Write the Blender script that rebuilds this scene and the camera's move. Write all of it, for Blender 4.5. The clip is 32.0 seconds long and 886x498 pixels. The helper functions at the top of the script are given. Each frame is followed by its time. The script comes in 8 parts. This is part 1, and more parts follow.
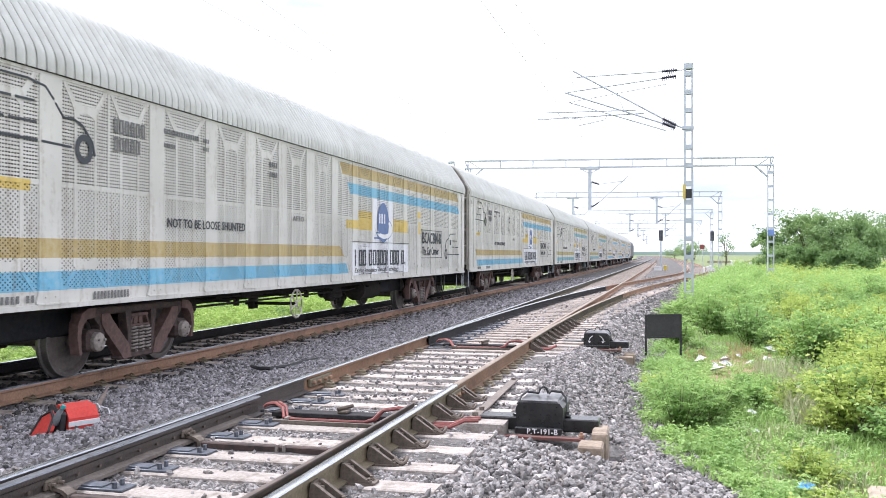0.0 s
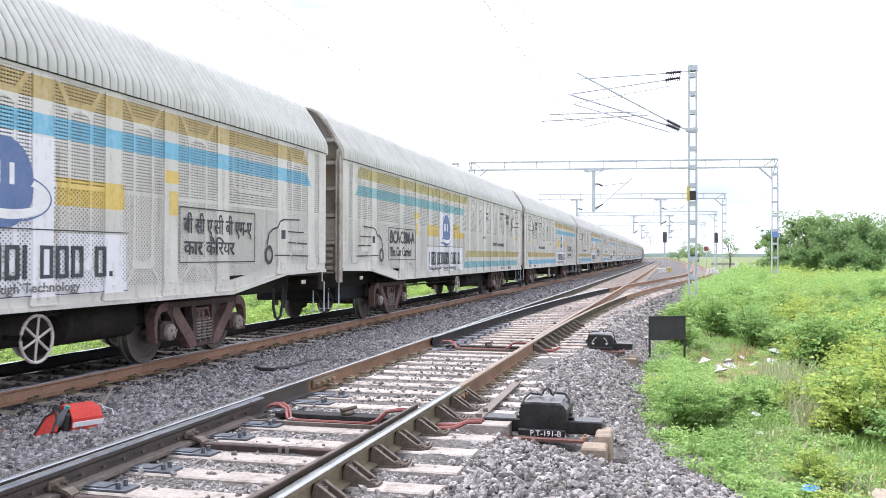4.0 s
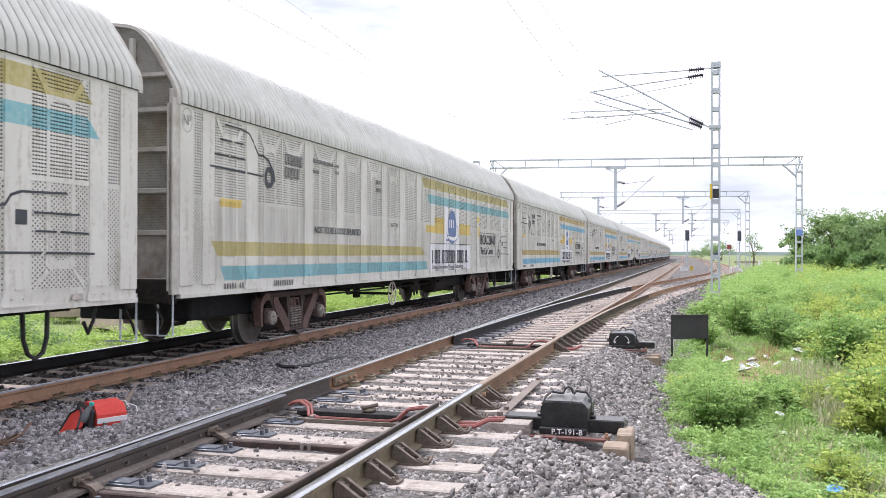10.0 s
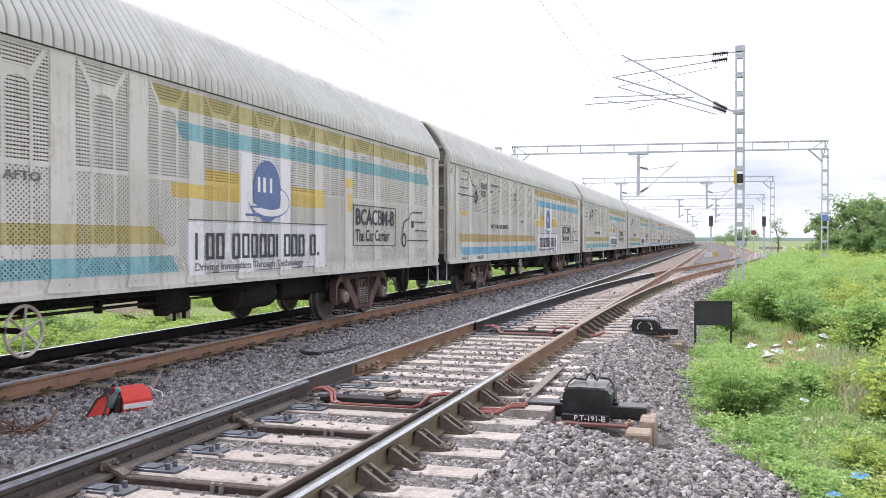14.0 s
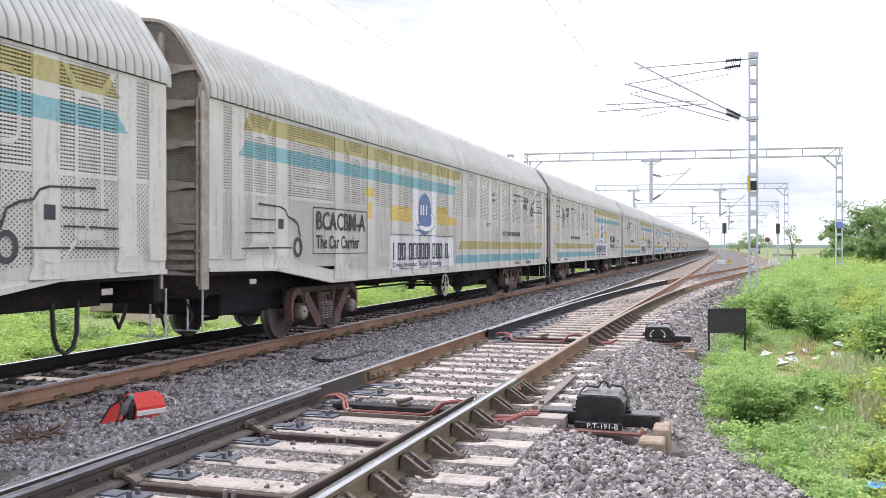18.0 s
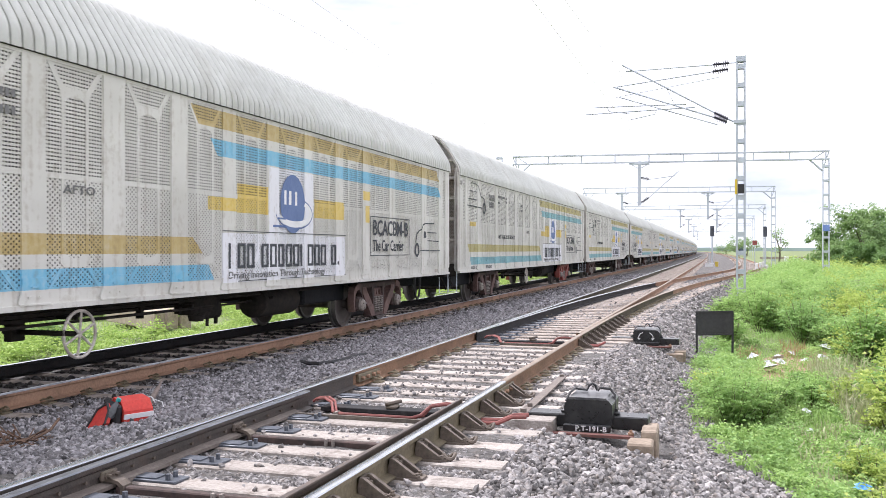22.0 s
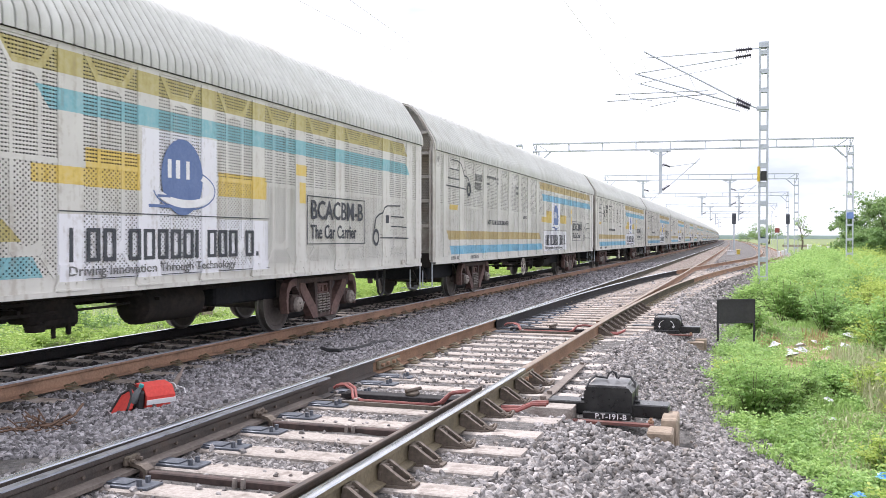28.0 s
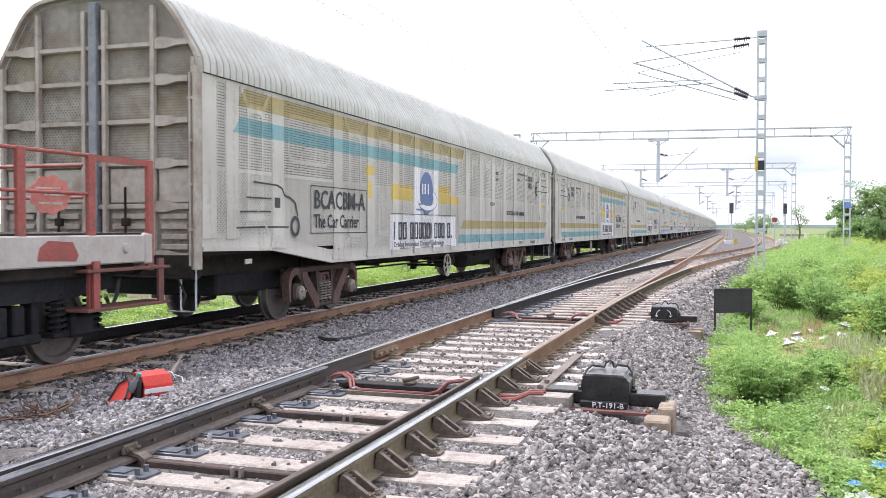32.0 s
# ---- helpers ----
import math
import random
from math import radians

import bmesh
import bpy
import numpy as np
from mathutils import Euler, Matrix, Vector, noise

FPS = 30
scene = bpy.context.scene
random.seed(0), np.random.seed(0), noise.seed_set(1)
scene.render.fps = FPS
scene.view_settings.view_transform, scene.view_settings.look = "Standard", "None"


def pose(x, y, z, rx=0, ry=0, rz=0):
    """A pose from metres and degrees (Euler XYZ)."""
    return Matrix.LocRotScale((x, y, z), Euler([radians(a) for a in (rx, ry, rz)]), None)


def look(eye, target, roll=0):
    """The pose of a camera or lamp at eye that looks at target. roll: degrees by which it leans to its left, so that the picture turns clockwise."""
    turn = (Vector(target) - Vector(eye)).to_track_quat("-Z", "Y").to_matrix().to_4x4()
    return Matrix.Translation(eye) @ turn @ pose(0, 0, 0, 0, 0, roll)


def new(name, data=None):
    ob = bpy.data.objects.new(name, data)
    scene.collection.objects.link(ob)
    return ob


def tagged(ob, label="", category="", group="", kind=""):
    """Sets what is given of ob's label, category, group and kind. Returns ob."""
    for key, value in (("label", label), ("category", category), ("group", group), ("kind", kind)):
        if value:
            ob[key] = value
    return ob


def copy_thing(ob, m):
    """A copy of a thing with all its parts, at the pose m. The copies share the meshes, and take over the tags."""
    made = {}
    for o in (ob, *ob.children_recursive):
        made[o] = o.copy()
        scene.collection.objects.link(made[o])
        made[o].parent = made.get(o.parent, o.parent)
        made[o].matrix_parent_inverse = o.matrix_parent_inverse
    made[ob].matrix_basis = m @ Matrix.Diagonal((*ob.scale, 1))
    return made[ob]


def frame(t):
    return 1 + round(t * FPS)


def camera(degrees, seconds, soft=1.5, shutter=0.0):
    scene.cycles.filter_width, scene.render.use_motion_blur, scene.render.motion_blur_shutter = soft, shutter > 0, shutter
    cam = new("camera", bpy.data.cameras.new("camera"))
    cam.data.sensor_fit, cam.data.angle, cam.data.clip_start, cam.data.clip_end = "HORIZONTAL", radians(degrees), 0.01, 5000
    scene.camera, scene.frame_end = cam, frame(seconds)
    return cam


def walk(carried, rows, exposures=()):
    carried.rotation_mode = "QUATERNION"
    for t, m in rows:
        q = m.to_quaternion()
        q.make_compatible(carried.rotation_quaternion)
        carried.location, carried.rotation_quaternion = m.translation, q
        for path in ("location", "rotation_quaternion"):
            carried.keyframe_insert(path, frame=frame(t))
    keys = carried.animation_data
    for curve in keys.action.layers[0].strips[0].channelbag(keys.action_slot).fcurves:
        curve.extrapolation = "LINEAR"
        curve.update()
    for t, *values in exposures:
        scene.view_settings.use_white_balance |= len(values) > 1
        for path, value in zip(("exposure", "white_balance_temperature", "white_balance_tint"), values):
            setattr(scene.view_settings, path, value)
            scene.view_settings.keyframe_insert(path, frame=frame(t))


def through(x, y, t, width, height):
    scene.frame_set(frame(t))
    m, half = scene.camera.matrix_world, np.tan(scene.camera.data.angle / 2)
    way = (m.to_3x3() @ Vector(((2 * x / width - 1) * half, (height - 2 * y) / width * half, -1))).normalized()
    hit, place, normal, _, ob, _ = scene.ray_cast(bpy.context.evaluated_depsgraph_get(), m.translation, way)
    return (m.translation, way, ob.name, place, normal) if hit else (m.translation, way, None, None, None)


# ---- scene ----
EXPOSURES = [(0.0, 0.71, 6020, 16), (3.5, 0.7, 6020, 16), (6.0, 0.7, 6120, 17), (9.0, 0.56, 6180, 18), (13.0, 0.43, 6200, 18), (18.0, 0.5, 6170, 18), (23.0, 0.62, 6200, 17), (28.0, 0.6, 6200, 17), (32.0, 0.6, 6180, 17)]
# ---- camera: held in one spot beside the line, turning a little to the side ----
cam = camera(52.210, 32.0, soft=0.65, shutter=0.04)
EYE = (0.0, 0.0, 1.330)
TURNS = [
    (0, 90.331, -0.031, 14.031), (0.5, 90.346, -0.086, 14.149), (1, 90.281, -0.083, 14.164),
    (1.5, 90.229, -0.132, 14.023), (2, 90.238, -0.137, 14.009), (2.5, 90.250, -0.114, 14.008),
    (3, 90.358, -0.096, 14.029), (3.5, 90.401, -0.125, 14.116), (5.5, 90.470, -0.080, 14.655),
    (6, 90.402, -0.127, 14.716), (6.5, 90.356, -0.207, 14.831), (7, 90.379, -0.161, 14.950),
    (7.5, 90.215, -0.127, 14.979), (8, 90.166, -0.146, 15.000), (8.5, 90.156, -0.086, 15.012),
    (9, 90.283, -0.101, 15.067), (9.5, 90.319, -0.037, 15.472), (10, 90.298, -0.162, 15.601),
    (10.5, 89.865, -0.144, 16.102), (11, 89.730, -0.098, 16.286), (11.5, 89.612, 0.000, 16.421),
    (12, 89.614, 0.049, 16.547), (12.5, 89.597, 0.016, 16.609), (13, 89.558, -0.000, 16.722),
    (13.5, 89.504, 0.039, 16.928), (14, 89.449, 0.017, 16.991), (14.5, 89.559, 0.041, 17.105),
    (16.5, 90.116, -0.060, 17.525), (17, 90.080, -0.029, 17.639), (17.5, 89.962, -0.020, 17.692),
    (18, 89.909, 0.020, 17.770), (18.5, 89.884, 0.075, 17.650), (19, 89.928, 0.008, 17.407),
    (19.5, 89.950, -0.063, 17.207), (20, 89.977, -0.090, 16.507), (20.5, 90.033, -0.073, 16.386),
    (21, 90.031, -0.068, 16.743), (21.5, 90.037, 0.013, 16.985), (22, 90.081, -0.007, 17.061),
    (22.5, 89.369, -0.016, 17.359), (23, 88.953, -0.024, 17.561), (23.5, 88.784, -0.026, 17.615),
    (24, 88.732, -0.001, 17.640), (24.5, 88.930, 0.326, 17.543), (25, 89.227, 0.094, 17.543),
    (25.5, 89.339, 0.040, 17.585), (27.5, 89.368, 0.010, 18.571), (28, 89.287, -0.052, 18.318),
    (28.5, 89.236, -0.057, 18.398), (29, 89.115, -0.062, 18.417), (29.5, 88.790, -0.126, 18.421),
    (30, 88.734, -0.098, 18.277), (30.5, 88.713, -0.119, 18.163), (31, 88.639, -0.078, 18.163),
    (31.5, 88.621, 0.007, 18.149), (32, 88.609, -0.071, 18.163),
]
walk(cam, [(t, pose(*EYE, a, b, c)) for t, a, b, c in TURNS], exposures=EXPOSURES)

# ---- world and sun: a bright, thinly overcast sky ----
world = bpy.data.worlds.new("world")
scene.world = world
world.use_nodes = True
wn, wl = world.node_tree.nodes, world.node_tree.links
wn.clear()
w_out = wn.new("ShaderNodeOutputWorld")
w_bg = wn.new("ShaderNodeBackground")
w_sky = wn.new("ShaderNodeTexSky")
w_sky.sky_type = "NISHITA"
w_sky.sun_disc = False
w_sky.sun_elevation = radians(56)
w_sky.sun_rotation = radians(289)
w_sky.dust_density = 3.0
w_gain = wn.new("ShaderNodeMix")
w_gain.data_type = "RGBA"
w_gain.blend_type = "MULTIPLY"
w_gain.inputs[0].default_value = 1.0
w_gain.inputs[7].default_value = (0.1, 0.1, 0.1, 1)
w_co = wn.new("ShaderNodeTexCoord")
w_map = wn.new("ShaderNodeMapping")
w_map.inputs["Scale"].default_value = (1.0, 1.0, 3.2)
w_noise = wn.new("ShaderNodeTexNoise")
w_noise.inputs["Scale"].default_value = 2.1
w_noise.inputs["Detail"].default_value = 6.0
w_noise.inputs["Roughness"].default_value = 0.55
w_ramp = wn.new("ShaderNodeValToRGB")
w_ramp.color_ramp.elements[0].position = 0.33
w_ramp.color_ramp.elements[0].color = (0.58, 0.63, 0.70, 1)
w_ramp.color_ramp.elements[1].position = 0.52
w_ramp.color_ramp.elements[1].color = (1.25, 1.25, 1.25, 1)
w_mix = wn.new("ShaderNodeMix")
w_mix.data_type = "RGBA"
w_mix.inputs[0].default_value = 0.9
wl.new(w_sky.outputs[0], w_gain.inputs[6])
wl.new(w_co.outputs["Generated"], w_map.inputs["Vector"])
wl.new(w_map.outputs[0], w_noise.inputs["Vector"])
wl.new(w_noise.outputs["Fac"], w_ramp.inputs[0])
wl.new(w_gain.outputs[2], w_mix.inputs[6])
wl.new(w_ramp.outputs[0], w_mix.inputs[7])
wl.new(w_mix.outputs[2], w_bg.inputs["Color"])
w_bg.inputs["Strength"].default_value = 1.0
wl.new(w_bg.outputs[0], w_out.inputs["Surface"])

sun = new("sun", bpy.data.lights.new("sun", "SUN"))
sun.data.energy = 3.3
sun.data.angle = radians(6)
sun.data.color = (1.0, 0.965, 0.92)
sun.matrix_world = look((-26, 9, 41), (0, 0, 0))

# ---- materials ----


def nodes_of(name):
    m = bpy.data.materials.new(name)
    m.use_nodes = True
    nt = m.node_tree
    nt.nodes.clear()
    return m, nt.nodes, nt.links


def mathn(ns, ls, op, a, b=None, c=None):
    n = ns.new("ShaderNodeMath")
    n.operation = op
    for i, v in enumerate((a, b, c)):
        if v is None:
            continue
        if isinstance(v, (int, float)):
            n.inputs[i].default_value = v
        else:
            ls.new(v, n.inputs[i])
    return n.outputs[0]


def mixc(ns, ls, fac, a, b, blend="MIX"):
    n = ns.new("ShaderNodeMix")
    n.data_type = "RGBA"
    n.blend_type = blend
    for i, v in ((0, fac), (6, a), (7, b)):
        if isinstance(v, (int, float)):
            n.inputs[i].default_value = v
        elif isinstance(v, tuple):
            n.inputs[i].default_value = (*v[:3], 1)
        else:
            ls.new(v, n.inputs[i])
    return n.outputs[2]


def noisen(ns, ls, vec, scale, detail=4.0, rough=0.55, stretch=None):
    if stretch:
        mp = ns.new("ShaderNodeMapping")
        mp.inputs["Scale"].default_value = stretch
        ls.new(vec, mp.inputs["Vector"])
        vec = mp.outputs[0]
    n = ns.new("ShaderNodeTexNoise")
    n.inputs["Scale"].default_value = scale
    n.inputs["Detail"].default_value = detail
    n.inputs["Roughness"].default_value = rough
    ls.new(vec, n.inputs["Vector"])
    return n.outputs["Fac"]


def rampn(ns, ls, fac, lo, hi, c0=(0, 0, 0), c1=(1, 1, 1)):
    n = ns.new("ShaderNodeValToRGB")
    e = n.color_ramp.elements
    e[0].position, e[1].position = lo, hi
    e[0].color, e[1].color = (*c0, 1), (*c1, 1)
    ls.new(fac, n.inputs[0])
    return n.outputs[0]


def finish(m, ns, ls, color, rough, metal=0.0, bump=None, strength=0.3, dist=0.02, alpha=None, spec=0.5):
    out = ns.new("ShaderNodeOutputMaterial")
    b = ns.new("ShaderNodeBsdfPrincipled")
    for key, v in (("Base Color", color), ("Roughness", rough), ("Metallic", metal), ("Specular IOR Level", spec)):
        if isinstance(v, (int, float)):
            b.inputs[key].default_value = v
        elif isinstance(v, tuple):
            b.inputs[key].default_value = (*v[:3], 1)
        else:
            ls.new(v, b.inputs[key])
    if bump is not None:
        bn = ns.new("ShaderNodeBump")
        bn.inputs["Strength"].default_value = strength
        bn.inputs["Distance"].default_value = dist
        ls.new(bump, bn.inputs["Height"])
        ls.new(bn.outputs[0], b.inputs["Normal"])
    if alpha is not None:
        tr = ns.new("ShaderNodeBsdfTransparent")
        mx = ns.new("ShaderNodeMixShader")
        ls.new(alpha, mx.inputs[0])
        ls.new(b.outputs[0], mx.inputs[1])
        ls.new(tr.outputs[0], mx.inputs[2])
        ls.new(mx.outputs[0], out.inputs["Surface"])
    else:
        ls.new(b.outputs[0], out.inputs["Surface"])
    return m


def surface(name, c0, c1, rough=0.7, metal=0.0, fine=30.0, coarse=2.0, dirt=None, dirt_amount=0.5, bump=0.3, dist=0.01,
            stretch=None, island=0.0, obrandom=0.0, spec=0.5):
    """A worn surface: two colours mixed by noise at two scales, with stains of a third and fine relief."""
    m, ns, ls = nodes_of(name)
    tc = ns.new("ShaderNodeTexCoord")
    vec = tc.outputs["Object"]
    f = noisen(ns, ls, vec, fine, 5.0, 0.6, stretch)
    g = noisen(ns, ls, vec, coarse, 3.0, 0.5)
    mixed = mathn(ns, ls, "MULTIPLY_ADD", f, 0.6, mathn(ns, ls, "MULTIPLY", g, 0.4))
    fac = rampn(ns, ls, mixed, 0.34, 0.66)
    col = mixc(ns, ls, fac, c0, c1)
    if dirt:
        d = rampn(ns, ls, noisen(ns, ls, vec, coarse * 2.3, 6.0, 0.65), 0.5, 0.72)
        col = mixc(ns, ls, mathn(ns, ls, "MULTIPLY", d, dirt_amount), col, dirt)
    if island or obrandom:
        if island:
            r = ns.new("ShaderNodeNewGeometry").outputs["Random Per Island"]
        else:
            r = ns.new("ShaderNodeObjectInfo").outputs["Random"]
        k = max(island, obrandom)
        v = mathn(ns, ls, "MULTIPLY_ADD", r, 2 * k, 1 - k)
        hs = ns.new("ShaderNodeHueSaturation")
        ls.new(v, hs.inputs["Value"])
        ls.new(col, hs.inputs["Color"])
        col = hs.outputs[0]
    rg = mathn(ns, ls, "MULTIPLY_ADD", f, 0.25, rough - 0.12)
    return finish(m, ns, ls, col, rg, metal, f, bump, dist, spec=spec)


RUST = surface("rusty_rail_steel", (0.23, 0.135, 0.088), (0.40, 0.245, 0.16), 0.8, 0.1, 40, 1.3, (0.05, 0.035, 0.03), 0.6)
RUST_GREY = surface("greased_rail_steel", (0.105, 0.087, 0.056), (0.225, 0.185, 0.12), 0.65, 0.1, 40, 1.5, (0.03, 0.028, 0.025), 0.7)
RAILTOP = surface("polished_rail_top", (0.42, 0.43, 0.46), (0.62, 0.63, 0.66), 0.22, 1.0, 60, 4, None, 0, 0.05, 0.002, (1, 0.05, 1))
BROWNTOP = surface("dull_brown_rail_top", (0.18, 0.135, 0.10), (0.33, 0.26, 0.2), 0.5, 0.35, 50, 3, (0.2, 0.13, 0.09), 0.5, 0.1, 0.003, (1, 0.1, 1))
RAILDARK = surface("dark_switch_steel", (0.032, 0.027, 0.025), (0.092, 0.077, 0.068), 0.5, 0.2, 50, 3, (0.10, 0.06, 0.04), 0.4)
CONCRETE = surface("weathered_sleeper_concrete", (0.29, 0.258, 0.232), (0.51, 0.462, 0.425), 0.9, 0, 32, 3, (0.155, 0.122, 0.1), 0.75, 0.8, 0.02, obrandom=0.14)
CONCRETE_OLD = surface("old_block_concrete", (0.27, 0.225, 0.17), (0.42, 0.36, 0.29), 0.92, 0, 18, 2, (0.16, 0.13, 0.1), 0.6, 0.5, 0.012)
SOOTY = surface("oily_dark_sleeper", (0.07, 0.06, 0.05), (0.17, 0.145, 0.12), 0.8, 0, 26, 3, (0.04, 0.035, 0.03), 0.6, 0.4, 0.01)
STONE = surface("ballast_stone", (0.088, 0.082, 0.081), (0.365, 0.347, 0.343), 0.9, 0, 34, 6, (0.235, 0.185, 0.14), 0.6, 0.5, 0.01, island=0.55)
# near-black: oil stains plus the train's shade, both put into the stone colour
OILY_SHADED = surface("oil_stained_stone", (0.016, 0.014, 0.014), (0.065, 0.058, 0.055), 0.75, 0, 30, 5, (0.16, 0.13, 0.11), 0.3, 0.5, 0.01, island=0.5)
BALLAST = surface("ballast_bed", (0.04, 0.038, 0.037), (0.19, 0.18, 0.172), 0.95, 0, 21, 5, (0.2, 0.15, 0.115), 0.3, 1.0, 0.05)
BLACK = surface("black_gloss_paint", (0.008, 0.008, 0.009), (0.02, 0.021, 0.022), 0.3, 0, 20, 2, (0.10, 0.095, 0.09), 0.3, 0.15, 0.004)
BLACK_MATT = surface("faded_black_paint", (0.016, 0.016, 0.018), (0.036, 0.036, 0.04), 0.6, 0, 22, 2, (0.07, 0.065, 0.06), 0.35, 0.2, 0.004)
RED = surface("faded_red_oxide_paint", (0.23, 0.048, 0.042), (0.37, 0.105, 0.088), 0.65, 0, 30, 3, (0.13, 0.08, 0.065), 0.75, 0.2, 0.004)
BOGIE = surface("brown_bogie_steel", (0.028, 0.02, 0.019), (0.11, 0.072, 0.064), 0.85, 0, 18, 2, (0.035, 0.03, 0.027), 0.8, 0.4, 0.008)
BOGIE_PALE = surface("worn_pinkish_bogie_steel", (0.075, 0.043, 0.038), (0.19, 0.115, 0.102), 0.85, 0, 18, 2, (0.06, 0.045, 0.04), 0.7, 0.4, 0.008)
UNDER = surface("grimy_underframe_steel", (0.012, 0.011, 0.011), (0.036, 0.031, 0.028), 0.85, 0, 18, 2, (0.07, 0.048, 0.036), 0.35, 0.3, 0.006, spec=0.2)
WHEEL = surface("dark_wheel_steel", (0.075, 0.065, 0.06), (0.16, 0.135, 0.12), 0.65, 0.1, 20, 2, (0.05, 0.04, 0.035), 0.5, 0.2, 0.005)
TREAD = surface("worn_wheel_rim", (0.14, 0.13, 0.125), (0.27, 0.26, 0.25), 0.45, 0.8, 50, 3, None, 0, 0.05, 0.002)
CAPPAINT = surface("chalky_axle_cap", (0.32, 0.29, 0.26), (0.6, 0.56, 0.52), 0.7, 0, 30, 5, (0.2, 0.13, 0.1), 0.6)
GALV = surface("galvanised_steel", (0.40, 0.44, 0.49), (0.55, 0.59, 0.64), 0.5, 0.3, 24, 1.5, (0.3, 0.29, 0.28), 0.4, 0.15, 0.004)
# sky glare put into the colour: pale, so wires fade against the sky
WIRE = surface("bright_drawn_wire", (0.62, 0.62, 0.62), (0.72, 0.72, 0.72), 0.45, 0.3, 20, 2)
INSUL = surface("brown_glazed_porcelain", (0.03, 0.03, 0.045), (0.07, 0.07, 0.095), 0.2, 0, 10, 2)
# shade of the wagon's inside put into the colour; also the cabin roof
DARK_GREY = surface("dim_inner_steel", (0.06, 0.06, 0.057), (0.10, 0.10, 0.094), 0.8, 0, 8, 1)
ROOFM = surface("dusty_white_roof_sheet", (0.47, 0.475, 0.455), (0.60, 0.605, 0.58), 0.65, 0.0, 9, 0.7, (0.30, 0.28, 0.24), 0.4, 0.12, 0.006, (1, 1, 0.25))
ENDB = surface("rust_stained_end_door_steel", (0.31, 0.28, 0.245), (0.48, 0.445, 0.40), 0.8, 0, 9, 0.9, (0.2, 0.135, 0.10), 0.65, 0.2, 0.006)
ENDM = surface("dusty_end_door_steel", (0.40, 0.382, 0.35), (0.56, 0.54, 0.505), 0.8, 0, 9, 0.9, (0.25, 0.19, 0.15), 0.5, 0.2, 0.006)
LETTER = surface("charcoal_lettering", (0.035, 0.04, 0.05), (0.075, 0.08, 0.09), 0.8, 0, 30, 4)
LETTER_DIM = surface("faded_lettering", (0.13, 0.13, 0.13), (0.2, 0.2, 0.2), 0.8, 0, 30, 4)
LETTER_FAINT = surface("almost_worn_off_lettering", (0.26, 0.26, 0.25), (0.42, 0.41, 0.39), 0.8, 0, 30, 4)
NAVY = surface("indigo_emblem_paint", (0.085, 0.135, 0.29), (0.14, 0.2, 0.38), 0.7, 0, 30, 3)
WHITE = surface("white_paint", (0.68, 0.68, 0.70), (0.8, 0.8, 0.81), 0.6, 0, 20, 2, (0.5, 0.47, 0.43), 0.3)
SEAMM = surface("blue_grey_seam_steel", (0.16, 0.18, 0.21), (0.30, 0.32, 0.35), 0.7, 0, 12, 1.2, (0.10, 0.09, 0.085), 0.5)
MAROON = surface("dirty_maroon_steel", (0.10, 0.035, 0.032), (0.20, 0.085, 0.07), 0.75, 0, 30, 4, (0.10, 0.085, 0.07), 0.7)
BLACKGEAR = surface("oily_black_running_gear", (0.008, 0.009, 0.012), (0.026, 0.027, 0.032), 0.75, 0, 16, 2, (0.04, 0.036, 0.034), 0.4, spec=0.2)
RUSTWEB = surface("orange_brown_rail_web", (0.15, 0.085, 0.05), (0.30, 0.18, 0.11), 0.8, 0.1, 40, 1.3, (0.07, 0.05, 0.035), 0.5)
CONCRETE_BROWN = surface("oil_browned_sleeper_concrete", (0.26, 0.215, 0.185), (0.43, 0.375, 0.33), 0.9, 0, 26, 3, (0.09, 0.07, 0.06), 0.8, 0.4, 0.01, obrandom=0.2)
STONE_COOL = surface("soot_darkened_ballast_stone", (0.098, 0.094, 0.1), (0.355, 0.34, 0.352), 0.9, 0, 34, 6, (0.17, 0.135, 0.115), 0.35, 0.5, 0.01, island=0.62)
AXLECAP = surface("dusty_axle_cap_steel", (0.15, 0.13, 0.118), (0.36, 0.32, 0.29), 0.7, 0, 30, 5, (0.12, 0.08, 0.065), 0.6)
PLATEM = surface("blue_black_slide_plate_steel", (0.062, 0.07, 0.088), (0.16, 0.175, 0.205), 0.42, 0.4, 30, 4, (0.05, 0.045, 0.04), 0.5)
OLIVEDARK = surface("dark_olive_rail_web", (0.05, 0.042, 0.028), (0.12, 0.10, 0.065), 0.8, 0, 40, 1.5, (0.02, 0.018, 0.016), 0.6, spec=0.25)
BLACKRAIL = surface("black_greased_rail", (0.014, 0.014, 0.016), (0.045, 0.043, 0.044), 0.75, 0, 40, 2, (0.06, 0.04, 0.03), 0.4, spec=0.2)


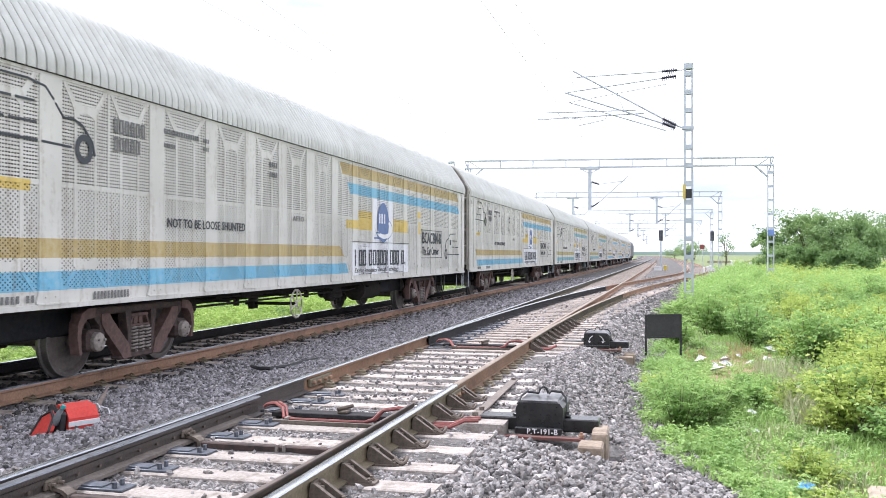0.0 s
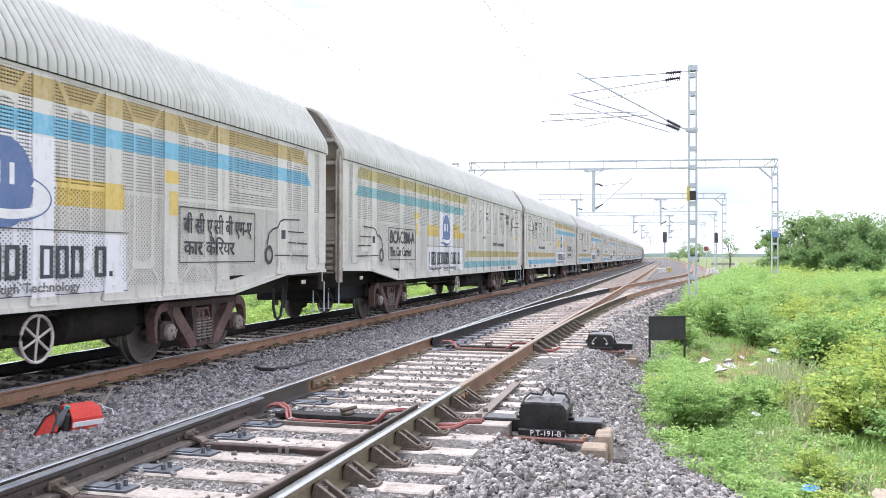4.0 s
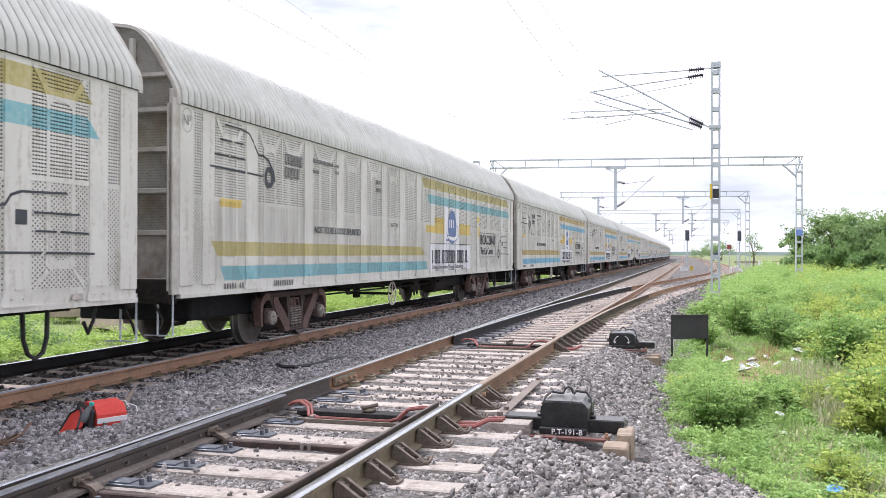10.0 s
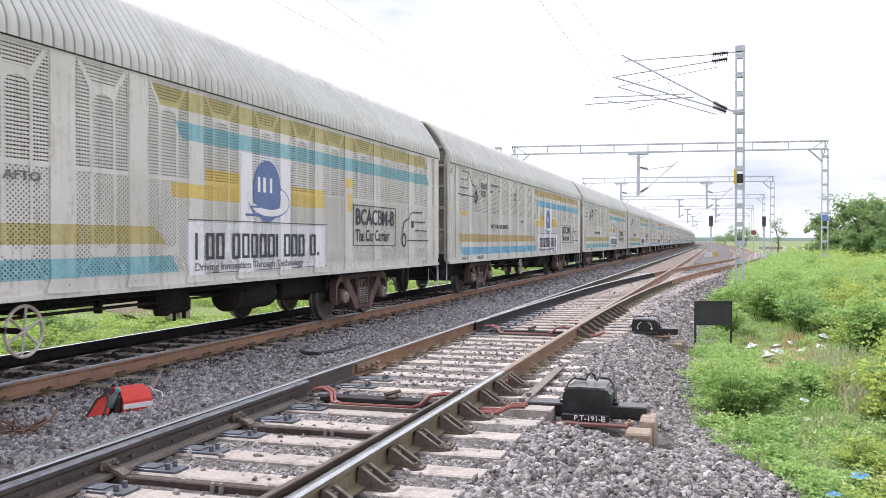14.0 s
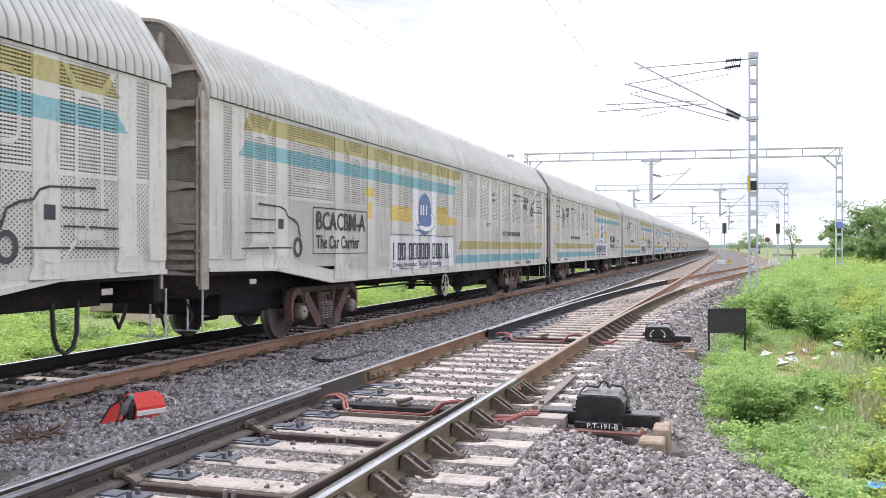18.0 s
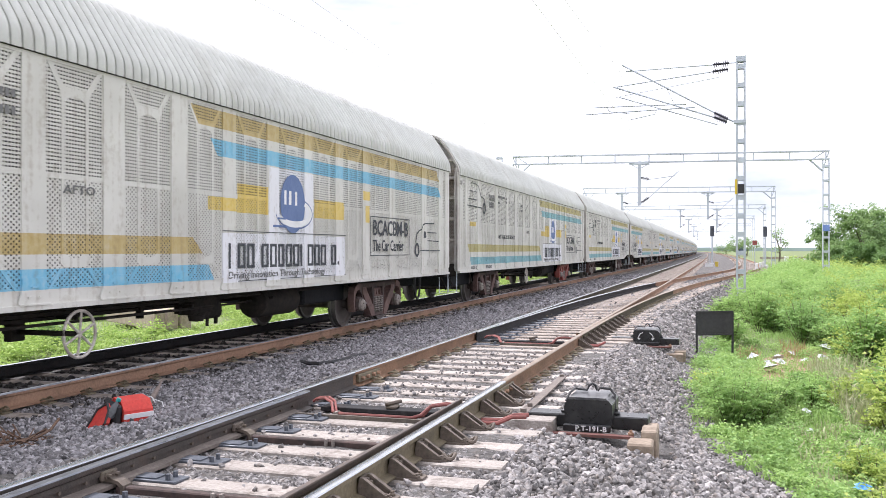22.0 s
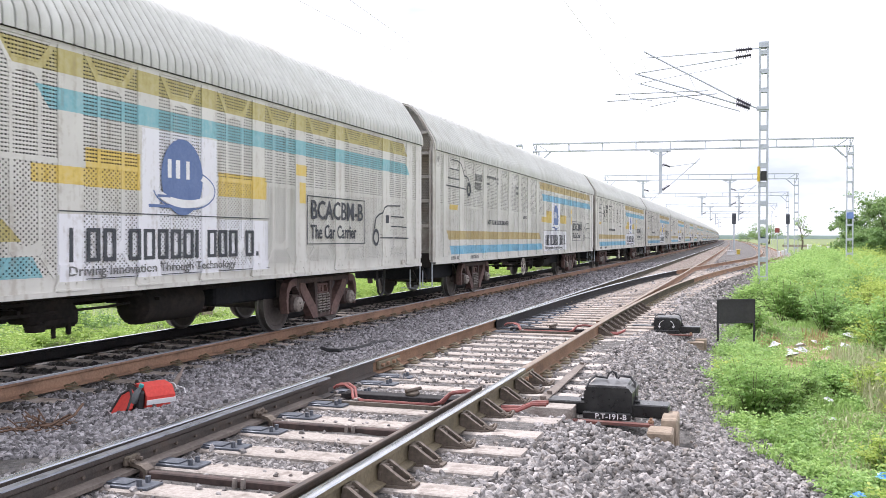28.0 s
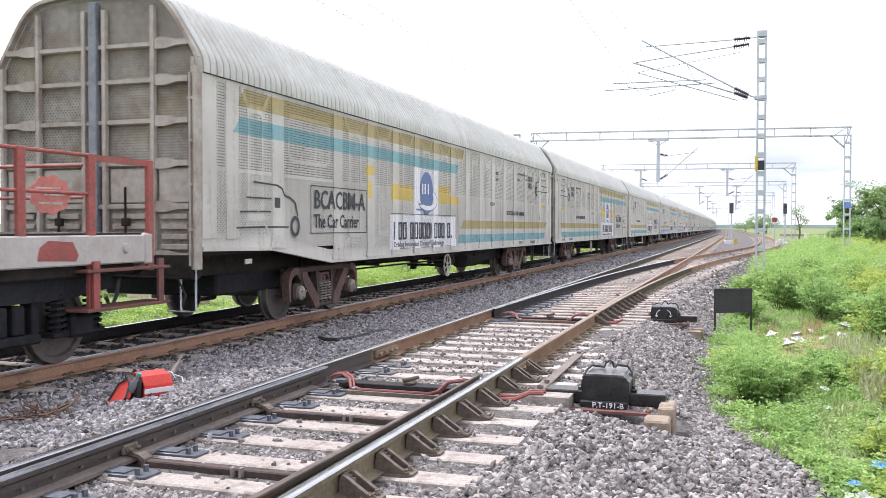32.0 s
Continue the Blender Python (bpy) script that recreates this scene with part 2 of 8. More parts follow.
# ---- mesh building ----
class Geo:
    """Collects vertices and faces of one mesh."""

    def __init__(self):
        self.v, self.f, self.s = [], [], []

    def add(self, verts, faces, smooth=False):
        n = len(self.v)
        self.v += [tuple(p) for p in verts]
        self.f += [tuple(n + i for i in q) for q in faces]
        self.s += [smooth] * len(faces)
        return self

    def box(self, x0, x1, y0, y1, z0, z1, c=0.0):
        if c <= 0:
            p = [(x, y, z) for z in (z0, z1) for y in (y0, y1) for x in (x0, x1)]
            return self.add(p, [(0, 2, 3, 1), (4, 5, 7, 6), (0, 1, 5, 4), (2, 6, 7, 3), (0, 4, 6, 2), (1, 3, 7, 5)])
        mid = Vector(((x0 + x1) / 2, (y0 + y1) / 2, (z0 + z1) / 2))
        half = Vector((abs(x1 - x0) / 2, abs(y1 - y0) / 2, abs(z1 - z0) / 2))
        c = min(c, *(0.45 * 2 * h for h in half))
        bm = bmesh.new()
        for sx in (-1, 1):
            for sy in (-1, 1):
                for sz in (-1, 1):
                    for k in range(3):
                        d = Vector((sx * half.x, sy * half.y, sz * half.z))
                        for j in range(3):
                            if j != k:
                                d[j] -= c * (1 if d[j] > 0 else -1)
                        bm.verts.new(mid + d)
        hull = bmesh.ops.convex_hull(bm, input=bm.verts)
        bmesh.ops.dissolve_limit(bm, angle_limit=0.01, verts=bm.verts, edges=bm.edges)
        bm.verts.index_update()
        self.add([v.co for v in bm.verts], [[v.index for v in f.verts] for f in bm.faces])
        bm.free()
        return self

    def prism(self, poly, a, b, axis="y", smooth=False):
        """A closed outline pulled from a to b. axis y: outline in (x, z); x: (y, z); z: (x, y)."""
        n = len(poly)
        put = {"y": lambda p, t: (p[0], t, p[1]), "x": lambda p, t: (t, p[0], p[1]), "z": lambda p, t: (p[0], p[1], t)}[axis]
        vs = [put(p, a) for p in poly] + [put(p, b) for p in poly]
        self.add(vs, [(i, (i + 1) % n, n + (i + 1) % n, n + i) for i in range(n)], smooth)
        m = len(self.v)
        self.f += [tuple(range(m - 2 * n, m - n))[::-1], tuple(range(m - n, m))]
        self.s += [False, False]
        return self

    def tube(self, p0, p1, r, n=8, r1=None, caps=True):
        p0, p1 = Vector(p0), Vector(p1)
        q = (p1 - p0).to_track_quat("Z", "Y")
        r1 = r if r1 is None else r1
        vs = []
        for p, rr in ((p0, r), (p1, r1)):
            vs += [p + q @ Vector((rr * math.cos(2 * math.pi * i / n), rr * math.sin(2 * math.pi * i / n), 0)) for i in range(n)]
        self.add(vs, [(i, (i + 1) % n, n + (i + 1) % n, n + i) for i in range(n)], True)
        if caps:
            m = len(self.v)
            self.f += [tuple(range(m - 2 * n, m - n))[::-1], tuple(range(m - n, m))]
            self.s += [False, False]
        return self

    def pipe(self, pts, r, n=6):
        """A bent bar through points."""
        pts = [Vector(p) for p in pts]
        vs = []
        for k, p in enumerate(pts):
            d = (pts[min(k + 1, len(pts) - 1)] - pts[max(k - 1, 0)]).normalized()
            q = d.to_track_quat("Z", "Y")
            vs += [p + q @ Vector((r * math.cos(2 * math.pi * i / n), r * math.sin(2 * math.pi * i / n), 0)) for i in range(n)]
        fs = []
        for k in range(len(pts) - 1):
            fs += [(k * n + i, k * n + (i + 1) % n, (k + 1) * n + (i + 1) % n, (k + 1) * n + i) for i in range(n)]
        fs += [tuple(range(n))[::-1], tuple(range(len(vs) - n, len(vs)))]
        return self.add(vs, fs, True)

    def lathe(self, prof, origin, axis=(1, 0, 0), n=24, caps=True):
        """A profile of (along, radius) turned about an axis."""
        q = Vector(axis).to_track_quat("Z", "Y")
        o = Vector(origin)
        vs = []
        for a, r in prof:
            vs += [o + q @ Vector((r * math.cos(2 * math.pi * i / n), r * math.sin(2 * math.pi * i / n), a)) for i in range(n)]
        fs = []
        for k in range(len(prof) - 1):
            fs += [(k * n + i, k * n + (i + 1) % n, (k + 1) * n + (i + 1) % n, (k + 1) * n + i) for i in range(n)]
        if caps:
            fs += [tuple(range(n))[::-1], tuple(range(len(vs) - n, len(vs)))]
        return self.add(vs, fs, True)

    def bar(self, p0, p1, w, h):
        """A flat bar from p0 to p1, w wide to its side and h high."""
        p0, p1 = Vector(p0), Vector(p1)
        d = (p1 - p0).normalized()
        up = Vector((0, 0, 1)) if abs(d.z) < 0.95 else Vector((1, 0, 0))
        side = d.cross(up).normalized() * (w / 2)
        top = side.cross(d).normalized() * (h / 2)
        vs = [p + a * side + b * top for p in (p0, p1) for a, b in ((-1, -1), (1, -1), (1, 1), (-1, 1))]
        return self.add(vs, [(0, 1, 2, 3), (7, 6, 5, 4), (0, 4, 5, 1), (1, 5, 6, 2), (2, 6, 7, 3), (3, 7, 4, 0)])

    def mesh(self, name, *mats):
        me = bpy.data.meshes.new(name)
        me.from_pydata(self.v, [], self.f)
        me.polygons.foreach_set("use_smooth", self.s)
        for m in mats:
            me.materials.append(m)
        me.update()
        if any(self.s):
            me.set_sharp_from_angle(angle=0.7)
        return me


def part(name, geo, material, parent, label=""):
    me = geo if isinstance(geo, bpy.types.Mesh) else geo.mesh(name, material)
    ob = new(name, me)
    ob.parent = parent
    return tagged(ob, label)


def thing(name, label, category, m=None, group="", kind=""):
    ob = new(name)
    ob.empty_display_size = 0.2
    if m is not None:
        ob.matrix_basis = m
    return tagged(ob, label, category, group, kind)


def lettering(name, text, height, material, width=None, align="LEFT"):
    """Flat writing as a mesh in the plane x right, y up."""
    cu = bpy.data.curves.new(name, "FONT")
    cu.body = text
    cu.size = height / 0.7
    cu.align_x = align
    cu.extrude = 0.002
    cu.offset = 0.005 * height / 0.3
    cu.resolution_u = 2
    ob = bpy.data.objects.new(name, cu)
    scene.collection.objects.link(ob)
    bpy.context.view_layer.update()
    me = bpy.data.meshes.new_from_object(ob.evaluated_get(bpy.context.evaluated_depsgraph_get()))
    me.name = name
    bpy.data.objects.remove(ob)
    bpy.data.curves.remove(cu)
    if width:
        xs = [v.co.x for v in me.vertices]
        k = width / (max(xs) - min(xs))
        for v in me.vertices:
            v.co.x *= k
    me.materials.clear()
    me.materials.append(material)
    return me


def place_mesh(me, m):
    me.transform(m)
    return me

# ---- levels and lines ----
BRACEM = surface("brown_grey_forged_steel", (0.062, 0.049, 0.041), (0.165, 0.132, 0.106), 0.7, 0.1, 30, 4, (0.14, 0.12, 0.075), 0.5)
DARKTOP = surface("dark_brown_blade_top", (0.045, 0.036, 0.032), (0.13, 0.1, 0.082), 0.5, 0.2, 50, 3, (0.19, 0.125, 0.09), 0.4, 0.1, 0.003, (1, 0.1, 1))
BLADETOP = surface("half_polished_blade_top", (0.16, 0.17, 0.19), (0.34, 0.35, 0.38), 0.3, 0.9, 60, 3, (0.06, 0.05, 0.045), 0.6, 0.05, 0.002, (1, 0.08, 1))
NEAR_X, TRAIN_X = -2.995, -8.02        # centre lines of the two tracks
NEAR_Z, TRAIN_Z = 0.0, -0.162          # rail tops
HALF = 0.8715                          # centre line to rail centre


def bend(y):
    """How far the line has drifted to the left, far away."""
    return -max(0.0, y - 60.0) ** 2 / 36000.0


def shoulder(y):
    """Where the ballast ends towards the plants."""
    return float(np.interp(y, [-20, 4, 7.6, 8.5, 10, 13, 22, 33, 44, 60, 85, 700], [1.2, 1.0, 0.62, 0.15, -0.3, -0.42, -0.25, 0.3, 1.05, 2.9, 4.75, 4.75]))


def bed_height(x, y):
    """Top of the ballast."""
    e = shoulder(y)
    xs = [-12.2, -10.6, -9.55, -6.5, -5.6, -4.6, -4.02, -3.94, -1.55, min(-1.2, e - 0.3), e]
    zs = [-0.95, -0.5, -0.37, -0.37, -0.33, -0.185, -0.17, -0.21, -0.21, -0.24, -0.62]
    if 18 < y < 62:
        xs[9] = max(xs[9], NEAR_X + 1.65 + lead(y))
        xs[10] = max(e, xs[9] + 0.45)
    if y > 38:
        k = min(1.0, (y - 38) / 14)
        zs[9] = -0.24 * (1 - k) - 0.21 * k
        xs[9] = xs[9] * (1 - k) + (e - 1.1) * k
    z = float(np.interp(x - bend(y), xs, zs))
    if -1.9 < x < -0.3:
        z -= 0.14 * max(max(0.0, 1 - (abs(y - m) / 0.6) ** 4) for m in (8.2, 15.85)) * max(0.0, 1 - (abs(x + 1.1) / 0.8) ** 4)
        z += 0.03 * max(0.0, 1 - ((y - 12.2) / 2.6) ** 2)
    return z


def ground_height(x, y):
    base = -0.66 if x > -6 else -0.8
    rise = 0.42 * min(1.0, max(0.0, (x - 2.2) / 5.0)) if x > 0 else 0.0
    rise *= min(1.0, max(0.0, (y - 6) / 10.0))
    fade = 1.0 / (1.0 + (max(0.0, abs(x) - 40) / 60.0))
    n = noise.noise((x * 0.35, y * 0.35, 0)) * 0.07 + noise.noise((x * 1.3, y * 1.3, 3)) * 0.03
    return base + rise * fade + n * fade


def rail_profile(head=0.0):
    h = [(-0.075, -0.172), (0.075, -0.172), (0.075, -0.162), (0.012, -0.145), (0.0095, -0.05), (0.035, -0.038), (0.036, -0.012)]
    return h + [(-x, z) for x, z in reversed(h[2:])]


RAIL_SIDE = rail_profile()


def rail(path, zt, web, top, parent, name="rail", label="", taper=None):
    """A rail along a path of (x, y): a rusty body and its worn running face."""
    g, t = Geo(), Geo()
    n = len(RAIL_SIDE)
    vs, tv = [], []
    cap = [(-0.035, -0.0119), (-0.031, -0.003), (-0.02, 0.0), (0.02, 0.0), (0.031, -0.003), (0.035, -0.0119)]
    for k, (x, y) in enumerate(path):
        a, b = path[max(k - 1, 0)], path[min(k + 1, len(path) - 1)]
        d = math.hypot(b[0] - a[0], b[1] - a[1])
        cx, cy = (b[1] - a[1]) / d, -(b[0] - a[0]) / d
        k0 = float(np.interp(y, *taper)) if taper else 1.0
        vs += [(x + cx * u * k0, y + cy * u * k0, zt + w) for u, w in RAIL_SIDE]
        tv += [(x + cx * u * k0, y + cy * u * k0, zt + w) for u, w in cap]
    m = len(cap)
    fs, tf = [], []
    for k in range(len(path) - 1):
        fs += [(k * n + i, k * n + (i + 1) % n, (k + 1) * n + (i + 1) % n, (k + 1) * n + i) for i in range(n) if i != 6]
        tf += [(k * m + i, k * m + i + 1, (k + 1) * m + i + 1, (k + 1) * m + i) for i in range(m - 1)]
    g.add([*vs], [tuple(reversed(f)) for f in fs])
    g.f.append(tuple(range(n)))
    g.s.append(False)
    g.f.append(tuple(range(len(vs) - n, len(vs)))[::-1])
    g.s.append(False)
    t.add(tv, [tuple(reversed(f)) for f in tf], True)
    ob = part(name, g, web, parent, label)
    part("running_face", t, top, ob)
    return ob


def line_path(x, y0, y1, step=6.0):
    ys = [y0]
    while ys[-1] < y1:
        ys.append(min(y1, ys[-1] + (step if ys[-1] < 80 else step * 3)))
    return [(x + bend(y), y) for y in ys]


train_track = thing("railway_track", "main line track of rusty rails on dark concrete sleepers", "railway track", kind="structure")
near_track = thing("railway_track", "siding track of worn rails on pale concrete sleepers in ballast", "railway track", kind="structure")
# far rail black for the train's shade, near top dulled for its dark reflection
for side in (-1, 1):
    rail(line_path(TRAIN_X + side * HALF, -30, 900), TRAIN_Z, RUST if side > 0 else BLACKRAIL, BLADETOP if side > 0 else RAILTOP, train_track)
rail([(NEAR_X - HALF, y) for y in (-10, 0, 5, 9.2)], NEAR_Z, RAILDARK, RAILTOP, near_track)
rail([(NEAR_X - HALF, y) for y in (9.201, 11, 14.4)], NEAR_Z, RUSTWEB, RAILTOP, near_track)
rail(line_path(NEAR_X - HALF, 14.401, 900), NEAR_Z, OLIVEDARK, RAILTOP, near_track)


def lead(y):
    """How far the far turnout's curve has left the straight."""
    if y < 14.3:
        return 0.0
    if y < 43.5:
        return 0.00206 * (y - 14.3) ** 2
    s = 1.757 + 0.12 * (y - 43.5)
    return s if y < 62 else 3.977 + 2.1 * (1 - math.exp(-(y - 62) * 0.12 / 2.1))


# the right stock rail turns off; the straight rail starts as a blade beside it
ys = [-10, 0, 5, 10, 14.3] + [14.3 + 2.43 * i for i in range(1, 13)] + [48, 53, 58, 62, 66, 70, 75, 80, 90, 110, 140, 200, 300, 500, 900]
rail([(NEAR_X + HALF, y) for y in (-10, 0, 5, 9.0)], NEAR_Z, RUST_GREY, RAILTOP, near_track)
rail([(NEAR_X + HALF, y) for y in (9.01, 11.5, 14.3)], NEAR_Z, RUSTWEB, BROWNTOP, near_track, "rail", "rusty less-used rail")
rail([(NEAR_X + HALF + lead(y) + bend(y), y) for y in [v for v in ys if 14 < v < 32]], NEAR_Z, OLIVEDARK, BROWNTOP, near_track, "rail", "olive-brown curving stock rail")
rail([(NEAR_X + HALF + lead(y) + bend(y), y) for y in [v for v in ys if v > 31]], NEAR_Z, RUST, BROWNTOP, near_track, "rail", "rusty diverging rail")
rail([(NEAR_X + HALF - max(0.0, 0.075 - 0.0035 * (y - 14.3)) + bend(y), y) for y in [14.6, 18, 24, 30, 36, 43, 50, 60, 80, 120, 200, 400, 900]], NEAR_Z - 0.004, RUST, BROWNTOP, near_track, "switch_rail")
rail([(NEAR_X - HALF + 0.055 + lead(y) + bend(y), y) for y in ys if 14.2 < y < 40], NEAR_Z - 0.004, BLACKRAIL, RAILTOP, near_track, "switch_rail", "black greased diverging switch rail", ([14.3, 19], [0.4, 1.0]))
rail([(NEAR_X - HALF + 0.055 + lead(y) + bend(y), y) for y in [v for v in ys if v > 38]], NEAR_Z - 0.004, RUST, BROWNTOP, near_track, "rail", "rusty diverging rail")


# the near turnout: its blades lie inside the stock rails and part towards the viewer
def blade(y, shut):
    return (0.078 if shut else 0.125) + 0.0026 * (7.9 - y) ** 2


rail([(NEAR_X - HALF + blade(y, True), y) for y in (-6, -2, 1, 3, 5, 6.5, 7.9)], NEAR_Z - 0.012, RAILDARK, BLADETOP, near_track, "switch_rail", "greased closed switch blade")
rail([(NEAR_X + HALF - blade(y, False), y) for y in (-6, -2, 1, 3, 5, 6.5, 7.9)], NEAR_Z - 0.012, RAILDARK, DARKTOP, near_track, "switch_rail", "open dark brown switch blade", ([3, 7.9], [0.8, 0.3]))

def blade_strip(y0, y1, u0, u1, z0, z1):
    """A strip that follows the closed blade, between two offsets from its middle."""
    g = Geo()
    ys = [y0 + (y1 - y0) * i / 24 for i in range(25)]
    for y in ys:
        x = NEAR_X - HALF + blade(y, True)
        g.v += [(x + u0, y, z0), (x + u1, y, z0 - 0.006), (x + u1, y, z1 - 0.014), (x + u0, y, z1)]
    for i in range(24):
        for k in range(4):
            g.f.append((4 * i + k, 4 * i + 4 + k, 4 * i + 4 + (k + 1) % 4, 4 * i + (k + 1) % 4))
            g.s.append(False)
    g.f += [(0, 1, 2, 3), (99, 98, 97, 96)]
    g.s += [False, False]
    return g


# paler than the web: light on the upward face is in the colour
FOOT = surface("dusty_brown_rail_foot", (0.11, 0.09, 0.078), (0.235, 0.2, 0.175), 0.75, 0.1, 36, 2, (0.09, 0.07, 0.06), 0.5)
part("blade_foot", blade_strip(-5.8, 7.6, 0.013, 0.086, -0.172, -0.14), FOOT, near_track, "brown foot flange of the blade, paler as if lit from above")
part("blade_rib", blade_strip(-5.8, 7.7, 0.01, 0.026, -0.092, -0.05), RAILDARK, near_track, "dark reinforcing strap on the blade")
for i in range(20):
    y = 3.0 + 0.24 * i
    x = NEAR_X - HALF + blade(y, True)
    part("bolt", Geo().tube((x + 0.008, y, -0.106), (x + 0.03, y, -0.106), 0.013, 6), BRACEM, near_track)

# ---- sleepers ----
rng = random.Random(5)


def sleeper_mesh(name, length, mat):
    g = Geo()
    poly = [(-0.135, -0.14), (0.135, -0.14), (0.115, 0.05), (0.1, 0.06), (-0.1, 0.06), (-0.115, 0.05)]
    g.prism(poly, -length / 2, length / 2, "x")
    return g.mesh(name, mat)


S_LONG = sleeper_mesh("sleeper", 3.1, CONCRETE)
S_BROWN = sleeper_mesh("sleeper", 3.1, CONCRETE_BROWN)
S_STD = sleeper_mesh("sleeper", 2.75, CONCRETE_BROWN)
SLEEPERS_NEAR = [4.63 - 0.545 * i for i in range(15, 0, -1)] + [4.63, 5.16, 5.69, 6.24, 6.84, 7.41, 8.08, 8.65] + [9.15 + 0.545 * i for i in range(63)]
for y in SLEEPERS_NEAR:
    extra = lead(y)
    ob = new("sleeper", S_BROWN if y > 13.6 else S_LONG)
    ob.parent = near_track
    ob.location = (NEAR_X + extra / 2 + rng.uniform(-0.03, 0.03), y, -0.245)
    ob.scale = (1 + extra / 3.1, rng.uniform(0.94, 1.05), 1)
    ob.rotation_euler = (0, 0, rng.uniform(-0.01, 0.01))
for i in range(-6, 92):
    y = 3.0 + 0.65 * i
    ob = new("sleeper", S_STD)
    ob.parent = train_track
    ob.location = (TRAIN_X + bend(y), y, TRAIN_Z - 0.245)
    ob.rotation_euler = (0, 0, rng.uniform(-0.008, 0.008))

def sleeper_rows(rows, z, mat, label):
    """Sleepers too far off to tell apart, in one mesh."""
    g = Geo()
    for x, y, length in rows:
        g.box(x - length / 2, x + length / 2, y - 0.12, y + 0.12, z - 0.1, z)
    ob = new("sleeper_rows", g.mesh("sleeper_rows", mat))
    return tagged(ob, label, "sleepers", kind="stuff")


sleeper_rows([(NEAR_X + bend(43.5 + 0.6 * i), 43.5 + 0.6 * i, 2.75) for i in range(200)] + [(NEAR_X + lead(y) + bend(y), y, 2.75) for y in [57 + 0.6 * i for i in range(180)]], -0.17, CONCRETE_BROWN, "far pale concrete sleepers under the siding tracks")
sleeper_rows([(TRAIN_X + bend(y), y, 2.75) for y in [62.9 + 0.65 * i for i in range(120)]], TRAIN_Z - 0.18, CONCRETE_BROWN, "far concrete sleepers of the main line")

# ---- ground and ballast ----
EARTH = surface("damp_field_earth", (0.11, 0.155, 0.055), (0.185, 0.225, 0.09), 0.95, 0, 3.0, 0.3, (0.24, 0.18, 0.11), 0.4, 0.6, 0.05)


def sheet(name, xs, ys, height, mat, label, category):
    g = Geo()
    n = len(xs)
    g.add([(x, y, height(x, y)) for y in ys for x in xs],
          [(j * n + i, j * n + i + 1, (j + 1) * n + i + 1, (j + 1) * n + i) for j in range(len(ys) - 1) for i in range(n - 1)], True)
    ob = new(name, g.mesh(name, mat))
    return tagged(ob, label, category, kind="structure")


gx = [-3000, -1200, -500, -200, -100, -60] + [-40 + 2.0 * i for i in range(15)] + [-10, -6, -3, -1.6] + [-1 + 0.4 * i for i in range(30)] + [11.5, 13, 15, 18, 22, 28, 36, 50, 80, 150, 400, 1200, 3000]
gy = [-600, -200, -60, -20, -5, 0] + [2 + 0.5 * i for i in range(60)] + [33 + 2 * i for i in range(20)] + [75, 85, 100, 120, 150, 200, 300, 450, 700, 1200, 2500, 4500]
sheet("ground", gx, gy, ground_height, EARTH, "green field earth with bare brown patches", "ground")

bx = [-12.3, -11.4, -10.6, -10, -9.55] + [-9.3 + 0.2 * i for i in range(53)]
by = [-30, -10, 0] + [2 + 0.25 * i for i in range(120)] + [32 + i for i in range(40)] + [75, 80, 90, 100, 120, 150, 200, 260, 340, 450, 600, 900]


def bed(x, y):
    e = shoulder(y)
    u = -12.3 + (x + 12.3) * (e + 0.35 + 12.3) / (1.1 + 12.3)
    return u + bend(y), bed_height(u + bend(y), y) if u <= e else -0.62 - (u - e) * 1.2


bg = Geo()
nb = len(bx)
for y in by:
    for x in bx:
        u, z = bed(x, y)
        z += 0.018 * noise.noise((u * 6, y * 6, 1)) + 0.02 * noise.noise((u * 1.4, y * 1.4, 5))
        bg.v.append((u, y, z))
bg.f = [(j * nb + i, j * nb + i + 1, (j + 1) * nb + i + 1, (j + 1) * nb + i) for j in range(len(by) - 1) for i in range(nb - 1)]
bg.s = [True] * len(bg.f)
tagged(new("ballast_bed", bg.mesh("ballast_bed", BALLAST)), "bed of grey crushed stone under the tracks", "ballast", kind="structure")


